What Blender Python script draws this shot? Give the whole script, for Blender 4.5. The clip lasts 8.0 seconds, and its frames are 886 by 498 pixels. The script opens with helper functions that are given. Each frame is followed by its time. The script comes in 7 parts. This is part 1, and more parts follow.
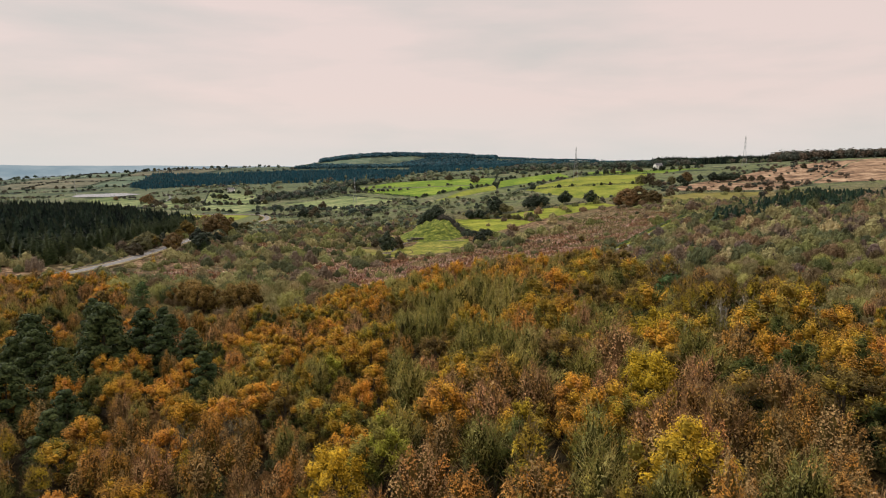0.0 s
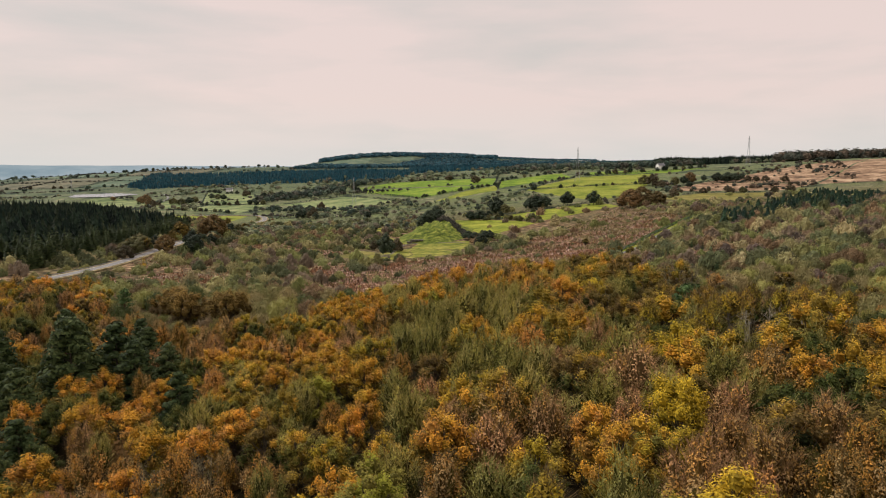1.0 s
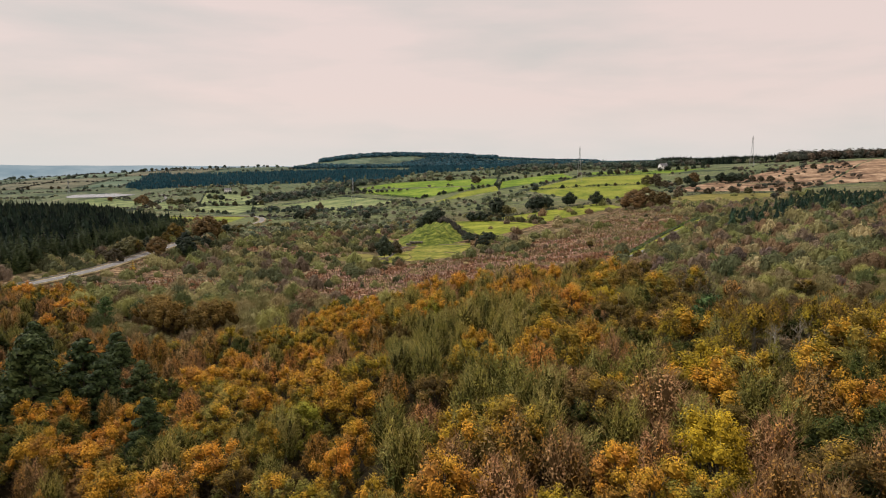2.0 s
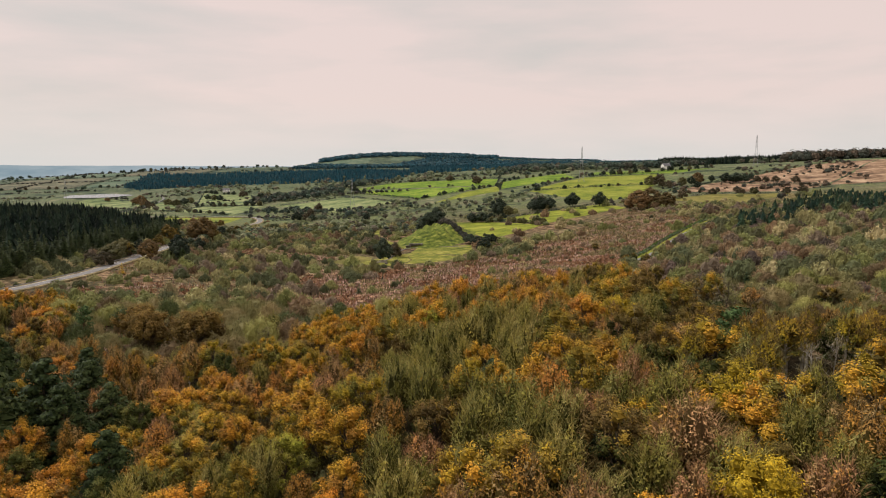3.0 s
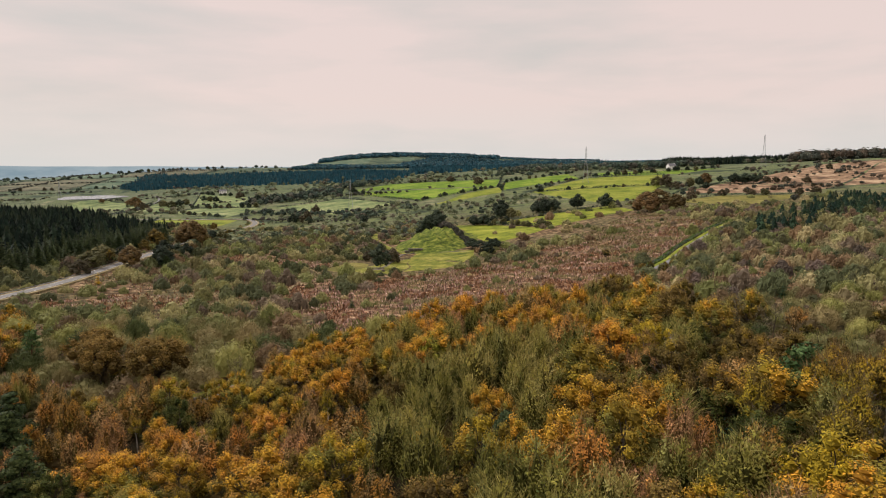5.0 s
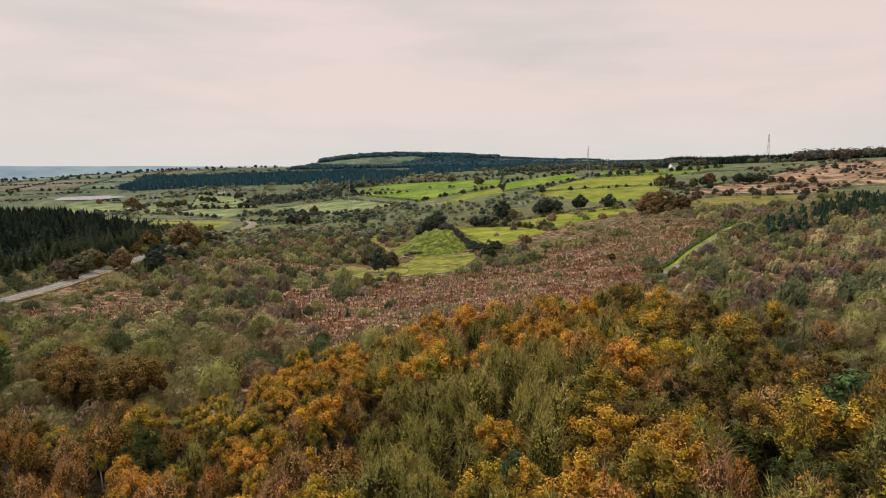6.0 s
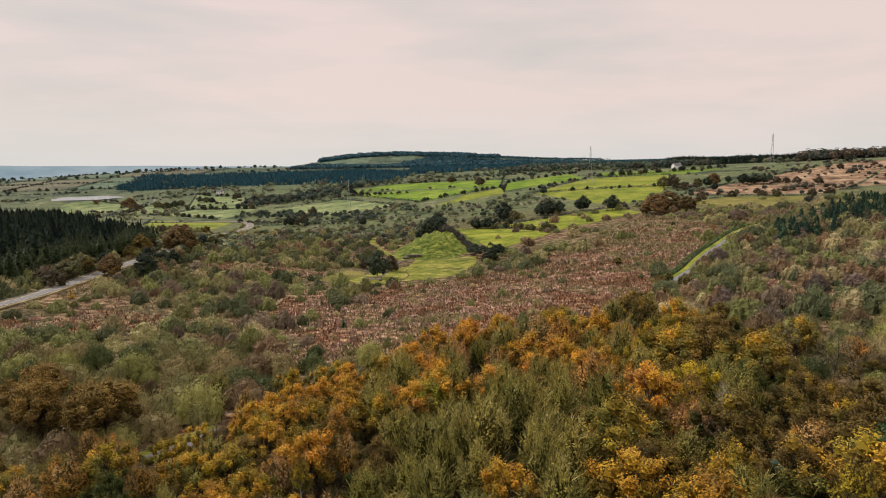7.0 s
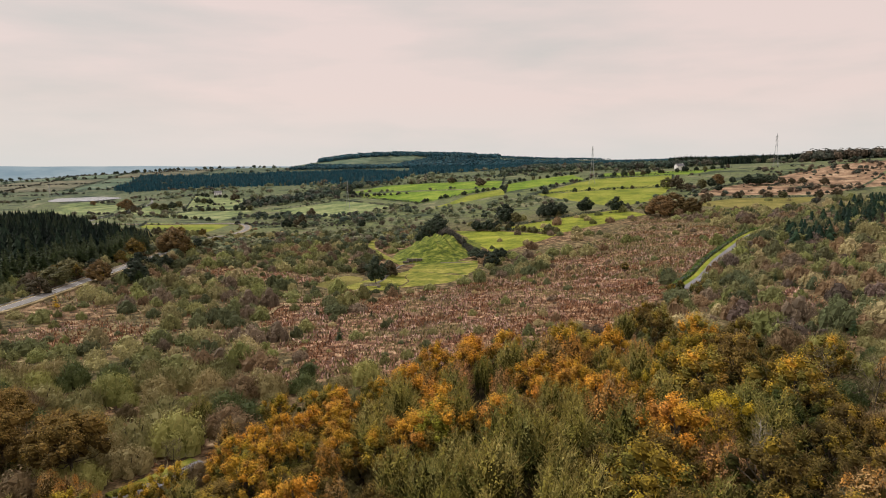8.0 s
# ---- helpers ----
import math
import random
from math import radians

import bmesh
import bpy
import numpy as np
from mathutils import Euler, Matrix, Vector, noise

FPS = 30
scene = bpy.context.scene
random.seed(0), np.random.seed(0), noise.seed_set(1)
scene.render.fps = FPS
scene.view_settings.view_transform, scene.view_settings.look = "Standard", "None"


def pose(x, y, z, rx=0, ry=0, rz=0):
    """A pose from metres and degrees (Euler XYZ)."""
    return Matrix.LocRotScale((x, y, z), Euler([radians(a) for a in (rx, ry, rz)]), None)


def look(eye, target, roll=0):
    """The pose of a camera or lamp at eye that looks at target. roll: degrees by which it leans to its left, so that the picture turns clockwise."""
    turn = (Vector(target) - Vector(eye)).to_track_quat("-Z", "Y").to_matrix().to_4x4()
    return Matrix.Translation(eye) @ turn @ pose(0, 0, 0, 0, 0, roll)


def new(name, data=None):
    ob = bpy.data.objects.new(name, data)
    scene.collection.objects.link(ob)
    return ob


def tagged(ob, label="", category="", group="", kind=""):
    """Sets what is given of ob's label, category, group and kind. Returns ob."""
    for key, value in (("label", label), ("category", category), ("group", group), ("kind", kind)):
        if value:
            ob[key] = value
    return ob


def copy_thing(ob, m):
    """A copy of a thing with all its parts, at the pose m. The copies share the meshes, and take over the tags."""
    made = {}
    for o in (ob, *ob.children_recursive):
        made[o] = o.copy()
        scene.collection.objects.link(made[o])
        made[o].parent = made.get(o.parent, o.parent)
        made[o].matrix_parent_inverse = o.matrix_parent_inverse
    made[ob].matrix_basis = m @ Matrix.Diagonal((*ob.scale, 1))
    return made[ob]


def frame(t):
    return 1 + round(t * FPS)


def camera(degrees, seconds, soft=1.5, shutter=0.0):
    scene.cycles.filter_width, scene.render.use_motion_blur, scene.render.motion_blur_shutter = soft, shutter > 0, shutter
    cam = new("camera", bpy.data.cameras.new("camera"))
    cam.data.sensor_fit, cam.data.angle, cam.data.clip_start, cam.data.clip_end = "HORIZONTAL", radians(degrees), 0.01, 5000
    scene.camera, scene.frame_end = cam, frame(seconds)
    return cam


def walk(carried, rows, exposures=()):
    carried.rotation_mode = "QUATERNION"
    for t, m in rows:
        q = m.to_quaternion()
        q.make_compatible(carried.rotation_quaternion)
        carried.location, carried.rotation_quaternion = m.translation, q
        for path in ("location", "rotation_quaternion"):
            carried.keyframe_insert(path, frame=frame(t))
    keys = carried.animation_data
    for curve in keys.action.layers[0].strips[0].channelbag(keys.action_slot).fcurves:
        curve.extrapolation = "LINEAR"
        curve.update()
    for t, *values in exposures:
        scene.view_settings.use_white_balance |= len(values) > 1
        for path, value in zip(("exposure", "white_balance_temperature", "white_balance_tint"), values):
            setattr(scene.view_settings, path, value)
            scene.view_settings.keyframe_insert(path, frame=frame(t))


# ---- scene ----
cam = camera(68.9, 8.0, soft=1.0)
METRES, EYE, TILT, LEAN, TURN = 100.0, 40.0, -7.1, 0.0, 0.0
ROWS = [
    (0.0, 0.0, 0.0, 0.0, 0.0, 0.0, -0.0),
    (0.5, -0.0007, 0.064, 0.0091, 0.0, 0.0, -0.02),
    (1.0, -0.0008, 0.1277, 0.0175, 0.01, 0.0, -0.02),
    (1.5, -0.0005, 0.191, 0.0266, 0.02, 0.0, -0.02),
    (3.0, -0.0016, 0.3781, 0.0523, 0.06, 0.0, -0.01),
    (3.5, -0.0022, 0.4412, 0.0616, 0.08, 0.01, 0.02),
    (4.0, -0.0032, 0.5032, 0.0711, 0.08, 0.01, 0.05),
    (4.5, -0.0032, 0.5652, 0.0801, 0.1, 0.02, 0.05),
    (6.0, -0.0036, 0.7455, 0.1151, 0.14, -0.04, 0.11),
    (6.5, -0.0048, 0.8048, 0.1286, 0.15, -0.08, 0.14),
    (7.0, -0.0057, 0.8645, 0.1423, 0.16, -0.09, 0.14),
    (7.5, -0.0073, 0.9245, 0.1574, 0.16, -0.11, 0.18),
    (8.0, -0.0083, 0.9844, 0.1709, 0.17, -0.1, 0.18),
]
walk(cam, [(t, pose(0, 0, EYE, TILT, LEAN, TURN) @ pose(METRES * x, METRES * y, METRES * z, 90 + pitch, roll, yaw)) for t, x, y, z, yaw, pitch, roll in ROWS])


# ---- sky and sun ----
world = bpy.data.worlds.new("overcast")
world.use_nodes = True
scene.world = world
wt = world.node_tree
wt.nodes.clear()


def wnode(kind, **sets):
    n = wt.nodes.new(kind)
    for k, v in sets.items():
        n.inputs[k].default_value = v
    return n


SUN_ELEVATION, SUN_TURN = 42.0, 300.0
w_out = wnode("ShaderNodeOutputWorld")
w_bg = wnode("ShaderNodeBackground", Strength=1.0)
w_sky = wt.nodes.new("ShaderNodeTexSky")
w_sky.sky_type = "NISHITA"
w_sky.sun_disc = False
w_sky.sun_elevation = radians(SUN_ELEVATION)
w_sky.sun_rotation = radians(SUN_TURN)
w_scale = wt.nodes.new("ShaderNodeVectorMath")
w_scale.operation = "SCALE"
w_scale.inputs["Scale"].default_value = 0.1
w_co = wt.nodes.new("ShaderNodeTexCoord")
w_map = wt.nodes.new("ShaderNodeMapping")
w_map.inputs["Scale"].default_value = (1.0, 1.0, 5.0)
w_n1 = wnode("ShaderNodeTexNoise", Scale=1.5, Detail=4.0, Roughness=0.55)
w_n2 = wnode("ShaderNodeTexNoise", Scale=4.0, Detail=6.0, Roughness=0.6)
w_add = wt.nodes.new("ShaderNodeMath")
w_add.operation = "MULTIPLY_ADD"
w_add.inputs[1].default_value = 0.35
w_ramp = wt.nodes.new("ShaderNodeValToRGB")
w_ramp.color_ramp.elements[0].position = 0.56
w_ramp.color_ramp.elements[0].color = (0.655, 0.610, 0.572, 1)
w_ramp.color_ramp.elements[1].position = 0.80
w_ramp.color_ramp.elements[1].color = (0.840, 0.688, 0.640, 1)
w_sep = wt.nodes.new("ShaderNodeSeparateXYZ")
w_up = wt.nodes.new("ShaderNodeMapRange")
w_up.interpolation_type = "SMOOTHSTEP"
for key, value in (("From Min", 0.22), ("From Max", 0.95), ("To Min", 1.0), ("To Max", 1.85)):
    w_up.inputs[key].default_value = value
w_low = wt.nodes.new("ShaderNodeMapRange")
for key, value in (("From Min", 0.0), ("From Max", 0.10), ("To Min", 0.75), ("To Max", 0.0)):
    w_low.inputs[key].default_value = value
w_hor = wt.nodes.new("ShaderNodeMixRGB")
w_hor.inputs["Color2"].default_value = (0.70, 0.70, 0.68, 1)
w_dome = wt.nodes.new("ShaderNodeVectorMath")
w_dome.operation = "SCALE"
w_mix = wt.nodes.new("ShaderNodeMixRGB")
w_mix.inputs["Fac"].default_value = 0.93
for a, b in ((w_co.outputs["Generated"], w_map.inputs["Vector"]), (w_map.outputs[0], w_n1.inputs["Vector"]),
             (w_map.outputs[0], w_n2.inputs["Vector"]), (w_n2.outputs["Fac"], w_add.inputs[0]),
             (w_n1.outputs["Fac"], w_add.inputs[2]), (w_add.outputs[0], w_ramp.inputs["Fac"]),
             (w_sky.outputs[0], w_scale.inputs[0]), (w_scale.outputs[0], w_mix.inputs["Color1"]),
             (w_ramp.outputs[0], w_mix.inputs["Color2"]), (w_co.outputs["Generated"], w_sep.inputs[0]), (w_sep.outputs["Z"], w_up.inputs["Value"]),
             (w_sep.outputs["Z"], w_low.inputs["Value"]), (w_low.outputs[0], w_hor.inputs["Fac"]),
             (w_mix.outputs[0], w_hor.inputs["Color1"]), (w_hor.outputs[0], w_dome.inputs[0]), (w_up.outputs[0], w_dome.inputs["Scale"]), (w_dome.outputs[0], w_bg.inputs["Color"]),
             (w_bg.outputs[0], w_out.inputs["Surface"])):
    wt.links.new(a, b)
sun = new("sun", bpy.data.lights.new("sun", "SUN"))
sun.data.energy, sun.data.angle, sun.data.color = 2.7, radians(10), (1.0, 0.95, 0.88)
az, el = radians(SUN_TURN), radians(SUN_ELEVATION)
sun.matrix_world = look((0, 0, 0), (-math.sin(az) * math.cos(el), -math.cos(az) * math.cos(el), -math.sin(el)))


# ---- materials ----
def material(name, rough=0.8):
    m = bpy.data.materials.new(name)
    m.use_nodes = True
    nt = m.node_tree
    bsdf = nt.nodes["Principled BSDF"]
    bsdf.inputs["Roughness"].default_value = rough
    bsdf.inputs["Specular IOR Level"].default_value = 0.08
    return m, nt, bsdf


def ramp(nt, fac, stops):
    r = nt.nodes.new("ShaderNodeValToRGB")
    e = r.color_ramp.elements
    while len(e) < len(stops):
        e.new(0.5)
    for i, (p, c) in enumerate(stops):
        e[i].position, e[i].color = p, (*c, 1)
    nt.links.new(fac, r.inputs["Fac"])
    return r.outputs["Color"]


def noise_tex(nt, scale, detail=4.0, rough=0.55, stretch=None):
    co = nt.nodes.new("ShaderNodeTexCoord")
    n = nt.nodes.new("ShaderNodeTexNoise")
    n.inputs["Scale"].default_value, n.inputs["Detail"].default_value, n.inputs["Roughness"].default_value = scale, detail, rough
    out = co.outputs["Object"]
    if stretch:
        mp = nt.nodes.new("ShaderNodeMapping")
        mp.inputs["Scale"].default_value = stretch
        nt.links.new(out, mp.inputs["Vector"])
        out = mp.outputs[0]
    nt.links.new(out, n.inputs["Vector"])
    return n.outputs["Fac"]


def mix(nt, fac, a, b, blend="MIX"):
    m = nt.nodes.new("ShaderNodeMixRGB")
    m.blend_type = blend
    for v, key in ((fac, "Fac"), (a, "Color1"), (b, "Color2")):
        if hasattr(v, "links"):
            nt.links.new(v, m.inputs[key])
        elif key == "Fac":
            m.inputs[key].default_value = v
        else:
            m.inputs[key].default_value = (*v, 1)
    return m.outputs[0]


def bump(nt, bsdf, height, strength=0.5, dist=0.1):
    b = nt.nodes.new("ShaderNodeBump")
    b.inputs["Strength"].default_value, b.inputs["Distance"].default_value = strength, dist
    nt.links.new(height, b.inputs["Height"])
    nt.links.new(b.outputs[0], bsdf.inputs["Normal"])


def leaf_material(name, dark, mid, light, tree_shift=0.32, through_light=0.10):
    """Leaves: each leaf (island) takes a tone between three, and each tree its own lightness."""
    m, nt, bsdf = material(name, 0.65)
    geo = nt.nodes.new("ShaderNodeNewGeometry")
    info = nt.nodes.new("ShaderNodeObjectInfo")
    col = ramp(nt, geo.outputs["Random Per Island"], ((0.0, dark), (0.45, mid), (1.0, light)))
    hsv = nt.nodes.new("ShaderNodeHueSaturation")
    mr = nt.nodes.new("ShaderNodeMapRange")
    mr.inputs["To Min"].default_value, mr.inputs["To Max"].default_value = 1 - tree_shift, 1 + tree_shift
    mh = nt.nodes.new("ShaderNodeMapRange")
    mh.inputs["To Min"].default_value, mh.inputs["To Max"].default_value = 0.512, 0.488
    nt.links.new(info.outputs["Random"], mr.inputs["Value"])
    nt.links.new(info.outputs["Random"], mh.inputs["Value"])
    nt.links.new(mr.outputs[0], hsv.inputs["Value"])
    nt.links.new(mh.outputs[0], hsv.inputs["Hue"])
    nt.links.new(col, hsv.inputs["Color"])
    nt.links.new(hsv.outputs[0], bsdf.inputs["Base Color"])
    if through_light:
        tr = nt.nodes.new("ShaderNodeBsdfTranslucent")
        nt.links.new(hsv.outputs[0], tr.inputs["Color"])
        ms = nt.nodes.new("ShaderNodeMixShader")
        ms.inputs[0].default_value = through_light
        nt.links.new(bsdf.outputs[0], ms.inputs[1])
        nt.links.new(tr.outputs[0], ms.inputs[2])
        nt.links.new(ms.outputs[0], nt.nodes["Material Output"].inputs["Surface"])
    return m


LEAF = {
    "spruce": leaf_material("needle_dark_green", (0.013, 0.023, 0.009), (0.035, 0.054, 0.018), (0.075, 0.098, 0.034), 0.2, 0.0),
    "fir": leaf_material("needle_green", (0.012, 0.028, 0.012), (0.030, 0.055, 0.022), (0.058, 0.092, 0.034), 0.3, 0.0),
    "teal": leaf_material("needle_blue_green", (0.015, 0.045, 0.035), (0.035, 0.085, 0.068), (0.06, 0.125, 0.10), 0.2, 0.0),
    "larch": leaf_material("needle_yellow", (0.20, 0.14, 0.012), (0.42, 0.28, 0.02), (0.60, 0.42, 0.04), 0.2, 0.1),
    "pine": leaf_material("needle_pine", (0.020, 0.046, 0.016), (0.050, 0.092, 0.030), (0.09, 0.145, 0.05), 0.2, 0.0),
    "scrub": leaf_material("leaf_scrub_grey_green", (0.058, 0.060, 0.024), (0.096, 0.094, 0.038), (0.165, 0.152, 0.066), 0.35),
    "sallow": leaf_material("leaf_sallow_grey_green", (0.140, 0.136, 0.054), (0.180, 0.172, 0.068), (0.235, 0.216, 0.092), 0.35),
    "dry": leaf_material("leaf_dry_straw", (0.170, 0.145, 0.062), (0.215, 0.182, 0.078), (0.275, 0.232, 0.108), 0.3),
    "willow": leaf_material("leaf_willow_olive", (0.180, 0.186, 0.054), (0.235, 0.236, 0.070), (0.310, 0.300, 0.100), 0.3),
    "gorse": leaf_material("leaf_gorse_green", (0.050, 0.066, 0.024), (0.072, 0.092, 0.032), (0.105, 0.126, 0.046), 0.3),
    "thicket": leaf_material("leaf_thicket_brown", (0.090, 0.066, 0.034), (0.125, 0.090, 0.046), (0.175, 0.128, 0.066), 0.3),
    "hedge": leaf_material("leaf_hedge_dark", (0.018, 0.030, 0.020), (0.032, 0.046, 0.029), (0.056, 0.072, 0.044), 0.35),
    "bramble": leaf_material("leaf_dull_brown", (0.048, 0.042, 0.026), (0.078, 0.065, 0.038), (0.118, 0.096, 0.054), 0.3),
    "russet": leaf_material("leaf_dull_russet", (0.070, 0.050, 0.023), (0.135, 0.091, 0.038), (0.220, 0.145, 0.060), 0.3),
    "bronze": leaf_material("leaf_dull_bronze", (0.060, 0.046, 0.014), (0.125, 0.090, 0.022), (0.230, 0.160, 0.036), 0.3),
}


MASS, nt, bsdf = material("foliage_mass", 0.75)
m_att = nt.nodes.new("ShaderNodeAttribute")
m_att.attribute_name = "plant"
m_geo = nt.nodes.new("ShaderNodeNewGeometry")
nt.links.new(mix(nt, 1.0, m_att.outputs["Color"], ramp(nt, m_geo.outputs["Random Per Island"], ((0.0, (0.78, 0.78, 0.79)), (1.0, (1.26, 1.25, 1.24)))), "MULTIPLY"), bsdf.inputs["Base Color"])


def spray_material(name, through_light, shift):
    """Leaves whose colour is laid on them spray by spray; each tree is a little lighter or darker."""
    m, nt, bsdf = material(name, 0.7)
    att = nt.nodes.new("ShaderNodeAttribute")
    att.attribute_name = "plant"
    geo = nt.nodes.new("ShaderNodeNewGeometry")
    info = nt.nodes.new("ShaderNodeObjectInfo")
    col = mix(nt, 1.0, att.outputs["Color"], ramp(nt, geo.outputs["Random Per Island"], ((0.0, (0.66, 0.66, 0.67)), (0.7, (1.06, 1.06, 1.06)), (1.0, (1.36, 1.35, 1.33)))), "MULTIPLY")
    hsv = nt.nodes.new("ShaderNodeHueSaturation")
    for key, lo, hi in (("Value", 1 - shift, 1 + shift), ("Hue", 0.510, 0.490)):
        mr = nt.nodes.new("ShaderNodeMapRange")
        mr.inputs["To Min"].default_value, mr.inputs["To Max"].default_value = lo, hi
        nt.links.new(info.outputs["Random"], mr.inputs["Value"])
        nt.links.new(mr.outputs[0], hsv.inputs[key])
    nt.links.new(col, hsv.inputs["Color"])
    nt.links.new(hsv.outputs[0], bsdf.inputs["Base Color"])
    tr = nt.nodes.new("ShaderNodeBsdfTranslucent")
    nt.links.new(hsv.outputs[0], tr.inputs["Color"])
    ms = nt.nodes.new("ShaderNodeMixShader")
    ms.inputs[0].default_value = through_light
    nt.links.new(bsdf.outputs[0], ms.inputs[1])
    nt.links.new(tr.outputs[0], ms.inputs[2])
    nt.links.new(ms.outputs[0], nt.nodes["Material Output"].inputs["Surface"])
    return m


SPRAY = spray_material("autumn_leaves", 0.16, 0.22)


def bark_material(name, a, b, scale):
    m, nt, bsdf = material(name, 0.9)
    f = noise_tex(nt, scale, 5, 0.6, (1, 1, 0.35))
    nt.links.new(ramp(nt, f, ((0.35, a), (0.65, b))), bsdf.inputs["Base Color"])
    bump(nt, bsdf, f, 0.6, 0.03)
    return m


BARK = bark_material("bark_grey_brown", (0.035, 0.028, 0.020), (0.10, 0.085, 0.065), 6)
BARK_PALE = bark_material("bark_pale", (0.16, 0.145, 0.115), (0.48, 0.45, 0.39), 4)
BARK_RED = bark_material("bark_pine_red", (0.07, 0.04, 0.025), (0.19, 0.105, 0.06), 5)
TWIG = {
    "olive": leaf_material("twig_olive", (0.090, 0.080, 0.022), (0.260, 0.228, 0.060), (0.480, 0.425, 0.145), 0.2, 0.0),
    "pink": leaf_material("twig_pinkish_brown", (0.105, 0.064, 0.032), (0.255, 0.150, 0.070), (0.450, 0.280, 0.140), 0.2, 0.0),
    "brown": leaf_material("twig_brown", (0.070, 0.049, 0.020), (0.152, 0.107, 0.043), (0.262, 0.189, 0.082), 0.2, 0.0),
    "bare": leaf_material("twig_grey", (0.082, 0.072, 0.037), (0.172, 0.152, 0.082), (0.295, 0.262, 0.164), 0.2, 0.0),
}

# ground cover: bracken, rough grass and leaf litter by the cover painted on the sheet
GROUND, nt, bsdf = material("moor_ground", 0.95)
att = nt.nodes.new("ShaderNodeAttribute")
att.attribute_name = "cover"
sep = nt.nodes.new("ShaderNodeSeparateColor")
nt.links.new(att.outputs["Color"], sep.inputs[0])
n_mid, n_fine = noise_tex(nt, 0.25, 5, 0.65), noise_tex(nt, 0.9, 5, 0.75)
litter = ramp(nt, n_mid, ((0.3, (0.015, 0.013, 0.007)), (0.6, (0.040, 0.030, 0.014)), (0.8, (0.08, 0.052, 0.02))))
rough_grass = ramp(nt, n_mid, ((0.36, (0.040, 0.038, 0.020)), (0.5, (0.135, 0.108, 0.052)), (0.64, (0.32, 0.25, 0.135))))
bracken = ramp(nt, n_mid, ((0.36, (0.042, 0.030, 0.020)), (0.46, (0.140, 0.078, 0.054)), (0.53, (0.23, 0.145, 0.095)), (0.62, (0.52, 0.39, 0.28))))
n_past = noise_tex(nt, 0.022, 7, 0.68)
pasture = ramp(nt, n_past, ((0.34, (0.034, 0.050, 0.034)), (0.42, (0.084, 0.108, 0.060)), (0.49, (0.185, 0.215, 0.088)), (0.55, (0.110, 0.128, 0.074)), (0.61, (0.24, 0.24, 0.135)), (0.70, (0.30, 0.30, 0.15))))
g = mix(nt, sep.outputs[0], litter, rough_grass)
patches = ramp(nt, noise_tex(nt, 0.085, 6, 0.62), ((0.36, (0.62, 0.64, 0.56)), (0.45, (1.20, 0.95, 0.88)), (0.52, (1.0, 0.92, 0.84)), (0.60, (1.50, 1.40, 1.24))))
bracken = mix(nt, 1.0, bracken, patches, "MULTIPLY")
g = mix(nt, sep.outputs[1], g, bracken)
g = mix(nt, sep.outputs[2], g, pasture)
# alpha blends far ground to blue-green: distance haze painted into the colour
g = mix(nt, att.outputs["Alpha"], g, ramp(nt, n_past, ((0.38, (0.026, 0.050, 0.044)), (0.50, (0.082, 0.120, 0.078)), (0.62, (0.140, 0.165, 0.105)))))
g = mix(nt, 0.8, g, ramp(nt, n_fine, ((0.32, (0.16, 0.17, 0.15)), (0.62, (1.0, 1.0, 1.0)))), "MULTIPLY")
nt.links.new(g, bsdf.inputs["Base Color"])
bump(nt, bsdf, n_fine, 0.8, 0.4)


def grass_material(name, a, b, c, scale=0.05):
    m, nt, bsdf = material(name, 0.9)
    f, h = noise_tex(nt, scale, 8, 0.72), noise_tex(nt, scale * 22, 5, 0.75)
    col = ramp(nt, f, ((0.37, a), (0.50, b), (0.64, c)))
    col = mix(nt, 0.75, col, ramp(nt, h, ((0.3, (0.30, 0.32, 0.30)), (0.62, (1, 1, 1)))), "MULTIPLY")
    nt.links.new(col, bsdf.inputs["Base Color"])
    bump(nt, bsdf, h, 0.5, 0.15)
    return m


FIELD_BRIGHT = grass_material("pasture_bright_green", (0.095, 0.165, 0.018), (0.150, 0.240, 0.024), (0.260, 0.320, 0.050), 0.03)
FIELD_YELLOW = grass_material("pasture_yellow_green", (0.120, 0.160, 0.020), (0.210, 0.245, 0.032), (0.300, 0.300, 0.060), 0.03)
# pale pasture with some blue added for haze
FIELD_PALE = grass_material("pasture_pale", (0.078, 0.118, 0.052), (0.190, 0.240, 0.095), (0.350, 0.355, 0.180), 0.03)
MEADOW = grass_material("meadow_rough_green", (0.070, 0.095, 0.016), (0.190, 0.205, 0.032), (0.380, 0.340, 0.090), 0.12)
MOUND = grass_material("embankment_turf", (0.030, 0.050, 0.010), (0.110, 0.145, 0.020), (0.280, 0.290, 0.060), 0.22)
SPUR = grass_material("pasture_mottled_yellow_green", (0.085, 0.110, 0.014), (0.205, 0.240, 0.026), (0.360, 0.360, 0.060), 0.05)
MOOR = grass_material("moor_straw_grass", (0.080, 0.052, 0.034), (0.270, 0.170, 0.105), (0.520, 0.380, 0.250), 0.05)
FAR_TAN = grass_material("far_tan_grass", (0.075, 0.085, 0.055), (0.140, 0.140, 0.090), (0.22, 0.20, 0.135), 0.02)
# pasture green greyed and blued, haze put into the colour
FAR_GREEN = grass_material("far_pasture_hazed", (0.055, 0.095, 0.065), (0.105, 0.155, 0.100), (0.19, 0.215, 0.145), 0.02)
TRODDEN = grass_material("trodden_pale_grass", (0.15, 0.120, 0.062), (0.29, 0.235, 0.130), (0.44, 0.36, 0.22), 0.2)
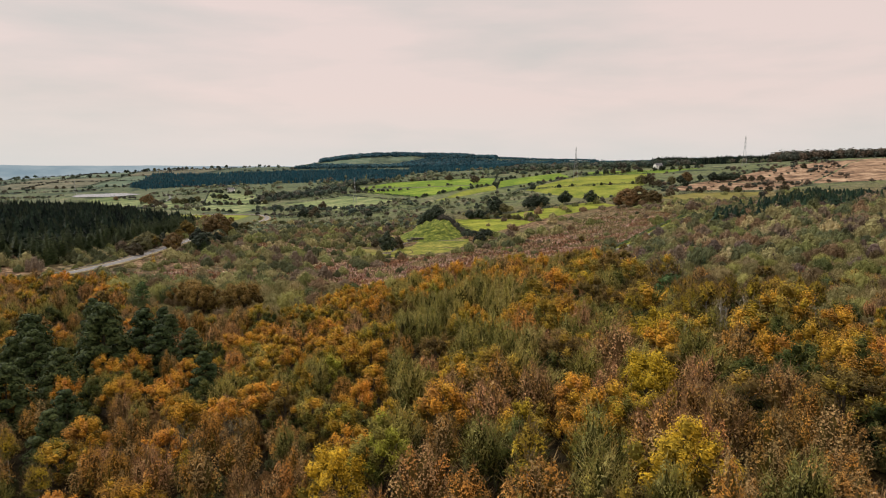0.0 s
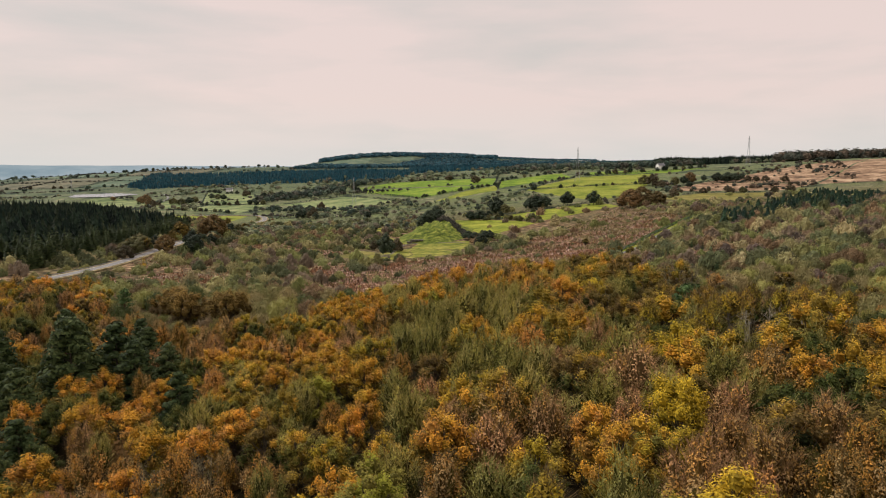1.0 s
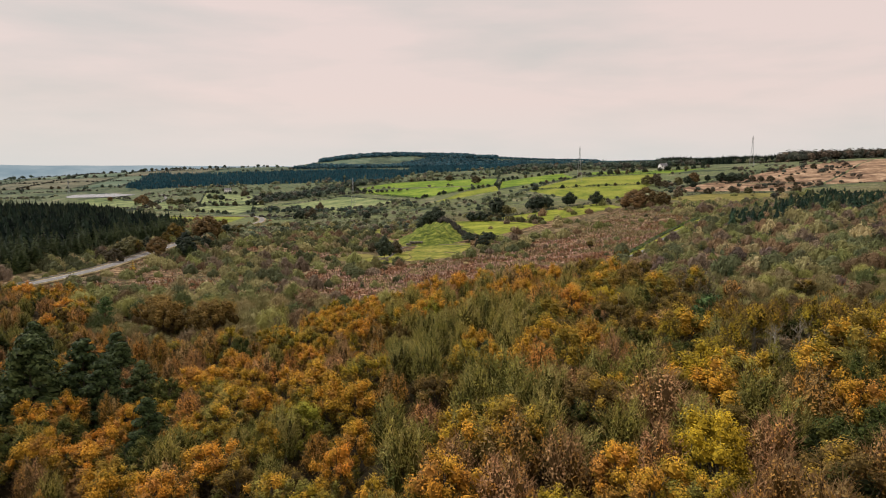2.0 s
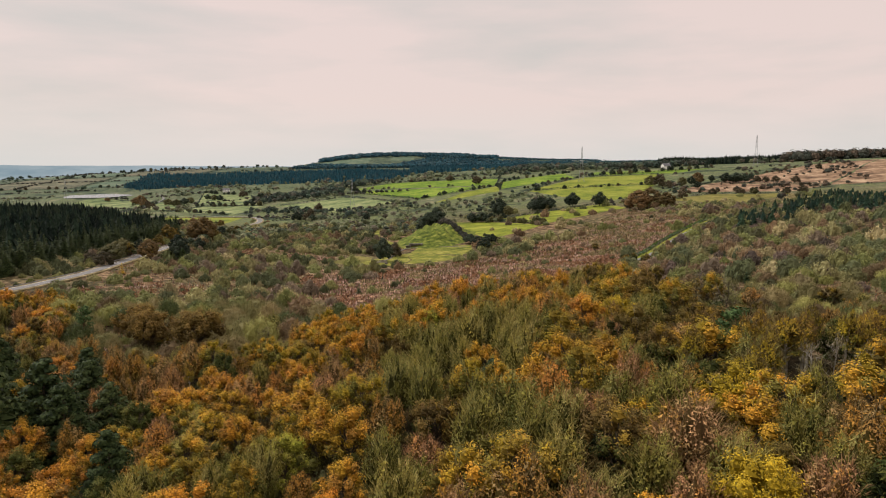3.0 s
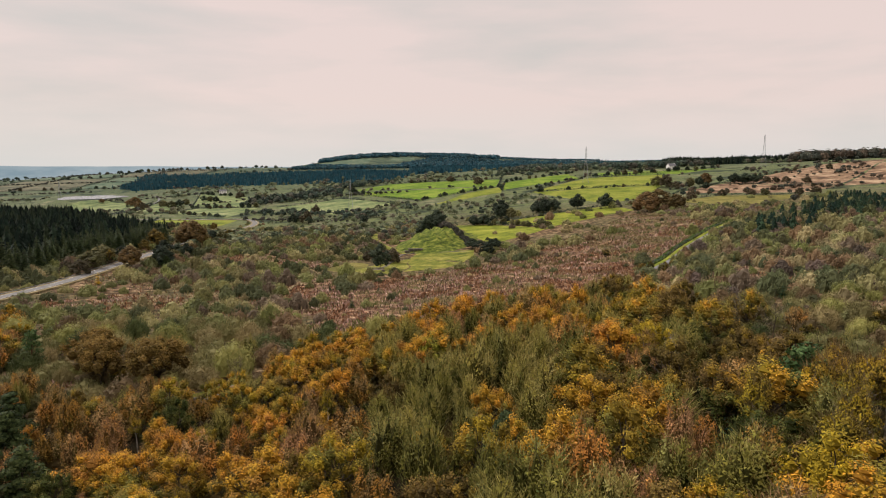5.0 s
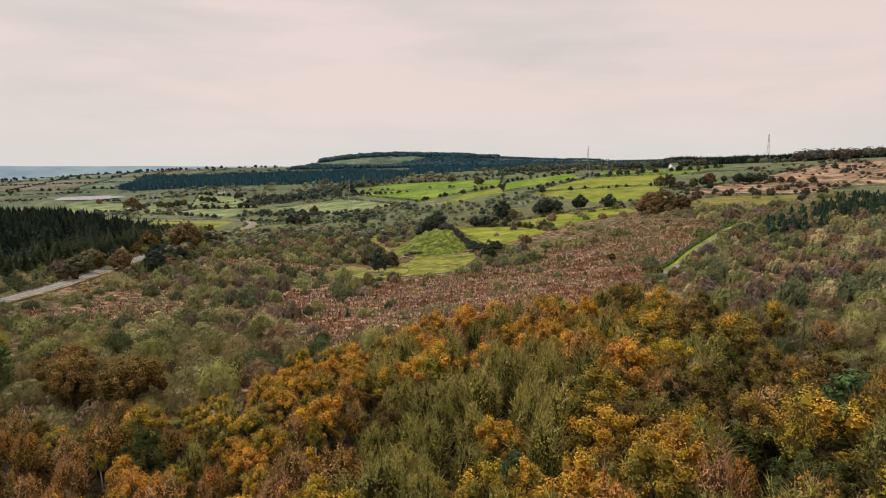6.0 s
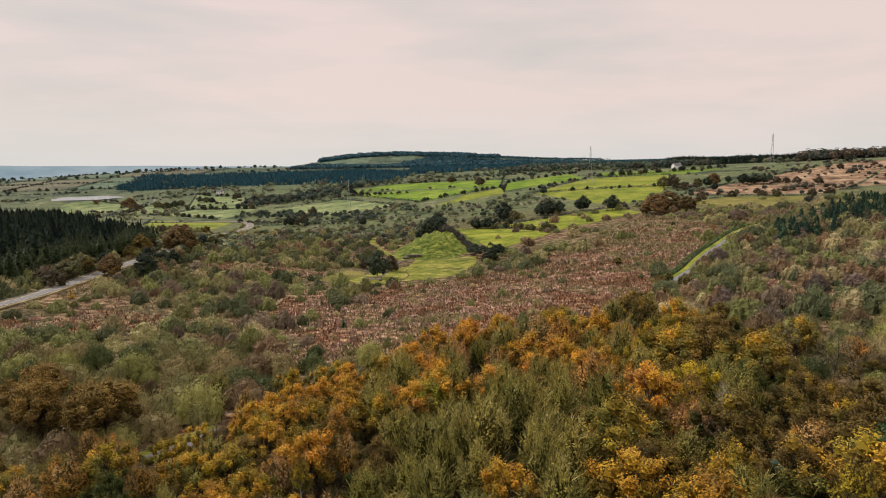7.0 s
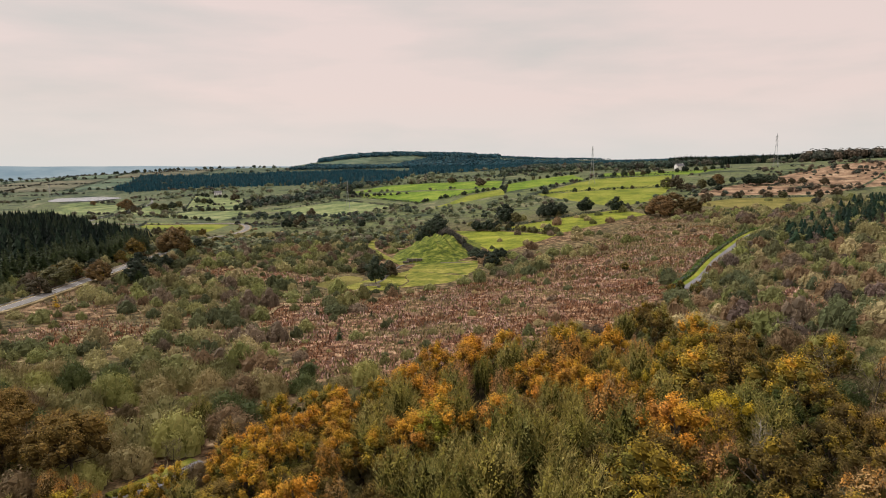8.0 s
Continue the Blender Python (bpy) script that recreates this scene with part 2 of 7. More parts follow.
STRAW = grass_material("straw_field", (0.120, 0.110, 0.030), (0.210, 0.190, 0.050), (0.300, 0.250, 0.085), 0.03)

ASPHALT, nt, bsdf = material("asphalt_worn", 0.75)
f = noise_tex(nt, 0.5, 6, 0.7)
nt.links.new(ramp(nt, f, ((0.3, (0.13, 0.128, 0.126)), (0.7, (0.22, 0.215, 0.21)))), bsdf.inputs["Base Color"])
bump(nt, bsdf, noise_tex(nt, 20, 2), 0.3, 0.01)
TRACK_GREY, nt, bsdf = material("track_stone_dust", 0.7)
nt.links.new(ramp(nt, noise_tex(nt, 0.5, 6, 0.7), ((0.3, (0.12, 0.12, 0.13)), (0.7, (0.22, 0.22, 0.235)))), bsdf.inputs["Base Color"])
PAINT, nt, bsdf = material("road_paint", 0.6)
nt.links.new(ramp(nt, noise_tex(nt, 1.5, 5), ((0.35, (0.40, 0.39, 0.37)), (0.6, (0.75, 0.74, 0.72)))), bsdf.inputs["Base Color"])
STEEL, nt, bsdf = material("galvanised_steel", 0.5)
bsdf.inputs["Metallic"].default_value = 0.6
nt.links.new(ramp(nt, noise_tex(nt, 2, 4), ((0.3, (0.22, 0.23, 0.24)), (0.7, (0.34, 0.35, 0.36)))), bsdf.inputs["Base Color"])
TIMBER, nt, bsdf = material("weathered_timber", 0.85)
f = noise_tex(nt, 3, 5, 0.6, (1, 1, 6))
nt.links.new(ramp(nt, f, ((0.3, (0.10, 0.085, 0.07)), (0.7, (0.34, 0.30, 0.25)))), bsdf.inputs["Base Color"])
STONE, nt, bsdf = material("dark_stone", 0.9)
f = noise_tex(nt, 1.2, 6, 0.65)
nt.links.new(ramp(nt, f, ((0.3, (0.05, 0.047, 0.042)), (0.7, (0.19, 0.175, 0.15)))), bsdf.inputs["Base Color"])
bump(nt, bsdf, f, 0.8, 0.1)
RENDERED, nt, bsdf = material("white_render", 0.8)
nt.links.new(ramp(nt, noise_tex(nt, 0.8, 5), ((0.3, (0.66, 0.65, 0.62)), (0.7, (0.82, 0.81, 0.79)))), bsdf.inputs["Base Color"])
SLATE, nt, bsdf = material("slate_roof", 0.6)
nt.links.new(ramp(nt, noise_tex(nt, 1.5, 5), ((0.3, (0.10, 0.10, 0.11)), (0.7, (0.20, 0.20, 0.21)))), bsdf.inputs["Base Color"])
GLASS, nt, bsdf = material("window_glass", 0.08)
bsdf.inputs["Base Color"].default_value = (0.03, 0.035, 0.04, 1)
WATER, nt, bsdf = material("lake_water", 0.24)
# base lifted to pale grey, painting in part of the sky's reflection
bsdf.inputs["Base Color"].default_value = (0.20, 0.22, 0.23, 1)
bsdf.inputs["IOR"].default_value = 1.33
bsdf.inputs["Specular IOR Level"].default_value = 0.5
bump(nt, bsdf, noise_tex(nt, 0.4, 3), 0.02, 0.02)
# emits its own light; daylight and blue haze are put into the colour
FAR_HILL = bpy.data.materials.new("far_hill_haze_glow")
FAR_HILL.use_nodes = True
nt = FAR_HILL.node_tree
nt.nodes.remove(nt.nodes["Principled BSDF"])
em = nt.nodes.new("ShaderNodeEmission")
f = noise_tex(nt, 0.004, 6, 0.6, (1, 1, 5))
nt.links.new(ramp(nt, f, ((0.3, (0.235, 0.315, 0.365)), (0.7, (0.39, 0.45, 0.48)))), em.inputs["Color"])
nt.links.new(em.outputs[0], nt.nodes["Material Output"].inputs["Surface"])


# ---- building helpers ----
def mesh_object(name, verts, faces, mat, parent=None, label="", smooth=False):
    me = bpy.data.meshes.new(name)
    me.from_pydata([tuple(v) for v in verts], [], [tuple(int(i) for i in q) for q in faces])
    me.materials.append(mat)
    if smooth:
        me.polygons.foreach_set("use_smooth", [True] * len(me.polygons))
    ob = new(name, me)
    if parent:
        ob.parent = parent
    if label:
        ob["label"] = label
    return ob


class Shape:
    """Gathers vertices and faces of one mesh."""

    def __init__(self):
        self.v, self.f, self.n = [], [], 0

    def add(self, verts, faces):
        verts = np.asarray(verts, float)
        self.v.append(verts)
        self.f.extend([tuple(int(i) + self.n for i in q) for q in faces])
        self.n += len(verts)

    def tris(self, corners):
        """corners: N x 3 x 3, one loose triangle each."""
        k = len(corners)
        self.v.append(np.asarray(corners).reshape(-1, 3))
        self.f.extend([(self.n + 3 * i, self.n + 3 * i + 1, self.n + 3 * i + 2) for i in range(k)])
        self.n += 3 * k

    def tube(self, pts, radii, sides=5):
        pts = np.asarray(pts, float)
        ring = []
        for i, p in enumerate(pts):
            d = pts[min(i + 1, len(pts) - 1)] - pts[max(i - 1, 0)]
            d = d / (np.linalg.norm(d) + 1e-9)
            a = np.cross(d, (1, 0, 0) if abs(d[0]) < 0.8 else (0, 1, 0))
            a /= np.linalg.norm(a)
            b = np.cross(d, a)
            for k in range(sides):
                w = 2 * math.pi * k / sides
                ring.append(p + radii[i] * (math.cos(w) * a + math.sin(w) * b))
        faces = []
        for i in range(len(pts) - 1):
            for k in range(sides):
                k2 = (k + 1) % sides
                faces.append((i * sides + k, i * sides + k2, (i + 1) * sides + k2, (i + 1) * sides + k))
        faces.append(tuple(range(sides))[::-1])
        faces.append(tuple((len(pts) - 1) * sides + k for k in range(sides)))
        self.add(ring, faces)

    def box(self, x0, y0, z0, x1, y1, z1):
        v = [(x, y, z) for z in (z0, z1) for x, y in ((x0, y0), (x1, y0), (x1, y1), (x0, y1))]
        self.add(v, [(3, 2, 1, 0), (4, 5, 6, 7), (0, 1, 5, 4), (1, 2, 6, 5), (2, 3, 7, 6), (3, 0, 4, 7)])

    def triangles(self):
        """All faces as loose triangles, N x 3 x 3."""
        v = np.concatenate(self.v)
        return v[np.array([(q[0], q[i], q[i + 1]) for q in self.f for i in range(1, len(q) - 1)])]

    def make(self, name, mat, parent=None, label="", smooth=False):
        return mesh_object(name, np.concatenate(self.v), self.f, mat, parent, label, smooth)


def unit(a):
    return a / (np.linalg.norm(a, axis=-1, keepdims=True) + 1e-9)


def leaf_tris(rng, centres, outward, size, spread=0.9):
    """One loose triangle a leaf spray, facing roughly outward and up."""
    k = len(centres)
    nrm = unit(outward + np.array((0, 0, 0.5)) + spread * rng.normal(size=(k, 3)))
    a = unit(np.cross(nrm, rng.normal(size=(k, 3))))
    b = np.cross(nrm, a)
    s = size * rng.uniform(0.6, 1.4, (k, 1))
    return np.stack([centres + a * s * 0.80, centres - a * s * 0.5 + b * s * 0.40, centres - a * s * 0.45 - b * s * 0.40], 1)


def twig_tris(rng, base, way, length, width):
    k = len(base)
    way = unit(way)
    side = unit(np.cross(way, rng.normal(size=(k, 3)))) * width * rng.uniform(0.6, 1.3, (k, 1))
    tip = base + way * length * rng.uniform(0.6, 1.3, (k, 1))
    return np.stack([base - side, base + side, tip], 1)


def fbm(x, y, size, seed=0, octaves=4):
    """Smooth value noise, 0 to 1, on arrays of plan coordinates."""
    x, y = np.asarray(x, float) / size, np.asarray(y, float) / size
    total, amp, norm = 0.0, 1.0, 0.0
    for o in range(octaves):
        i, j = np.floor(x).astype(np.int64), np.floor(y).astype(np.int64)
        u, v = x - i, y - j
        u, v = u * u * (3 - 2 * u), v * v * (3 - 2 * v)

        def h(a, b):
            n = (a * 374761393 + b * 668265263 + (seed + o * 17) * 974634777) & 0x7FFFFFFF
            n = ((n ^ (n >> 13)) * 1274126177) & 0x7FFFFFFF
            return ((n ^ (n >> 16)) & 0xFFFF) / 65535.0

        total = total + amp * ((h(i, j) * (1 - u) + h(i + 1, j) * u) * (1 - v) + (h(i, j + 1) * (1 - u) + h(i + 1, j + 1) * u) * v)
        norm += amp
        amp *= 0.5
        x, y = x * 2.03 + 5.1, y * 2.03 + 9.7
    return total / norm


# ---- the lie of the land: broad swells and hollows (x, y, rise) by reach ----
LEVEL = 7.9
NEAR = [(-60, 40, -3.1), (60, 40, 0.7), (-60, 170, 0.4), (60, 170, -3.7), (-170, 300, -2.3), (-50, 290, -5.1), (60, 290, 1.2), (190, 310, -3.1), (-190, 430, -0.5), (-70, 430, -3.2), (50, 430, -9.5), (180, 430, 0.8), (-60, 560, -3.6), (60, 560, -2.1)]
MID = [(-420, 420, 4.2), (400, 380, 8.0), (-420, 750, 19.2), (-150, 780, -36.8), (150, 780, 7.9), (450, 750, -17.4), (-450, 1150, -17.2), (-150, 1150, 0.2), (150, 1150, 9.6), (450, 1150, -4.0), (750, 1050, 22.6), (800, 600, 9.7)]
FAR = [(-900, 1600, -21.2), (-300, 1700, 17.7), (300, 1700, 13.9), (900, 1600, 4.7), (-1500, 2300, 30.1), (-800, 2600, 48.6), (0, 2600, 9.9), (900, 2600, 9.9), (-600, 4200, 82.4), (0, 4200, 49.9), (600, 4200, 31.8), (1500, 3800, 30.0), (-1800, 3800, -74.3)]
WIDE = [(-2500, 0, -28.7), (2500, 0, 28.1), (0, -2500, 1.7), (-2600, 2600, -47.3), (2600, 2600, 73.5), (0, 0, -14.8)]
SWELLS = ((110, NEAR), (300, MID), (650, FAR), (2200, WIDE))


def land(x, y):
    """Height of the ground at plan coordinates (arrays or numbers)."""
    x, y = np.asarray(x, float), np.asarray(y, float)
    z = np.full(np.broadcast(x, y).shape, LEVEL)
    for reach, swells in SWELLS:
        for sx, sy, rise in swells:
            z = z + rise * np.exp(-((x - sx) ** 2 + (y - sy) ** 2) * 0.8 / reach ** 2)
    # the lake's bed and its low bank
    e = np.sqrt(((x + 797 + 0.30 * (y - 1530)) / 76) ** 2 + ((y - 1530) / 142) ** 2)
    bed = np.clip((0.97 - e) / 0.10, 0, 1)
    bank = np.clip((1.6 - e) / 0.4, 0, 1)
    z = np.where(z < -21.6, z * (1 - bank) - 21.85 * bank, z * (1 - bank) + np.minimum(z, -21.2) * bank)
    return z * (1 - bed) + np.minimum(z, -25.0) * bed


def ground_z(x, y):
    return float(land(x, y))


EDGE_X = (-400, -200, -150, -125, -105, -75, -55, -40, -22, -5, 15, 40, 58, 70, 85, 100, 130, 160, 250, 400)
EDGE_Y = (262, 275, 284, 248, 203, 188, 190, 200, 226, 246, 258, 256, 238, 210, 188, 172, 160, 150, 140, 130)


def wood_edge(x):
    """How far (y) the near wood reaches at x."""
    return np.interp(x, EDGE_X, EDGE_Y)


HEATH = ((-45, 262), (48, 255), (74, 320), (96, 378), (140, 440), (198, 525), (182, 585), (103, 524), (41, 478), (-5, 434), (-42, 388), (-54, 330))
STRIPS = (((-170, 478), (-150, 522), (-70, 490), (-78, 455)), ((-168, 300), (-156, 346), (-112, 340), (-122, 298)), ((-82, 330), (-70, 396), (-52, 410), (-60, 322)), ((92, 300), (120, 350), (140, 345), (112, 290)))


def inside(x, y, poly):
    """Which plan coordinates lie within a ring of corners."""
    hit = np.zeros(np.shape(x), bool)
    for (ax, ay), (bx, by) in zip(poly, poly[1:] + poly[:1]):
        cross = (ay > y) != (by > y)
        hit ^= cross & (x < (bx - ax) * (y - ay) / (by - ay + 1e-9) + ax)
    return hit


def open_heath(x, y):
    """True on the bracken heath and its strips, with ragged edges."""
    x, y = np.asarray(x, float), np.asarray(y, float)
    u, v = x + (fbm(x, y, 17, 61, 3) - 0.5) * 34, y + (fbm(x, y, 21, 62, 3) - 0.5) * 48
    hit = inside(u, v, HEATH)
    for s in STRIPS:
        hit |= inside(u, v, s)
    return hit


# one sheet of ground to the horizon
rr = np.concatenate([[0.0, 6.0], 12.0 * np.exp(np.linspace(0, math.log(4880 / 12.0), 400))])
fan = np.concatenate([np.linspace(-46, 46, 201), np.linspace(51, 309, 40)])
aa = np.radians(90 - fan)
gx, gy = rr[:, None] * np.cos(aa)[None], rr[:, None] * np.sin(aa)[None]
gz = land(gx, gy)
near_fade = np.clip((900 - rr) / 500, 0, 1)[:, None]
gz = gz + near_fade * (fbm(gx, gy, 9, 3, 3) - 0.5) * 0.9
na, nr = len(aa), len(rr)
quads = [(i * na + j, i * na + (j + 1) % na, (i + 1) * na + (j + 1) % na, (i + 1) * na + j) for i in range(nr - 1) for j in range(na)]
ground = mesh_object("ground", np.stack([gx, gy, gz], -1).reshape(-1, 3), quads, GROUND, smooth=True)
if ground.data.polygons[5000].normal.z < 0:
    ground.data.flip_normals()
tagged(ground, "rolling moorland of rusty bracken, rough grass and leaf litter", "ground", kind="structure")
dist_in = np.clip((wood_edge(gx) + 6 - gy) / 12, 0, 1)
brk = np.clip((fbm(gx, gy, 30, 11) - 0.50) * 5, 0, 0.75)
brk = np.maximum(brk, np.clip(1.2 - np.hypot((gx - 20) / 95, (gy - 380) / 80), 0, 1) * np.clip((fbm(gx, gy, 16, 12) - 0.25) * 3, 0.2, 1))
brk = np.maximum(brk * 0.7, open_heath(gx, gy) * np.clip((fbm(gx, gy, 13, 12) - 0.40) * 6, 0.05, 0.9))
brk = np.clip(brk, 0, 1) * np.clip((760 - gy) / 120, 0, 1) * (1 - dist_in)
past = np.clip((gy - 700) / 150, 0, 1)
# fourth channel: painted haze, growing with distance
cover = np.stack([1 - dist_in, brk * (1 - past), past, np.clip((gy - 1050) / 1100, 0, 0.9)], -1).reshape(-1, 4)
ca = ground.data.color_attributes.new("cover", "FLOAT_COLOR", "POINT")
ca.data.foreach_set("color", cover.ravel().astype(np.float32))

# distant hills beyond the estuary: a glowing backdrop with the haze in its colour
va = np.radians(np.linspace(90 + 62, 90 - 62, 200))
top = 44 + 20 * fbm(va * 4850, va * 0, 900, 5, 4) + 9 * fbm(va * 4850, va * 0, 200, 6, 3)
hv = [(4860 * math.cos(a), 4860 * math.sin(a), -220) for a in va] + [(4860 * math.cos(a), 4860 * math.sin(a), t) for a, t in zip(va, top)]
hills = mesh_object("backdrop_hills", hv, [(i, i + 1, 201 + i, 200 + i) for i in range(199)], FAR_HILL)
tagged(hills, "glowing backdrop of distant hills along the horizon, blue haze painted in", "hills", kind="structure")


FIELD_QUADS = []


def drape(name, corners, mat, label, lift=0.25, n=14, category="field"):
    """A patch of land cover between four corners (in order round it), laid on the ground."""
    (ax, ay), (bx, by), (cx, cy), (dx, dy) = corners
    if category != "moor":
        FIELD_QUADS.append(corners)
    verts, faces = [], []
    for i in range(n + 1):
        for j in range(n + 1):
            u, v = i / n, j / n
            x = (ax * (1 - u) + bx * u) * (1 - v) + (dx * (1 - u) + cx * u) * v
            y = (ay * (1 - u) + by * u) * (1 - v) + (dy * (1 - u) + cy * u) * v
            edge = min(u, v, 1 - u, 1 - v)
            wob = 0 if edge > 0 else 1
            x += wob * 6 * (fbm(x, y, 18, 21, 2) - 0.5)
            y += wob * 6 * (fbm(x, y, 18, 22, 2) - 0.5)
            verts.append((x, y, ground_z(x, y) + (lift if edge > 0 else lift * 0.4)))
    for i in range(n):
        for j in range(n):
            a = i * (n + 1) + j
            faces.append((a, a + 1, a + n + 2, a + n + 1))
    ob = mesh_object(name, verts, faces, mat, smooth=True)
    if ob.data.polygons[0].normal.z < 0:
        ob.data.flip_normals()
    return tagged(ob, label, category, kind="structure")


# ---- fields, meadow, moor ----
GREEN = "bright green grazed pasture between hedges"
drape("field", ((8, 725), (42, 700), (92, 622), (36, 556)), SPUR, "green pasture sloping beside the turf embankment")
drape("field", ((50, 712), (185, 775), (190, 712), (95, 630)), SPUR, "mottled yellow-green pasture above the valley")
drape("field", ((122, 968), (228, 1095), (352, 1105), (300, 960)), FIELD_YELLOW, "broad yellow-green pasture on a rising slope", n=18)
drape("field", ((122, 962), (298, 955), (236, 835), (188, 795)), FIELD_YELLOW, "yellow-green pasture on a rising slope", n=16)
drape("field", ((84, 1015), (97, 1105), (214, 1194), (216, 1090)), FIELD_BRIGHT, GREEN)
drape("field", ((-175, 1235), (-100, 1285), (96, 1165), (80, 1065)), FIELD_BRIGHT, "vivid green pasture below the plantation", n=18)
drape("field", ((-130, 1130), (-160, 1200), (70, 1062), (-36, 1002)), FIELD_BRIGHT, GREEN, n=16)
drape("field", ((-16, 945), (36, 1024), (84, 1050), (82, 995)), FIELD_YELLOW, "small yellow-green pasture")
drape("field", ((240, 1125), (270, 1200), (480, 1190), (380, 1110)), FIELD_BRIGHT, GREEN)
drape("field", ((250, 772), (320, 816), (402, 786), (300, 690)), STRAW, "straw-coloured strip of rough grass", category="grass")
drape("moor", ((286, 861), (375, 943), (476, 850), (420, 806)), MOOR, "pinkish brown moor of dead grass and bracken", category="moor")
drape("moor", ((380, 946), (590, 1085), (700, 1090), (480, 852)), MOOR, "pale straw moor grass on the ridge", category="moor", n=18)
drape("moor", ((482, 848), (702, 1088), (900, 1040), (640, 790)), MOOR, "pale straw moor grass on the ridge", category="moor", n=18)
drape("field", ((-352, 841), (-376, 908), (-267, 900), (-262, 745)), FIELD_YELLOW, "yellow-green meadow inside the road's bend")
drape("field", ((-443, 1064), (-414, 1155), (-294, 1095), (-300, 945)), FIELD_PALE, "pale green pasture between hedges")
drape("field", ((-454, 1232), (-531, 1471), (-384, 1326), (-305, 1112)), FIELD_PALE, "pale green pasture between hedges")
drape("field", ((-263, 1072), (-168, 1122), (-72, 1000), (-150, 935)), FIELD_PALE, "pale rushy pasture on the valley side")
drape("field", ((-560, 1180), (-600, 1330), (-470, 1240), (-450, 1090)), FIELD_PALE, "pale green pasture beside the lane")
drape("field", ((-760, 1180), (-720, 1400), (-610, 1350), (-570, 1180)), FIELD_PALE, "yellowish pasture below the lake")
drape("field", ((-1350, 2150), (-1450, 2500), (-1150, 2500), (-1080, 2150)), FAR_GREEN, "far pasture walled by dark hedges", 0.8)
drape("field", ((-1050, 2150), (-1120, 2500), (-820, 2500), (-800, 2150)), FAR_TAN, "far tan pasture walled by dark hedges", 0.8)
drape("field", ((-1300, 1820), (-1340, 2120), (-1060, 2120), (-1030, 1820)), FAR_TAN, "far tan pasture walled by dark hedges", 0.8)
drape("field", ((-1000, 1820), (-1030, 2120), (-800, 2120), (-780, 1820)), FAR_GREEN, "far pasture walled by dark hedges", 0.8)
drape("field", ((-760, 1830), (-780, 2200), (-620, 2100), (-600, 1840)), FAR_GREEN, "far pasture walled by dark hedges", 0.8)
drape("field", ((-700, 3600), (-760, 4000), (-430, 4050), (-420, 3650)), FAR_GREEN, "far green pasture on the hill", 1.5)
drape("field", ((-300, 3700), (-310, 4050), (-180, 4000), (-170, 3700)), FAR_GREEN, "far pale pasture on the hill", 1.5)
drape("meadow", ((-62, 430), (-50, 470), (-22, 512), (-26, 442)), MEADOW, "damp yellow-green meadow in the valley bottom", category="meadow")
drape("grass", ((-76, 452), (-62, 494), (-50, 482), (-56, 440)), STRAW, "straw-coloured grass beside the meadow", category="grass")
drape("meadow", ((-24, 512), (-20, 548), (24, 536), (14, 482)), MEADOW, "damp yellow-green meadow beside the culvert", category="meadow")
drape("meadow", ((-24, 445), (-22, 510), (13, 480), (2, 458)), MEADOW, "damp yellow-green meadow in the valley bottom", category="meadow")

# the turf embankment: a round-shouldered spur with low ribs running down it
def turf(x, y):
    """Height of the embankment's turf."""
    lean = x - 0.10 * (y - 598)
    e = np.sqrt(((lean + 6) / 25) ** 2 + ((y - 600) / 50) ** 2)
    swing = (lean * 0.95 + (y - 560) * 0.30) * 0.36 + 0.9 * fbm(x, y, 14, 33, 2)
    ribs = (1 - np.abs(np.sin(swing))) ** 1.3 * 3.0 * np.exp(-(e / 0.85) ** 4)
    return land(x, y) + 9.6 * np.exp(-(e ** 3.2)) + ribs + 1.2 * (fbm(x, y, 5, 31) - 0.5) - 0.9 + 1.1 * np.clip(1.45 - e, 0, 1)


def surface(x, y):
    """Height of the ground or of the embankment on it."""
    x, y = np.asarray(x, float), np.asarray(y, float)
    on = (x > -48) & (x < 34) & (y > 534) & (y < 672)
    return np.where(on, np.maximum(land(x, y), turf(x, y)), land(x, y))


ex, ey = np.meshgrid(np.linspace(-48, 34, 82), np.linspace(534, 672, 96), indexing="ij")
ez = turf(ex, ey)
m_ = ex.shape[1]
embankment = mesh_object("embankment", np.stack([ex, ey, ez], -1).reshape(-1, 3),
                         [(i * m_ + j, (i + 1) * m_ + j, (i + 1) * m_ + j + 1, i * m_ + j + 1) for i in range(81) for j in range(95)], MOUND, smooth=True)
tagged(embankment, "steep green turf embankment with low ribs", "embankment", kind="structure")


# ---- roads ----
def curve_points(pts, step=4.0):
    """A smooth line through plan points."""
    pts = [np.array(p, float) for p in pts]
    pts = [2 * pts[0] - pts[1]] + pts + [2 * pts[-1] - pts[-2]]
    out = []
    for a, b, c, d in zip(pts, pts[1:], pts[2:], pts[3:]):
        k = max(2, int(np.linalg.norm(c - b) / step))
        for i in range(k):
            t = i / k
            out.append(0.5 * (2 * b + (c - a) * t + (2 * a - 5 * b + 4 * c - d) * t * t + (3 * b - a - 3 * c + d) * t ** 3))
    out.append(pts[-2])
    return np.array(out)


def sides_of(line):
    d = np.gradient(line, axis=0)
    d = unit(d)
    return np.stack([-d[:, 1], d[:, 0]], 1)


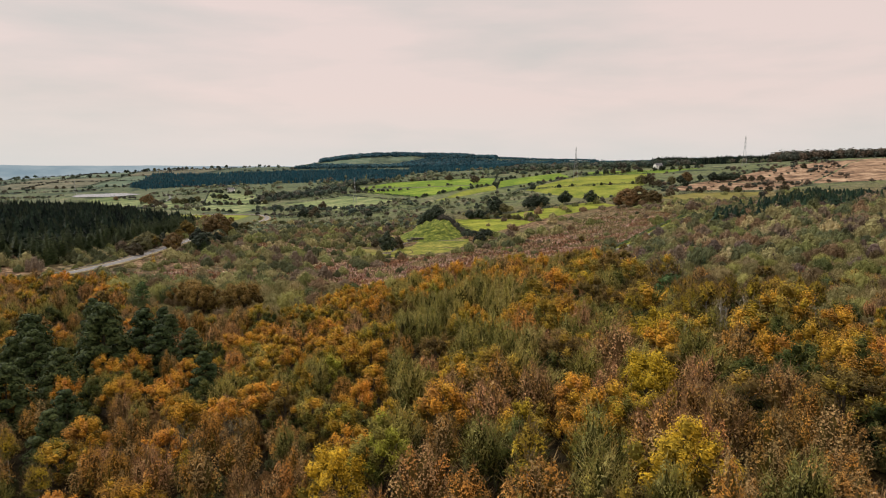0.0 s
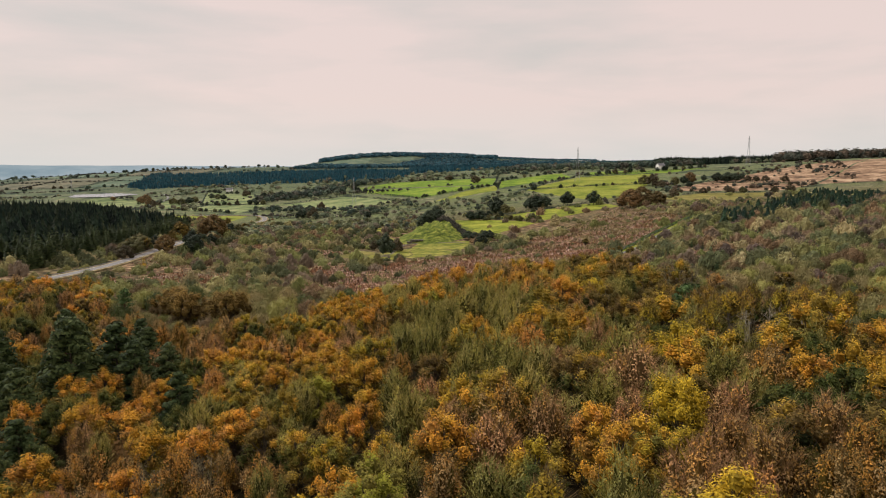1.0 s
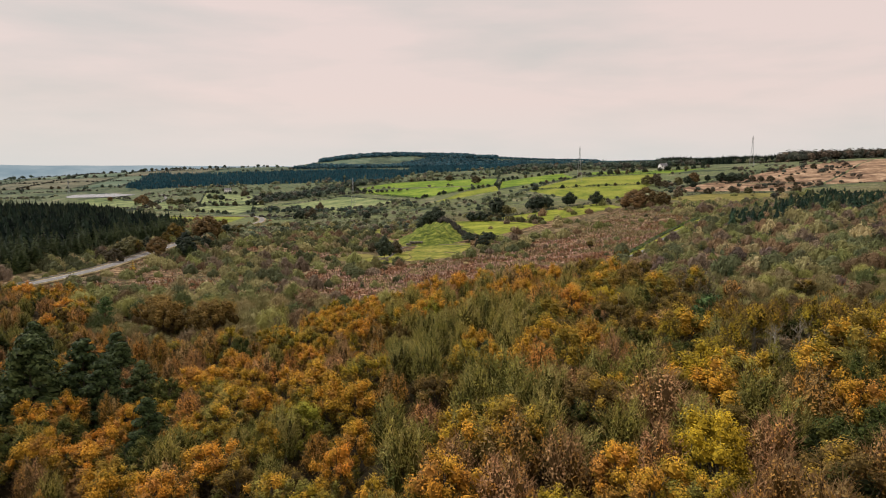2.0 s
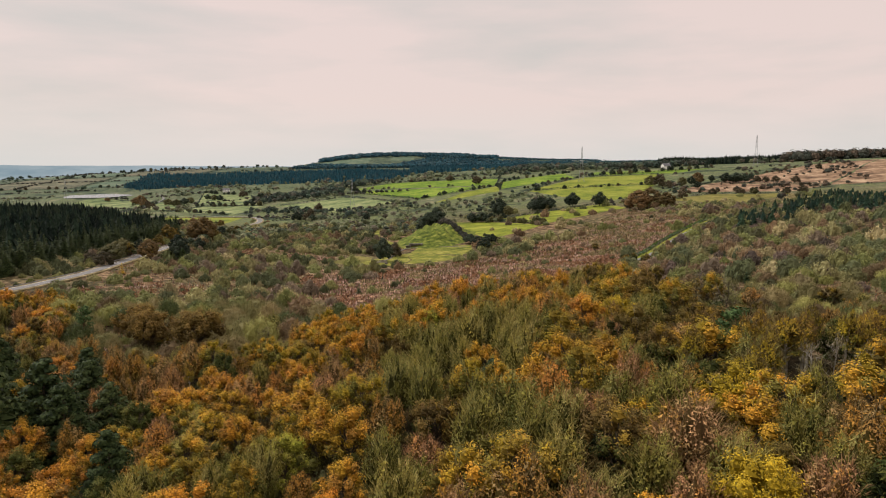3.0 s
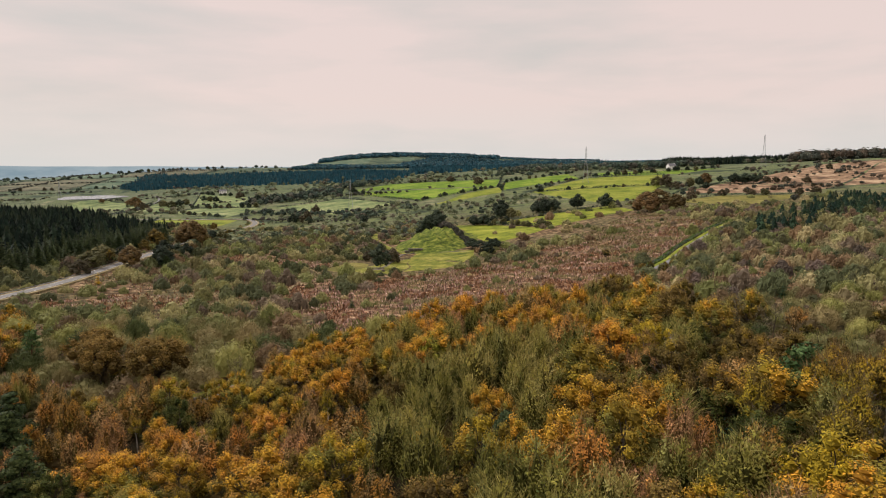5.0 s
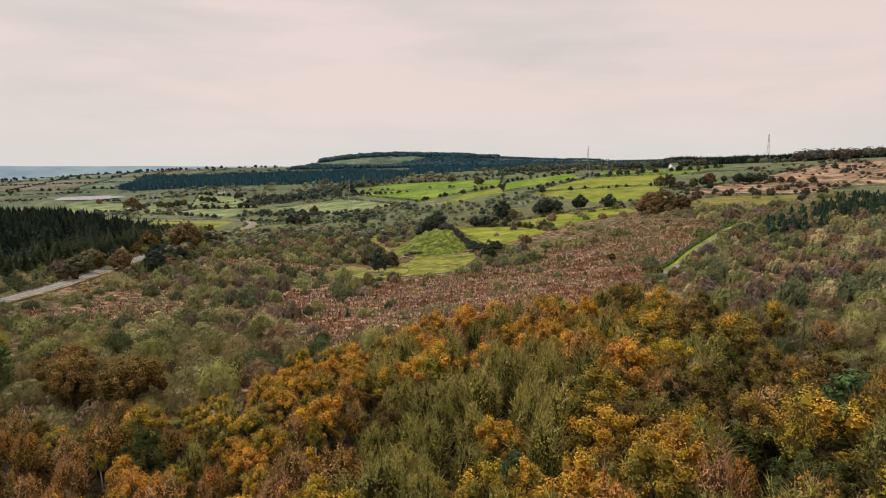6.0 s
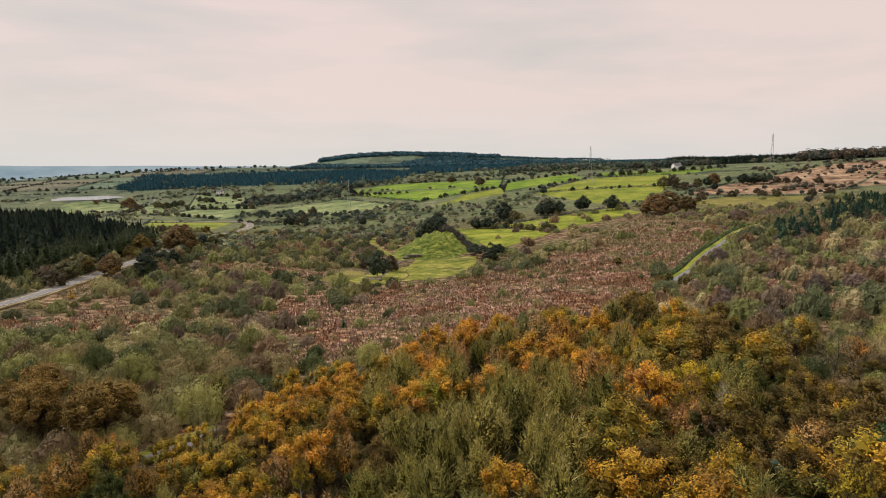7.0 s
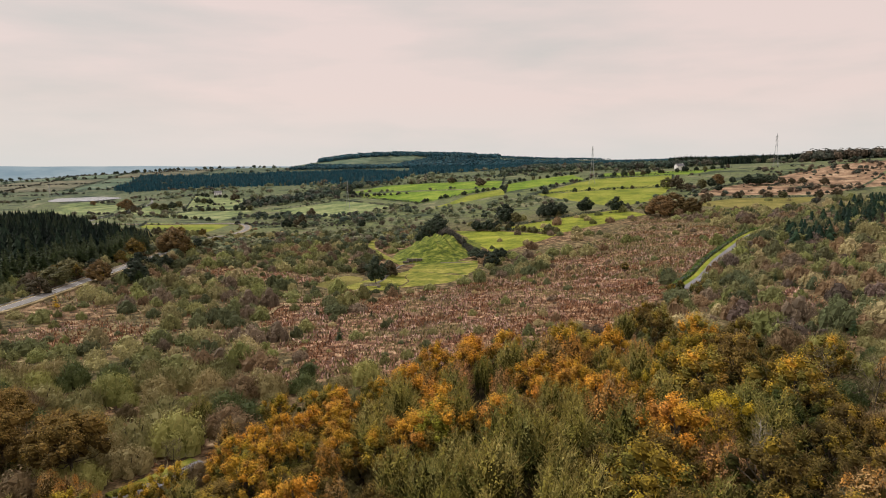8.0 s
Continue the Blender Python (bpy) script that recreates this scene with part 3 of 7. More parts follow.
def ribbon(name, line, left, right, mat, lift, parent=None, smooth_z=True):
    """A strip along a plan line from left to right offsets, with a skirt that meets the ground."""
    nrm = sides_of(line)
    z = land(line[:, 0], line[:, 1])
    if smooth_z:
        z = np.convolve(np.pad(z, 3, "edge"), np.ones(7) / 7, "valid")
    a, b = line + nrm * left, line + nrm * right
    v, f = [], []
    for i in range(len(line)):
        v += [(*a[i], z[i] + lift - 0.7), (*a[i], z[i] + lift), (*b[i], z[i] + lift), (*b[i], z[i] + lift - 0.7)]
    for i in range(len(line) - 1):
        for k in range(3):
            f.append((4 * i + k, 4 * i + k + 1, 4 * i + k + 5, 4 * i + k + 4))
    ob = mesh_object(name, v, f, mat, parent)
    if ob.data.polygons[1].normal.z < 0:
        ob.data.flip_normals()
    return ob


ROAD = curve_points([(-205, 250), (-190, 310), (-185, 365), (-188, 405), (-193, 446), (-200, 500), (-212, 570), (-232, 660), (-238, 730),
                     (-228, 790), (-232, 850), (-252, 900), (-284, 912), (-340, 890), (-420, 860)])
road = ribbon("road", ROAD, 2.9, -2.9, ASPHALT, 0.75)
tagged(road, "worn grey two-lane asphalt road beside the conifers", "road", kind="structure")
for side in (2.55, -2.55):
    ob = ribbon("edge_line", ROAD, side + 0.08, side - 0.08, PAINT, 0.756, road)
for off in (4.0, -4.0):
    verge = ribbon("verge", ROAD, off + 1.0, off - 1.0, TRODDEN, 0.60)
    tagged(verge, "strip of pale roadside grass", "verge", kind="structure")

TRACK = curve_points([(100, 368), (106, 377), (118, 395), (139, 431), (162, 464), (184, 495), (203, 518), (216, 528)])
GLADE = curve_points([(-54, 198), (-51, 202), (-48, 207), (-45, 212)], 2)
for line in (TRACK, GLADE):
    track = ribbon("track", line, 1.5, -1.5, TRACK_GREY, 0.62)
    tagged(track, "single-lane grey forest track", "track", kind="structure")
    verge = ribbon("verge", line, 3.9, 1.6, SPUR if line is TRACK else MEADOW, 0.5)
    tagged(verge, "bright green grass verge of the forest track", "verge", kind="structure")
LANE = curve_points([(-470, 950), (-515, 1060), (-545, 1200), (-576, 1364), (-640, 1500)], 15)
lane = ribbon("lane", LANE, 2.2, -2.2, ASPHALT, 0.6)
tagged(lane, "narrow grey country lane between hedges", "lane", kind="structure")
PATH = curve_points([(-27, 535), (-38, 560), (-52, 600), (-64, 650), (-66, 700)], 6)
BANK = curve_points([(-45, 441), (-63, 406), (-75, 389), (-75, 362), (-76, 334)], 6)
bank = ribbon("path", BANK, 0.8, -0.8, TRODDEN, 0.35)
tagged(bank, "pale trodden grass path through the scrub", "path", kind="structure")
path = ribbon("path", PATH, 3.0, -3.0, MEADOW, 0.35)
tagged(path, "rough green grassy ride up the valley", "path", kind="structure")

# safety barrier along the road
nrm = sides_of(ROAD)
zs = land(ROAD[:, 0], ROAD[:, 1])
barrier_line = [(ROAD[i] + nrm[i] * 3.9, zs[i] + 0.7) for i in range(0, len(ROAD), 1) if 300 < ROAD[i][1] < 560]
barrier = tagged(new("safety_barrier"), "galvanised steel barrier along the far side of the road", "barrier")
barrier.location = (*barrier_line[0][0], barrier_line[0][1])
org = np.array(barrier.location)
rail = Shape()
for (p, z0), (q, z1) in zip(barrier_line, barrier_line[1:]):
    d = unit(q - p)
    s = np.array((-d[1], d[0])) * 0.06
    v = [(*(p + s), z0 + 0.38), (*(p - s), z0 + 0.38), (*(p - s), z0 + 0.7), (*(p + s), z0 + 0.7)]
    v += [(*(q + s), z1 + 0.38), (*(q - s), z1 + 0.38), (*(q - s), z1 + 0.7), (*(q + s), z1 + 0.7)]
    rail.add(np.array(v) - org, [(0, 1, 5, 4), (1, 2, 6, 5), (2, 3, 7, 6), (3, 0, 4, 7)])
rail.make("rail", STEEL, barrier)
post_mesh = None
for p, z0 in barrier_line:
    if post_mesh is None:
        s = Shape()
        s.box(-0.07, -0.07, -0.5, 0.07, 0.07, 0.68)
        ob = s.make("post", TIMBER, barrier)
        post_mesh = ob.data
    else:
        ob = new("post", post_mesh)
        ob.parent = barrier
    ob.location = Vector((p[0], p[1], z0)) - Vector(org)

# the lake
lake_v = []
for a in np.linspace(0, 2 * math.pi, 96, endpoint=False):
    wide = 0.84 + 0.12 * math.sin(2 * a + 0.6) + 0.07 * math.sin(5 * a) + 0.03 * math.sin(11 * a)
    u, v = 76 * wide * math.cos(a), 142 * wide * math.sin(a)
    lake_v.append((-797 - 0.30 * v + u, 1530 + v, -22.0))
lake = mesh_object("water", lake_v, [tuple(range(96))], WATER)
tagged(lake, "pale lake reflecting the overcast sky", "lake", kind="structure")


# ---- trees ----
def tri_object(name, corners, mats, parent=None, which=None, tint=None):
    """One mesh of loose triangles (N x 3 x 3); which: the material's number for each triangle."""
    corners = np.asarray(corners, np.float32).reshape(-1, 3, 3)
    k = len(corners)
    me = bpy.data.meshes.new(name)
    me.vertices.add(3 * k)
    me.vertices.foreach_set("co", corners.ravel())
    me.loops.add(3 * k)
    me.loops.foreach_set("vertex_index", np.arange(3 * k, dtype=np.int32))
    me.polygons.add(k)
    me.polygons.foreach_set("loop_start", np.arange(0, 3 * k, 3, dtype=np.int32))
    for m in mats:
        me.materials.append(m)
    if which is not None:
        me.polygons.foreach_set("material_index", np.asarray(which, np.int32))
    me.update(calc_edges=True)
    if tint is not None:
        at = me.attributes.new("plant", "FLOAT_COLOR", "FACE")
        at.data.foreach_set("color", np.column_stack([tint, np.ones(len(tint))]).astype(np.float32).ravel())
    ob = new(name, me)
    if parent:
        ob.parent = parent
    return ob


def limb(shape, rng, a, b, r0, r1, sides=4, sag=0.12):
    a, b = np.asarray(a, float), np.asarray(b, float)
    mid = (a + b) / 2 + rng.normal(size=3) * np.linalg.norm(b - a) * sag
    shape.tube([a, mid, b], [r0, (r0 + r1) / 2, r1], sides)


def core_tris(rng, centre, rad, flat=0.78, segs=6):
    """A closed uneven ball of triangles, the dense heart of a clump of leaves."""
    rings = [[np.array((math.sin(q) * math.cos(a), math.sin(q) * math.sin(a), math.cos(q) * flat)) * rad * rng.uniform(0.82, 1.12) + centre
              for a in np.arange(segs) * 2 * math.pi / segs + 0.5 * k] for k, q in enumerate((0.75, 1.55, 2.35))]
    top, foot = centre + np.array((0, 0, rad * flat)), centre - np.array((0, 0, rad * flat))
    out = []
    for i in range(segs):
        j = (i + 1) % segs
        out += [[top, rings[0][i], rings[0][j]], [foot, rings[2][j], rings[2][i]]]
        for u, v in ((rings[0], rings[1]), (rings[1], rings[2])):
            out += [[u[i], v[i], v[j]], [u[i], v[j], u[j]]]
    return np.array(out)


def leafy(seed, height, spread, bare=0.25, clumps=11, leaves=1500, size=0.42, twigs=160, dome=1.0, lean=0.0):
    """Trunk and crown of a leafy broadleaf: limbs that each carry an uneven clump of leaf sprays."""
    rng = np.random.default_rng(seed)
    wood, crown = Shape(), Shape()
    top = np.array((lean, 0, height * 0.82))
    r = height * 0.017 + 0.05
    fork = np.array((lean * 0.3, 0, height * (bare + 0.12)))
    wood.tube([(0, 0, -0.8), (0.05, 0.03, height * bare * 0.5), fork, top], [r * 1.35, r, r * 0.75, r * 0.15], 6)
    centres, radii = [], []
    for k in range(clumps):
        a = k * 2.4 + rng.uniform(-0.4, 0.4)
        u = (k + 0.5) / clumps
        zc = height * (bare + 0.16 + (0.98 - bare - 0.26) * u ** 0.9)
        rad = spread * (math.sqrt(max(0.02, 1 - (2 * abs(u - 0.36)) ** 2 * 0.9)) if dome else 1 - u) * rng.uniform(0.45, 0.85)
        if k == clumps - 1:
            rad *= 0.2
        c = np.array((rad * math.cos(a) + lean * u, rad * math.sin(a), zc + rng.uniform(-0.3, 0.3)))
        centres.append(c)
        radii.append(spread * rng.uniform(0.30, 0.50) * (1.1 - 0.35 * u))
        limb(wood, rng, fork + (top - fork) * max(0, u - 0.25), c, r * 0.42, 0.03)
    weight = np.array(radii) ** 2
    counts = np.maximum(8, (leaves * weight / weight.sum()).astype(int))
    for c, rad, k in zip(centres, radii, counts):
        d = unit(rng.normal(size=(k, 3)))
        d[:, 2] = np.where(d[:, 2] < -0.35, -d[:, 2], d[:, 2])
        rr_ = rad * (0.62 + 0.52 * rng.uniform(size=(k, 1)) ** 1.5) * (1 + 0.25 * np.sin(5 * d[:, :1] + c[0]) * np.cos(4 * d[:, 1:2] + c[1]))
        p = c + d * rr_ * np.array((1.08, 1.08, 0.82))
        crown.tris(leaf_tris(rng, p, d * 1.3, size, 0.4))
        crown.tris(core_tris(rng, c, rad * 0.72, 0.8, 5))
        kt = int(twigs * rad ** 2 / weight.sum())
        if kt:
            d = unit(rng.normal(size=(kt, 3)) + np.array((0, 0, 0.8)))
            wood.tris(twig_tris(rng, c + d * rad * 0.4, d + 0.3 * rng.normal(size=(kt, 3)), rad * 0.9, 0.05))
    return wood, crown


def conical(seed, height, spread, tiers=15, fronds=13, bare=0.06, droop=0.35, sub=3):
    """Spruce or fir: whorls of drooping fronds, each a ragged fan of needle sprays."""
    rng = np.random.default_rng(seed)
    wood, crown = Shape(), Shape()
    wood.tube([(0, 0, -0.8), (0, 0, height * 0.5), (0, 0, height * 0.97)], [height * 0.014 + 0.04, height * 0.009 + 0.02, 0.015], 5)
    tri = []
    for t in range(tiers):
        u = (t + rng.uniform(0, 0.7)) / tiers
        z = height * (bare + (1 - bare) * u)
        reach = spread * (1 - u) ** 0.8 * rng.uniform(0.8, 1.12) + 0.12
        nf = max(5, int(fronds * (1 - 0.5 * u)))
        for f_ in range(nf):
            a = 2 * math.pi * (f_ + rng.uniform(-0.4, 0.4)) / nf + t
            L = reach * rng.uniform(0.7, 1.15)
            d = np.array((math.cos(a), math.sin(a), 0))
            s = np.array((-math.sin(a), math.cos(a), 0))
            for q in range(sub):
                w = (q + 0.4) / sub
                c = d * L * w + np.array((0, 0, z - droop * L * w ** 1.4))
                wid = L * 0.30 * (1.15 - 0.6 * w)
                ln = L * 0.62 * (1 - 0.3 * w)
                j = rng.normal(size=3) * 0.07 * L
                tri.append([c + s * wid + j, c - s * wid + np.array((0, 0, rng.uniform(-0.15, 0.1))), c + d * ln + np.array((0, 0, -droop * ln * 0.6)) + j])
    crown.tris(np.array(tri))
    k = 40
    p = np.stack([rng.normal(size=k) * 0.12, rng.normal(size=k) * 0.12, height * rng.uniform(0.86, 1.0, k)], 1)
    crown.tris(twig_tris(rng, p, rng.normal(size=(k, 3)) * 0.6 + np.array((0, 0, 0.8)), 0.35, 0.06))
    return wood, crown


def leafless(seed, height, spread, r0=0.2):
    """A dead or leafless tree: pale stem, forked limbs and fine twigs."""
    rng = np.random.default_rng(seed)
    wood, brush = Shape(), Shape()
    wood.tube([(0, 0, -0.8), (0.1, 0, height * 0.4), (-0.1, 0.15, height * 0.72), (0.1, 0, height)], [r0, r0 * 0.8, r0 * 0.5, 0.03], 5)
    ends = []
    for b in range(11):
        u = 0.32 + 0.6 * b / 11
        a = b * 2.4 + rng.uniform(-0.3, 0.3)
        p = np.array((0, 0.05, height * u))
        L = spread * (1.15 - 0.7 * u) * rng.uniform(0.7, 1.2)
        q = p + np.array((L * math.cos(a), L * math.sin(a), L * rng.uniform(0.6, 1.1)))
        limb(wood, rng, p, q, r0 * 0.38, 0.025, 3)
        for c in range(3):
            m0 = p + (q - p) * rng.uniform(0.4, 0.95)
            q2 = m0 + np.array((rng.normal() * L * 0.4, rng.normal() * L * 0.4, L * rng.uniform(0.3, 0.6)))
            limb(wood, rng, m0, q2, 0.04, 0.012, 3)
            ends += [q2, (m0 + q2) / 2]
    ends = np.array(ends)
    base = np.repeat(ends, 6, 0) + rng.normal(size=(len(ends) * 6, 3)) * 0.25
    brush.tris(twig_tris(rng, base, rng.normal(size=(len(base), 3)) * 0.6 + np.array((0, 0, 0.9)), 0.9, 0.035))
    return wood, brush


def stand_pine(seed, height, spread):
    """Scots pine: long bare red stem and flat layered pads of needles."""
    rng = np.random.default_rng(seed)
    wood, crown = Shape(), Shape()
    wood.tube([(0, 0, -0.8), (0.1, 0, height * 0.45), (0, 0.1, height * 0.75), (0.1, 0, height * 0.95)], [0.24, 0.19, 0.13, 0.04], 6)
    for k in range(12):
        u = k / 11
        a = k * 2.4
        rad = spread * (0.85 - 0.65 * u) * rng.uniform(0.5, 1.0)
        c = np.array((rad * math.cos(a), rad * math.sin(a), height * (0.52 + 0.43 * u)))
        limb(wood, rng, (0, 0, c[2] - 0.8), c, 0.07, 0.02)
        n_ = 110
        d = unit(rng.normal(size=(n_, 3)))
        p = c + d * rng.uniform(0.5, 1.0, (n_, 1)) * np.array((1.0, 1.0, 0.5)) * spread * 0.38
        crown.tris(leaf_tris(rng, p, d, 0.34, 0.7))
    return wood, crown


def spindle_tris(rng, base, tip, fat, segs=5):
    """A closed uneven spindle from base to tip, the heart of a plume of twigs, coloured dark as inner shade."""
    rings = []
    for t, w in ((0.12, 0.6), (0.42, 1.0), (0.74, 0.62)):
        rings.append([base + (tip - base) * t + np.array((math.cos(a), math.sin(a), 0)) * fat * w * rng.uniform(0.75, 1.2) for a in np.arange(segs) * 2 * math.pi / segs])
    out = []
    for i in range(segs):
        j = (i + 1) % segs
        out += [[base, rings[0][j], rings[0][i]], [tip, rings[2][i], rings[2][j]]]
        for u, v in ((rings[0], rings[1]), (rings[1], rings[2])):
            out += [[u[i], v[j], v[i]], [u[i], u[j], v[j]]]
    return np.array(out)


def plumes(seed, height, spread, bare=0.2, lobes=8, leaves=1500, size=0.25, strokes=450, stroke=0.7, upright=1.0, turned=0.55, stems=1, hues=None, fine=0.045):
    """A tree of ascending leafy plumes on slim limbs. Gives the wood and the crown's triangles in three lots: turned
    leaves (upper and outer), green ones (lower, inner, partly darkened as shade), twigs.
    """
    rng = np.random.default_rng(seed)
    wood, limbs = Shape(), Shape()
    r = height * 0.013 + 0.05
    top = np.array((rng.normal() * 0.2, rng.normal() * 0.2, height * 0.86))
    if stems == 1:
        wood.tube([(0, 0, -0.8), (0.06, 0.04, height * 0.35), top], [r * 1.3, r * 0.85, 0.03], 5)
    pts, way, score, tone = [], [], [], []
    outer, inner = np.array(hues[0]), np.array(hues[1])
    tw_p, tw_d, hearts = [], [], []
    for k in range(lobes):
        a = k * 2.399 + rng.uniform(-0.5, 0.5)
        u = k / max(1, lobes - 1)
        foot = np.array((0.0, 0.0, height * (bare + 0.30 * u)))
        out = spread * (0.74 - 0.55 * u ** 2) * rng.uniform(0.65, 1.15)
        crest = height * (0.60 + 0.38 * u) * rng.uniform(0.90, 1.03)
        base = np.array((out * 0.55 * math.cos(a), out * 0.55 * math.sin(a), height * (bare + 0.06 + 0.25 * u)))
        tip = np.array((out * math.cos(a), out * math.sin(a), min(crest, height)))
        if stems > 1 and k < stems:
            (wood if k == 0 else limbs).tube([(0.3 * math.cos(a), 0.3 * math.sin(a), -0.8), base * np.array((0.8, 0.8, 1)), tip], [0.13, 0.08, 0.015], 4)
        else:
            limbs.tube([foot, base * 0.5 + (foot + tip) * 0.25, tip], [r * 0.45, r * 0.3, 0.012], 3)
        fat = spread * rng.uniform(0.28, 0.46)
        n = int(leaves / lobes)
        t = rng.beta(1.5, 1.25, n)[:, None]
        prof = np.sin(np.pi * np.clip(t, 0.02, 0.98) ** 0.75) ** 0.7
        d = rng.normal(size=(n, 2))
        d /= np.linalg.norm(d, axis=1, keepdims=True)
        rad = fat * prof * np.sqrt(rng.uniform(0.12, 1.0, (n, 1))) * rng.uniform(0.85, 1.15, (n, 1))
        p = base + (tip - base) * t + np.column_stack([d * rad, rng.normal(size=n) * 0.12])
        pts.append(p)
        way.append(np.column_stack([d * 1.1, np.full(n, 0.45)]))
        pick = outer[rng.integers(len(outer))] * rng.uniform(0.72, 1.22)
        low = inner[rng.integers(len(inner))] * rng.uniform(0.75, 1.2)
        tone.append((np.tile(pick, (n, 1)), np.tile(low, (n, 1))))
        # heart at under half the leaf tone: painted shade inside the plume
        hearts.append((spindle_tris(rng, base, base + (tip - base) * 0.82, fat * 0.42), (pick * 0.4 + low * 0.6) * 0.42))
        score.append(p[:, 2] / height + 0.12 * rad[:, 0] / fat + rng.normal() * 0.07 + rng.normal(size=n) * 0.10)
        n = int(strokes / lobes)
        t = rng.uniform(0.15, 1.0, (n, 1))
        d = rng.normal(size=(n, 2))
        q = base + (tip - base) * t + np.column_stack([d * fat * 0.5 * np.sin(np.pi * np.clip(t, 0.05, 0.95)), rng.normal(size=n) * 0.2])
        tw_p.append(q)
        tw_d.append(np.column_stack([d * 0.35 + 0.25 * tip[:2] / spread, np.full(n, 0.9 * upright)]) + 0.18 * rng.normal(size=(n, 3)))
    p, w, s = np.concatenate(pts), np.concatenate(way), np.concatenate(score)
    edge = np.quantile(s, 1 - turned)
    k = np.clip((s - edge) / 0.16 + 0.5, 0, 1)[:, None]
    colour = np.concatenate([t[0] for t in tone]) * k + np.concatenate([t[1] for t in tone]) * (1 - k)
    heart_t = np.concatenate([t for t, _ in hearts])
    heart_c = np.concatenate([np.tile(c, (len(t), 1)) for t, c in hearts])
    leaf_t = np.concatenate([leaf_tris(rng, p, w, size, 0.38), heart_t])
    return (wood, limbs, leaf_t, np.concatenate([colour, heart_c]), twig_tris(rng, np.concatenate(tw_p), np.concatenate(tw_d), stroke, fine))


def domed(seed, height, spread, bare, clumps, leaves, size, strokes, stroke, turned, hues, fine):
    """A broad tree: limbs that each carry a rounded clump of leaf sprays round a heart darkened as painted shade, set
    over an uneven dome. Gives the same lots as plumes().
    """
    rng = np.random.default_rng(seed)
    wood, limbs = Shape(), Shape()
    r = height * 0.014 + 0.06
    middle = height * (bare + (1 - bare) * 0.40)
    rise, sink = height * 0.93 - middle, middle - height * bare
    wood.tube([(0, 0, -0.8), (0.08, 0.05, height * 0.3), (rng.normal() * 0.3, rng.normal() * 0.3, height * 0.8)], [r * 1.35, r * 0.9, 0.04], 5)
    outer, inner = np.array(hues[0]), np.array(hues[1])
    spots, radii = [], []
    for k in range(clumps):
        cz = 1 - 1.5 * (k + 0.5) / clumps
        a = k * 2.39996 + rng.uniform(-0.45, 0.45)
        ring = math.sqrt(max(0.0, 1 - cz * cz)) * rng.uniform(0.35, 1.0) * (1 + 0.22 * math.sin(3 * a + seed))
        spots.append((spread * ring * math.cos(a), spread * ring * math.sin(a), middle + (rise if cz > 0 else sink) * cz * rng.uniform(0.60, 1.0)))
        radii.append(spread * rng.uniform(0.13, 0.25))
    spots, radii = np.array(spots), np.array(radii)
    share = np.maximum(20, (leaves * radii ** 2 / (radii ** 2).sum()).astype(int))
    tris, tints, tw_p, tw_d = [], [], [], []
    axis = np.array((0, 0, middle))
    level = np.quantile(spots[:, 2] / height + 0.05, 1 - turned)
    for c, rad, n in zip(spots, radii, share):
        limb(limbs, rng, (0, 0, max(height * bare, c[2] - spread * 0.9)), c, r * 0.4, 0.03, 3)
        away = unit(c - axis)
        d = unit(rng.normal(size=(n, 3)) + 0.55 * away + np.array((0, 0, 0.35)))
        swell = 1 + 0.16 * np.sin(5.1 * d[:, :1] + c[0]) * np.cos(4.3 * d[:, 1:2] + c[1])
        p = c + d * rad * np.array((1.0, 1.0, 1.10)) * (rng.uniform(0.66, 1.22, (n, 1)) + 0.35 * rng.uniform(size=(n, 1)) ** 4) * swell
        tris.append(leaf_tris(rng, p, d * 1.4, size, 0.42))
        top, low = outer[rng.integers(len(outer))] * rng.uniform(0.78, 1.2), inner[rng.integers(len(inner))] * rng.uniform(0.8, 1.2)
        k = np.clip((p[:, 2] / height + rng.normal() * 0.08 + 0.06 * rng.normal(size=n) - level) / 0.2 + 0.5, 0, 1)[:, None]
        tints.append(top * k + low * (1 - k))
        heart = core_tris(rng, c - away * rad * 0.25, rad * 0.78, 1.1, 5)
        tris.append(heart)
        # half the clump's tone, shade painted into its heart
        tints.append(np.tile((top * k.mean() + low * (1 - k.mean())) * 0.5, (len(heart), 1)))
        m = max(2, int(strokes / clumps))
        d = unit(rng.normal(size=(m, 3)) + away + np.array((0, 0, 1.1)))
        tw_p.append(c + d * rad * 0.75)
        tw_d.append(d + 0.3 * rng.normal(size=(m, 3)))
    return wood, limbs, np.concatenate(tris), np.concatenate(tints), twig_tris(rng, np.concatenate(tw_p), np.concatenate(tw_d), stroke, fine)


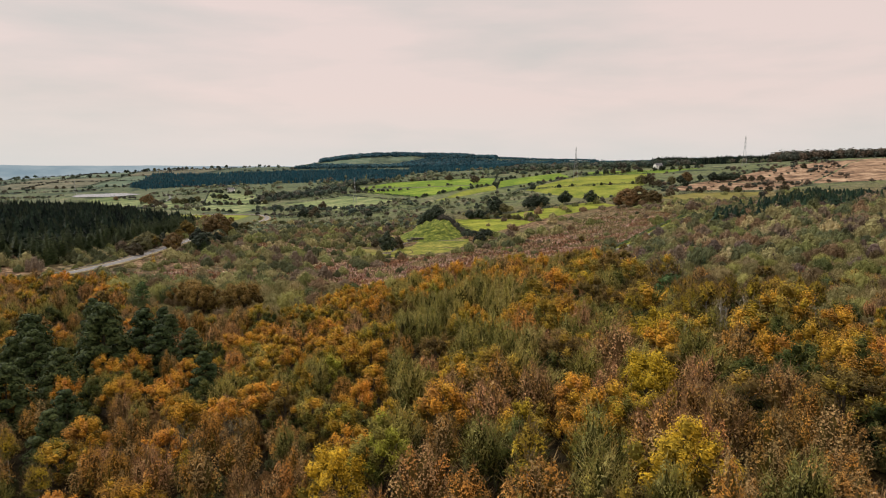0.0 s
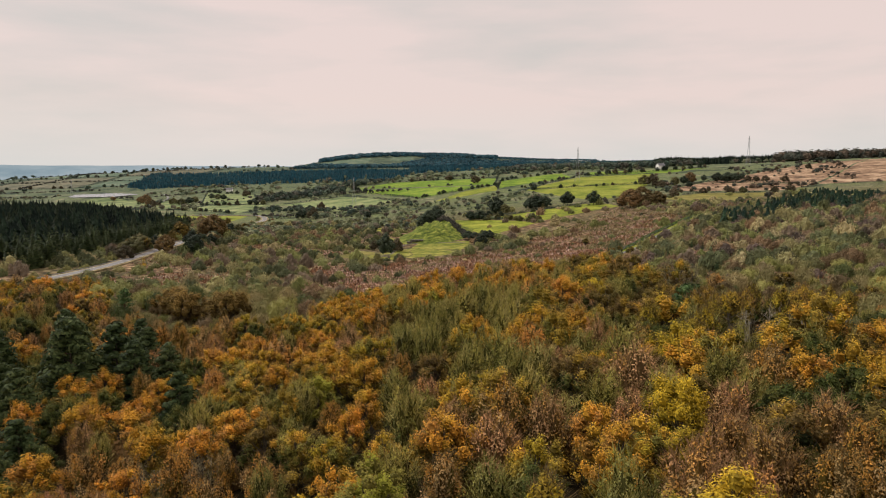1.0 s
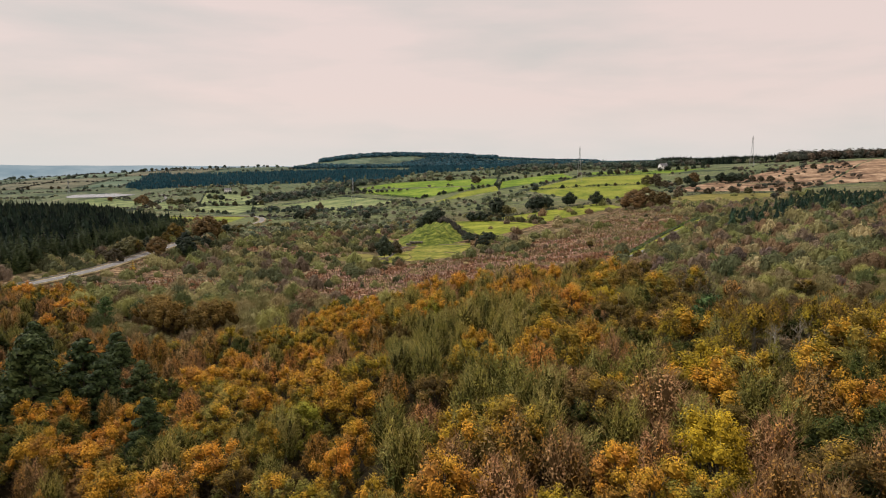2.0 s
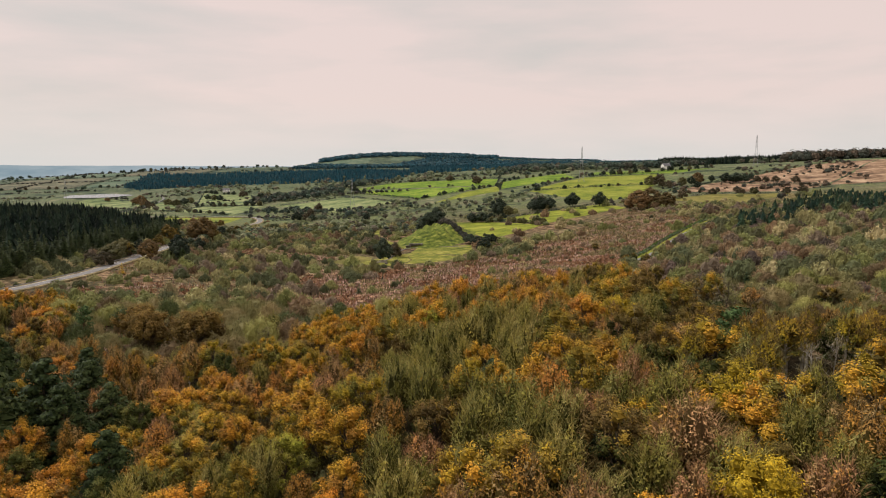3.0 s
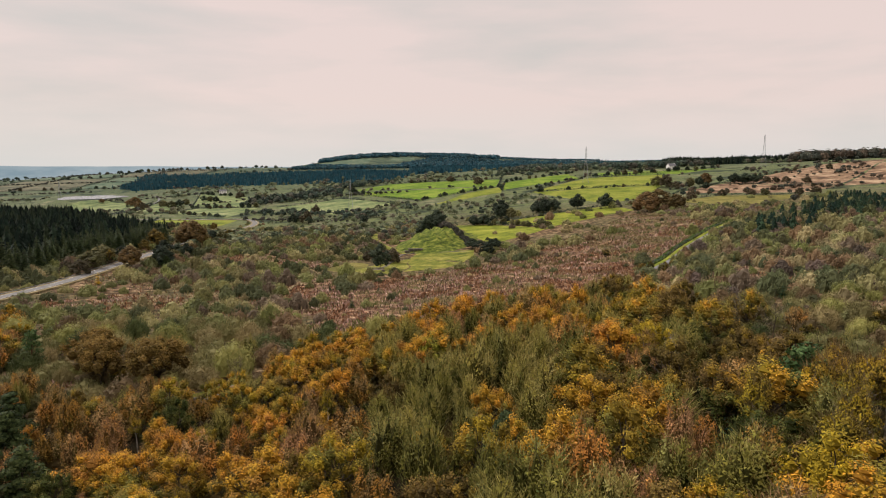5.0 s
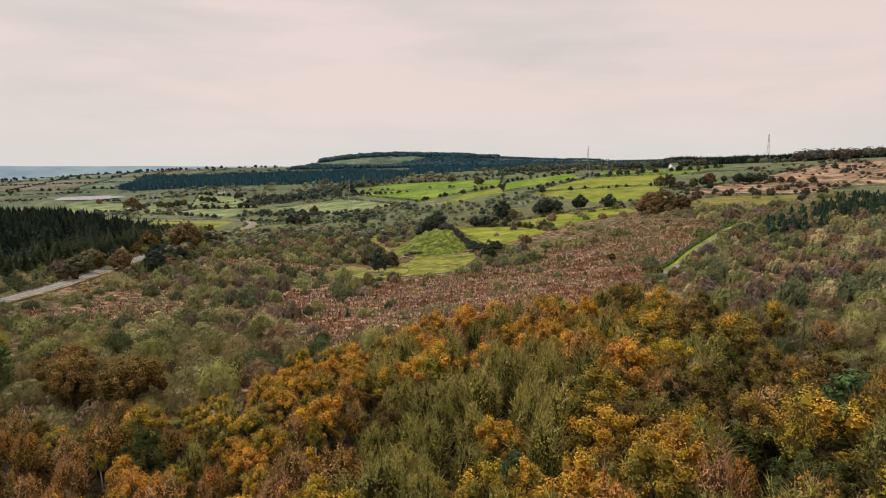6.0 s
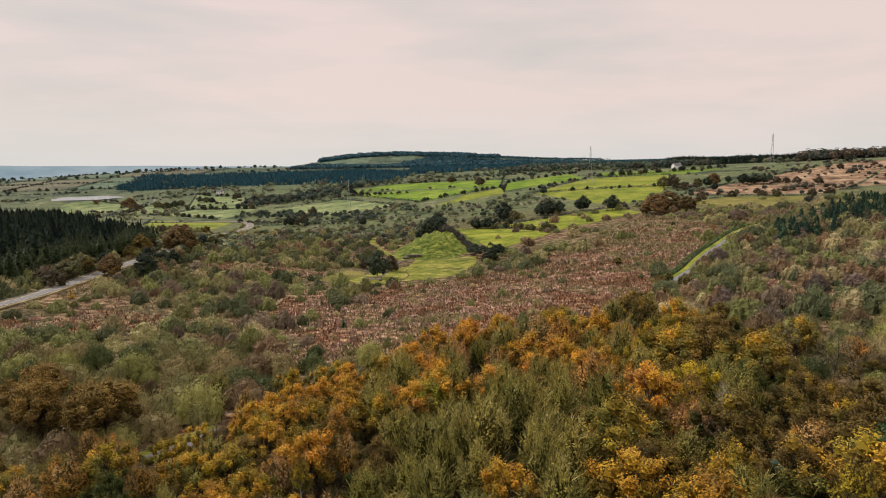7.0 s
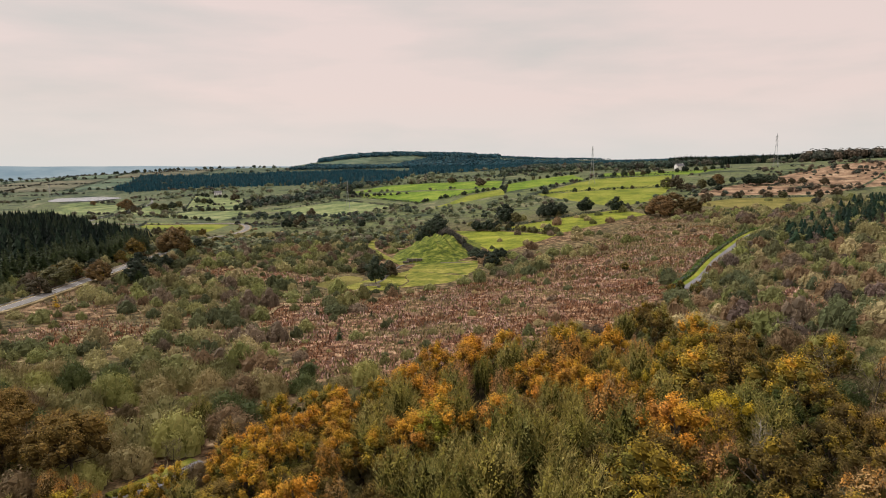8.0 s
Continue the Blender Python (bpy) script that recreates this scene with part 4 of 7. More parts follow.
def dense_pine(seed, height, spread):
    """A close-grown pine or spruce: whorls of upturned needle pads round a dense heart, with a blunt uneven top."""
    rng = np.random.default_rng(seed)
    wood, tris = Shape(), []
    wood.tube([(0, 0, -0.8), (0, 0, height * 0.5), (0, 0, height * 0.96)], [height * 0.014 + 0.05, height * 0.01, 0.02], 5)
    n = 34
    for k in range(n):
        u = (k + rng.uniform(0, 0.8)) / n
        a = k * 2.39996 + rng.uniform(-0.4, 0.4)
        reach = spread * (1 - u ** 1.7) * rng.uniform(0.55, 0.88) + 0.15
        c = np.array((reach * math.cos(a), reach * math.sin(a), height * (0.10 + 0.85 * u)))
        rad = spread * (0.44 - 0.24 * u) * rng.uniform(0.8, 1.2)
        limb(wood, rng, (0, 0, c[2] - 0.3), c, 0.06, 0.02, 3)
        d = unit(rng.normal(size=(95, 3)) + np.array((math.cos(a) * 0.5, math.sin(a) * 0.5, 0.4)))
        p = c + d * rad * np.array((1.1, 1.1, 0.62)) * rng.uniform(0.75, 1.12, (95, 1))
        tris.append(leaf_tris(rng, p, d * 1.3, 0.30, 0.4))
        tris.append(core_tris(rng, c * np.array((0.8, 0.8, 1)), rad * 0.72))
    crown = Shape()
    crown.tris(np.concatenate(tris))
    return wood, crown


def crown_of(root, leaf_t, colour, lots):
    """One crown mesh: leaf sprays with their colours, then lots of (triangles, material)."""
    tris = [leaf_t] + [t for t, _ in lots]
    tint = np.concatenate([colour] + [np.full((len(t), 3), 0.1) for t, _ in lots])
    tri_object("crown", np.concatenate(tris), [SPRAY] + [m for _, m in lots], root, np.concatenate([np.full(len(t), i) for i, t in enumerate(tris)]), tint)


PROTO = {}
KIND_LABEL = {
    "orange": ("autumn beech with bright orange leaves", "beech"),
    "gold": ("autumn maple with golden brown leaves", "maple"),
    "yellow": ("autumn sycamore with clear yellow leaves", "sycamore"),
    "rust": ("half-bare ash tree with rusty autumn leaves", "ash tree"),
    "pink": ("nearly bare rowan with pinkish brown twigs", "rowan"),
    "brown": ("alder with dull brown autumn leaves", "alder"),
    "olive": ("feathery olive-green willow with upright twigs", "willow"),
    "green": ("small holly in dark green leaf", "holly"),
    "lime": ("young poplar with lime yellow-green leaves", "poplar"),
    "oak": ("wide-crowned oak with bronze autumn leaves", "oak"),
    "spruce": ("dark green pine with a dense blunt crown", "pine"),
    "fir": ("small dark green conifer on rough ground", "conifer"),
    "teal": ("small blue-green conifer among broadleaf trees", "conifer"),
    "larch": ("small yellow autumn larch beside the road", "larch"),
    "pine": ("pine with bare stem and layered green crown", "pine"),
    "bare": ("leafless tree with pale grey twigs", "tree"),
    "dead": ("dead tree with pale bare stem and limbs", "dead tree"),
    "birch": ("slim birch with white stem and thinning gold leaves", "birch"),
}


# leaf colours
ORANGE, AMBER, COPPER = (0.62, 0.300, 0.034), (0.60, 0.345, 0.038), (0.46, 0.235, 0.048)
GOLD, OCHRE, YELLOW = (0.44, 0.315, 0.030), (0.34, 0.240, 0.034), (0.56, 0.380, 0.028)
RUST, FAWN, PINKISH = (0.50, 0.275, 0.076), (0.41, 0.275, 0.115), (0.46, 0.270, 0.130)
BROWN, UMBER = (0.180, 0.128, 0.032), (0.105, 0.076, 0.022)
OLIVE, SAGE, MOSS = (0.235, 0.215, 0.044), (0.265, 0.250, 0.080), (0.130, 0.132, 0.030)
GREEN, DEEP, LIME = (0.066, 0.084, 0.020), (0.026, 0.038, 0.012), (0.31, 0.32, 0.040)
BRONZE = (0.27, 0.182, 0.048)
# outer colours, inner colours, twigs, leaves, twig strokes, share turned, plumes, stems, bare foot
# inner colours: leaves not yet turned, also darkened as shade within the crown
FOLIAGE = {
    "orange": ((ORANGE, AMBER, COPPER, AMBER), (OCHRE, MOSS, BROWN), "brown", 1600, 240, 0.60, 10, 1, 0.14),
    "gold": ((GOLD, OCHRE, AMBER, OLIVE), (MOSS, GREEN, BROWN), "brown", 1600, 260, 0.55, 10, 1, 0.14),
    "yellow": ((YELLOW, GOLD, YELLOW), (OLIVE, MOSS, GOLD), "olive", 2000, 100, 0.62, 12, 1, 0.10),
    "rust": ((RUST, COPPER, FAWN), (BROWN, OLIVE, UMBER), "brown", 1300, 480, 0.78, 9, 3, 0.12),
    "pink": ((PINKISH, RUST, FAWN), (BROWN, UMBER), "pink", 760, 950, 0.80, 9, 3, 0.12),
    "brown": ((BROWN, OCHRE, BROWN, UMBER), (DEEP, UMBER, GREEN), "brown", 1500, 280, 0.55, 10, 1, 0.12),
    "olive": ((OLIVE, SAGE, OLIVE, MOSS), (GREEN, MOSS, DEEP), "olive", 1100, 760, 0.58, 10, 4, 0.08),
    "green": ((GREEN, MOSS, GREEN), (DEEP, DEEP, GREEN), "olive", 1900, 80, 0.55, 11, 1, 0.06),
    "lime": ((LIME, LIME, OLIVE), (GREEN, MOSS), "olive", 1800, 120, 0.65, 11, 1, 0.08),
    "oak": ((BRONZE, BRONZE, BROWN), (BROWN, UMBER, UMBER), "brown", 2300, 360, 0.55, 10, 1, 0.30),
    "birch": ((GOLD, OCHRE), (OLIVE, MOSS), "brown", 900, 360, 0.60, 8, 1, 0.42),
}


def make_proto(kind, variant):
    """One tree of a kind at unit scale (10 m, or 5 m for the small conifers), with its parts."""
    seed = 100 * sorted(KIND_LABEL).index(kind) + variant
    root = new({"olive": "willow", "fir": "conifer", "teal": "conifer", "dead": "dead_tree", "orange": "beech", "gold": "maple", "yellow": "sycamore",
                "rust": "ash_tree", "pink": "rowan", "brown": "alder", "green": "holly", "lime": "poplar", "bare": "bare_tree", "spruce": "pine"}.get(kind, kind))
    rng = random.Random(seed)
    s = rng.uniform(3.3, 4.2)
    if kind in FOLIAGE:
        outer, inner, twig, leaves, strokes, turned, lobes, stems, bare = FOLIAGE[kind]
        slim = kind in ("olive", "pink", "rust", "birch")
        if slim:
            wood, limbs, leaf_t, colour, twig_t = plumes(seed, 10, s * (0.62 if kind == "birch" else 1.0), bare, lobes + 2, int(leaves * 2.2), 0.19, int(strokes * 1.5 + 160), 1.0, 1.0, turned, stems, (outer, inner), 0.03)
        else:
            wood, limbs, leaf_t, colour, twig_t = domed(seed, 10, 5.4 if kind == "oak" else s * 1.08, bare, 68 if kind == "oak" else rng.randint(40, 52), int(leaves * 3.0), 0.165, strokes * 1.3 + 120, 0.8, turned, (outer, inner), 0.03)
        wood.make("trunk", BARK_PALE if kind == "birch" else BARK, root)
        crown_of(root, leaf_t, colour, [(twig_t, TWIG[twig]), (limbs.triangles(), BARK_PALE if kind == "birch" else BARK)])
    elif kind == "spruce":
        wood, crown = dense_pine(seed, 10, rng.uniform(2.9, 3.6))
        wood.make("trunk", BARK, root)
        crown.make("crown", LEAF["spruce"], root)
    elif kind in ("fir", "teal", "larch"):
        wood, crown = conical(seed, 10, rng.uniform(2.6, 3.2), 12, 12)
        wood.make("trunk", BARK, root)
        crown.make("crown", LEAF[kind], root)
    elif kind == "pine":
        wood, crown = stand_pine(seed, 10, 3.2)
        wood.make("trunk", BARK_RED, root)
        crown.make("crown", LEAF["pine"], root)
    else:
        wood, brush = leafless(seed, 10, 1.7 if kind == "dead" else 3.0, 0.12)
        wood.make("trunk", BARK_PALE if kind == "dead" else BARK, root)
        brush.make("crown", TWIG["bare"], root)
    tagged(root, KIND_LABEL[kind][0], KIND_LABEL[kind][1], group="trees of the wood")
    return root


VARIANTS = {"orange": 7, "gold": 7, "olive": 7, "rust": 6, "pink": 5, "brown": 6, "spruce": 4, "green": 3, "birch": 3}
planted, count_of = [], {}
turn_rng = random.Random(7)


def plant_one(kind, x, y, h, wide=1.0, z=None):
    n = count_of.get(kind, 0)
    count_of[kind] = n + 1
    v = n % VARIANTS.get(kind, 2)
    s = h / 10
    sw = s * wide * turn_rng.uniform(0.92, 1.1)
    m = pose(x, y, (ground_z(x, y) if z is None else z) - 0.15, turn_rng.uniform(-3, 3), turn_rng.uniform(-3, 3), turn_rng.uniform(0, 360)) @ Matrix.Diagonal((sw, sw, s, 1))
    if (kind, v) not in PROTO:
        PROTO[kind, v] = make_proto(kind, v)
        PROTO[kind, v].matrix_basis = m
    else:
        scale = PROTO[kind, v].scale.copy()
        copy_thing(PROTO[kind, v], m @ Matrix.Diagonal((1 / scale.x, 1 / scale.y, 1 / scale.z, 1)))
    planted.append((x, y, kind, h))


def plant(kind, *spots):
    for x, y, h in spots:
        plant_one(kind, x, y, h)


plant("spruce", (-74, 137, 20), (-76, 171, 12), (-93, 170, 15), (-48, 126, 12), (-70, 161, 12), (-64, 106, 11), (-75, 122, 14), (-84, 129, 16), (-91, 141, 17), (-69, 145, 17), (-63, 141, 14), (-80, 148, 17), (-79, 112, 14), (-62, 97, 11), (-88, 118, 15), (-60, 150, 11), (9, 159, 11), (60, 141, 10), (-162, 434, 8), (-43, 488, 10))
plant("spruce", (-79, 103, 12), (-90, 131, 14), (-99, 152, 13), (-95, 140, 12), (-105, 160, 12))
plant("green", (-66, 118, 9), (-81, 137, 10), (-71, 152, 9), (-88, 160, 9), (-60, 104, 8), (-54, 146, 9))
plant("orange", (-41, 92, 10), (-44, 105, 10))
plant("pink", (-39, 82, 11))
plant("rust", (-33, 83, 11), (-30, 89, 10), (-36, 97, 10))
plant("yellow", (-14, 78, 12))
plant("orange", (71, 118, 15), (68, 106, 15), (79, 121, 14), (-60, 116, 10))
plant("pine", (-107, 225, 11), (60, 168, 17))
plant("orange", (-72, 119, 9), (-43, 159, 10), (-163, 275, 9), (-31, 193, 10), (-13, 116, 11), (0, 99, 14), (6, 258, 13), (-3, 252, 12), (30, 157, 16), (-13, 88, 11), (23, 95, 14), (22, 101, 13), (63, 120, 14), (88, 142, 13), (14, 258, 13), (4, 248, 13), (40, 252, 14), (18, 235, 13), (26, 225, 13), (29, 221, 13), (32, 215, 14), (-35, 209, 9))
plant("green", (-45, 118, 8), (11, 84, 12), (62, 105, 12), (56, 203, 13))
plant("rust", (-60, 137, 9), (-130, 213, 10), (-51, 99, 10), (0, 91, 12), (46, 85, 13), (54, 92, 13), (-20, 200, 9), (-42, 217, 8))
plant("pink", (-53, 157, 9), (7, 97, 14), (43, 108, 14), (41, 89, 14))
plant("gold", (-41, 142, 9), (-151, 282, 8), (-15, 146, 13), (3, 112, 14), (25, 149, 16), (-15, 98, 11), (78, 142, 19), (83, 237, 13), (62, 256, 14), (29, 93, 13), (-25, 232, 9), (31, 262, 13), (-28, 229, 9), (51, 233, 16), (64, 216, 16), (-35, 226, 9))
plant("oak", (-89, 224, 12), (-65, 205, 14), (-80, 208, 13))
plant("orange", (-37, 201, 9), (-31, 213, 10), (-27, 218, 9), (-22, 226, 10))
plant("gold", (-44, 196, 8), (-33, 196, 9), (-16, 230, 10))
plant("brown", (56, 286, 11), (61, 297, 10), (66, 303, 9), (58, 276, 12), (79, 318, 7))
plant("olive", (50, 280, 11), (70, 306, 8), (64, 288, 10))
plant("gold", (-36, 202, 10), (-25, 203, 10), (-13, 203, 11), (-1, 209, 13))
plant("orange", (-30, 202, 10), (-19, 203, 10), (-7, 205, 12))
plant("rust", (-58, 193, 8), (-63, 196, 8), (-55, 190, 8))
plant("bare", (-32, 94, 9), (-39, 92, 9), (73, 221, 13), (78, 214, 13), (-48, 206, 7))
plant("olive", (-90, 151, 9), (-9, 217, 14), (29, 141, 14), (2, 188, 14), (12, 195, 16), (-3, 148, 15), (12, 127, 16), (15, 118, 14), (-6, 93, 12), (-24, 110, 9), (-32, 121, 9), (6, 85, 13), (-10, 224, 14), (2, 211, 14), (10, 201, 16), (14, 195, 16), (6, 184, 16), (16, 185, 14), (-3, 186, 13), (-13, 205, 12), (-52, 229, 8))
plant("lime", (-23, 127, 10), (-8, 84, 14), (-3, 207, 12))
plant("yellow", (29, 74, 16), (34, 103, 16), (45, 135, 16), (45, 203, 14))
plant("teal", (46, 173, 12))
plant("birch", (57, 148, 17), (47, 158, 16), (42, 196, 14))
plant("birch", (62, 160, 16), (68, 163, 17), (73, 166, 16), (79, 162, 17), (85, 166, 16), (66, 171, 17), (91, 161, 16), (97, 165, 15), (60, 164, 17), (64, 166, 16), (70, 168, 15), (76, 170, 17), (82, 160, 15), (88, 168, 16))
plant("dead", (67, 152, 13), (74, 148, 13), (75, 159, 12), (45, 191, 13))
plant("brown", (63, 241, 14), (38, 128, 14), (59, 226, 17), (57, 193, 13), (72, 256, 13), (32, 190, 13), (-74, 207, 8), (-183, 436, 8), (-196, 437, 10), (-211, 442, 9), (97, 344, 6), (-54, 509, 6), (94, 437, 6))
plant("larch", (-169, 373, 6))
plant("brown", (96, 362, 6), (102, 360, 5), (90, 355, 6.5), (107, 366, 4))
plant("olive", (99, 357, 5), (109, 369, 4.5))
plant("fir", (150, 352, 8), (142, 362, 6.5), (170, 372, 7), (128, 330, 5.5), (112, 300, 6), (186, 392, 7))
fir_rng = random.Random(63)
for _ in range(46):
    x, y = fir_rng.uniform(88, 260), fir_rng.uniform(272, 480)
    if x > 0.45 * (y - 250) + 70:
        plant_one("fir", round(x, 1), round(y, 1), fir_rng.uniform(3.2, 7.0))
plant("fir", (100, 395, 8), (158, 354, 6), (136, 349, 5), (91, 287, 5), (-85, 263, 4), (-148, 338, 3.5), (-55, 367, 4), (-31, 358, 4), (-37, 314, 5), (172, 423, 6), (173, 398, 6))


# the rest of the wood, of the kinds that stand near by
fill_rng = random.Random(21)
cell = {}


def near_free(x, y, r):
    i, j = int(x // 6), int(y // 6)
    for a in (i - 1, i, i + 1):
        for b in (j - 1, j, j + 1):
            for px_, py_ in cell.get((a, b), ()):
                if (px_ - x) ** 2 + (py_ - y) ** 2 < r * r:
                    return False
    return True


for x, y, kind, h in planted:
    cell.setdefault((int(x // 6), int(y // 6)), []).append((x, y))
signs = [p for p in planted if p[2] not in ("fir", "teal", "larch", "dead", "pine", "spruce", "lime", "yellow", "oak", "green", "bare", "birch")]
BIG = [(p[0], p[1]) for p in planted if p[2] in ("spruce", "oak", "yellow")]
track_near = GLADE
COMMON = ["orange"] * 2 + ["gold"] * 3 + ["rust"] * 5 + ["olive"] * 7 + ["brown"] * 3 + ["pink"] * 3 + ["green"] + ["birch"]
limit = {"orange": 180, "gold": 220, "olive": 270, "rust": 240, "brown": 230, "pink": 200, "birch": 60, "bare": 60, "green": 60}
for _ in range(9000):
    y = fill_rng.uniform(54, 290)
    x = fill_rng.uniform(-1, 1) * (0.69 * y + 9)
    if y > float(wood_edge(x)) + fill_rng.uniform(-6, 3) or not near_free(x, y, 6.2 if x > -20 else 5.0):
        continue
    if np.min(np.hypot(track_near[:, 0] - x, track_near[:, 1] - y)) < 4.4:
        continue
    if any((x - u) ** 2 + (y - v) ** 2 < 30 for u, v in BIG) or ((x - 74) / 19) ** 2 + ((y - 147) / 10) ** 2 < 1:
        continue
    if fill_rng.random() < 0.6:
        near = sorted(signs, key=lambda p: (p[0] - x) ** 2 + (p[1] - y) ** 2)[:3]
        kind = fill_rng.choice(near)[2]
    else:
        kind = fill_rng.choice(COMMON)
    if kind in ("orange", "gold") and -12 < x < 44 and fill_rng.random() < 0.4:
        kind = fill_rng.choice(["olive", "olive", "rust"])
    if x > 44 and fill_rng.random() < 0.55:
        kind = fill_rng.choice(["brown", "olive", "rust", "brown", "green", "olive", "gold"])
    if x < -12 and kind in ("olive", "brown", "green") and fill_rng.random() < 0.2:
        kind = fill_rng.choice(["orange", "gold", "rust", "pink", "orange", "pink"])
    if count_of.get(kind, 0) >= limit.get(kind, 50):
        kind = fill_rng.choice(["rust", "olive", "brown"])
    tall = float(np.interp(x, (-120, -60, -33, -10, 10, 30, 60, 75, 90, 110), (9, 9.5, 10.5, 12.5, 15, 15.5, 15, 14, 10, 7.5)))
    cell.setdefault((int(x // 6), int(y // 6)), []).append((x, y))
    plant_one(kind, round(x, 1), round(y, 1), tall * fill_rng.uniform(0.70, 1.06), fill_rng.uniform(0.85, 1.25))
# the wood under and behind the camera's way
for _ in range(900):
    x, y = fill_rng.uniform(-54, 54), fill_rng.uniform(-30, 56)
    if near_free(x, y, 5.8):
        cell.setdefault((int(x // 6), int(y // 6)), []).append((x, y))
        plant_one(fill_rng.choice(COMMON), round(x, 1), round(y, 1), fill_rng.uniform(8.0, 12.5), fill_rng.uniform(0.85, 1.2))
# thin low growth past the wood's east end
fill_rng = random.Random(22)
for _ in range(420):
    x = fill_rng.uniform(66, 150)
    y = float(wood_edge(x)) + fill_rng.uniform(2, 62)
    if near_free(x, y, 7.5):
        cell.setdefault((int(x // 6), int(y // 6)), []).append((x, y))
        plant_one(fill_rng.choice(["pink", "brown", "olive", "rust", "olive", "brown", "gold"]), round(x, 1), round(y, 1), fill_rng.uniform(4.5, 8.0), fill_rng.uniform(1.1, 1.5))


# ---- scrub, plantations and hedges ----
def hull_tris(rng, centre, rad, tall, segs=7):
    """A rough closed dome inside a bush or crown; spread_out() colours it darker as painted shade."""
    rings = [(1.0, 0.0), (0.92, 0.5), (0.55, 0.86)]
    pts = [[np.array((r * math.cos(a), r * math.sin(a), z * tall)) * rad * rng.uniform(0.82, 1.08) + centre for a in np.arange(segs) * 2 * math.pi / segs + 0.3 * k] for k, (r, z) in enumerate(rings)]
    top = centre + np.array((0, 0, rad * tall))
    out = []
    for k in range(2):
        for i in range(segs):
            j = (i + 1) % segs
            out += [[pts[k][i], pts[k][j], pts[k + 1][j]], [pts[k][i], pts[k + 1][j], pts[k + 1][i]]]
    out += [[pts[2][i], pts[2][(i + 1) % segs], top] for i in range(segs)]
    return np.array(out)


def bush_tris(seed, leaves, size, twigs, tall=1.0, segs=6):
    """A rounded willow or gorse bush of unit radius: joined domes of leaf sprays round dense hearts, and feathery
    upright shoots.
    Gives the triangles and, for each, 0 for the heart (shade is painted on it in masses), 1 for leaves, 2 for shoots."""
    rng = np.random.default_rng(seed)
    dome = [(0.0, 0.0, 0.36 * tall, 0.52)] + [(0.52 * math.cos(a), 0.52 * math.sin(a), rng.uniform(0.10, 0.34) * tall, rng.uniform(0.28, 0.46)) for a in np.arange(6) * 1.0472 + rng.uniform(0, 1)]
    dome = np.array(dome)
    pick = rng.choice(7, leaves, p=dome[:, 3] ** 2 / (dome[:, 3] ** 2).sum())
    d = unit(rng.normal(size=(leaves, 3)) + np.array((0, 0, 0.3)))
    d[:, 2] = np.where(d[:, 2] < -0.2, -d[:, 2], d[:, 2])
    p = dome[pick, :3] + d * dome[pick, 3:] * rng.uniform(0.80, 1.12, (leaves, 1)) * np.array((1, 1, tall))
    p[:, 2] = np.maximum(p[:, 2], 0.02)
    a = leaf_tris(rng, p, d * 1.7, size, 0.30)
    pick = rng.choice(7, twigs)
    d = unit(rng.normal(size=(twigs, 3)) * np.array((1, 1, 0.5)) + np.array((0, 0, 0.8)))
    b = twig_tris(rng, dome[pick, :3] + d * dome[pick, 3:] * 0.80, d + np.array((0, 0, 0.6)) + 0.2 * rng.normal(size=(twigs, 3)), 0.32, size * 0.22)
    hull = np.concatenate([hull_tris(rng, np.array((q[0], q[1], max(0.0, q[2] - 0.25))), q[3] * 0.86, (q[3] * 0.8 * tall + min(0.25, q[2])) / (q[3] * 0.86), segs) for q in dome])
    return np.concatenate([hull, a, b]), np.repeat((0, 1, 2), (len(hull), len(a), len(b)))


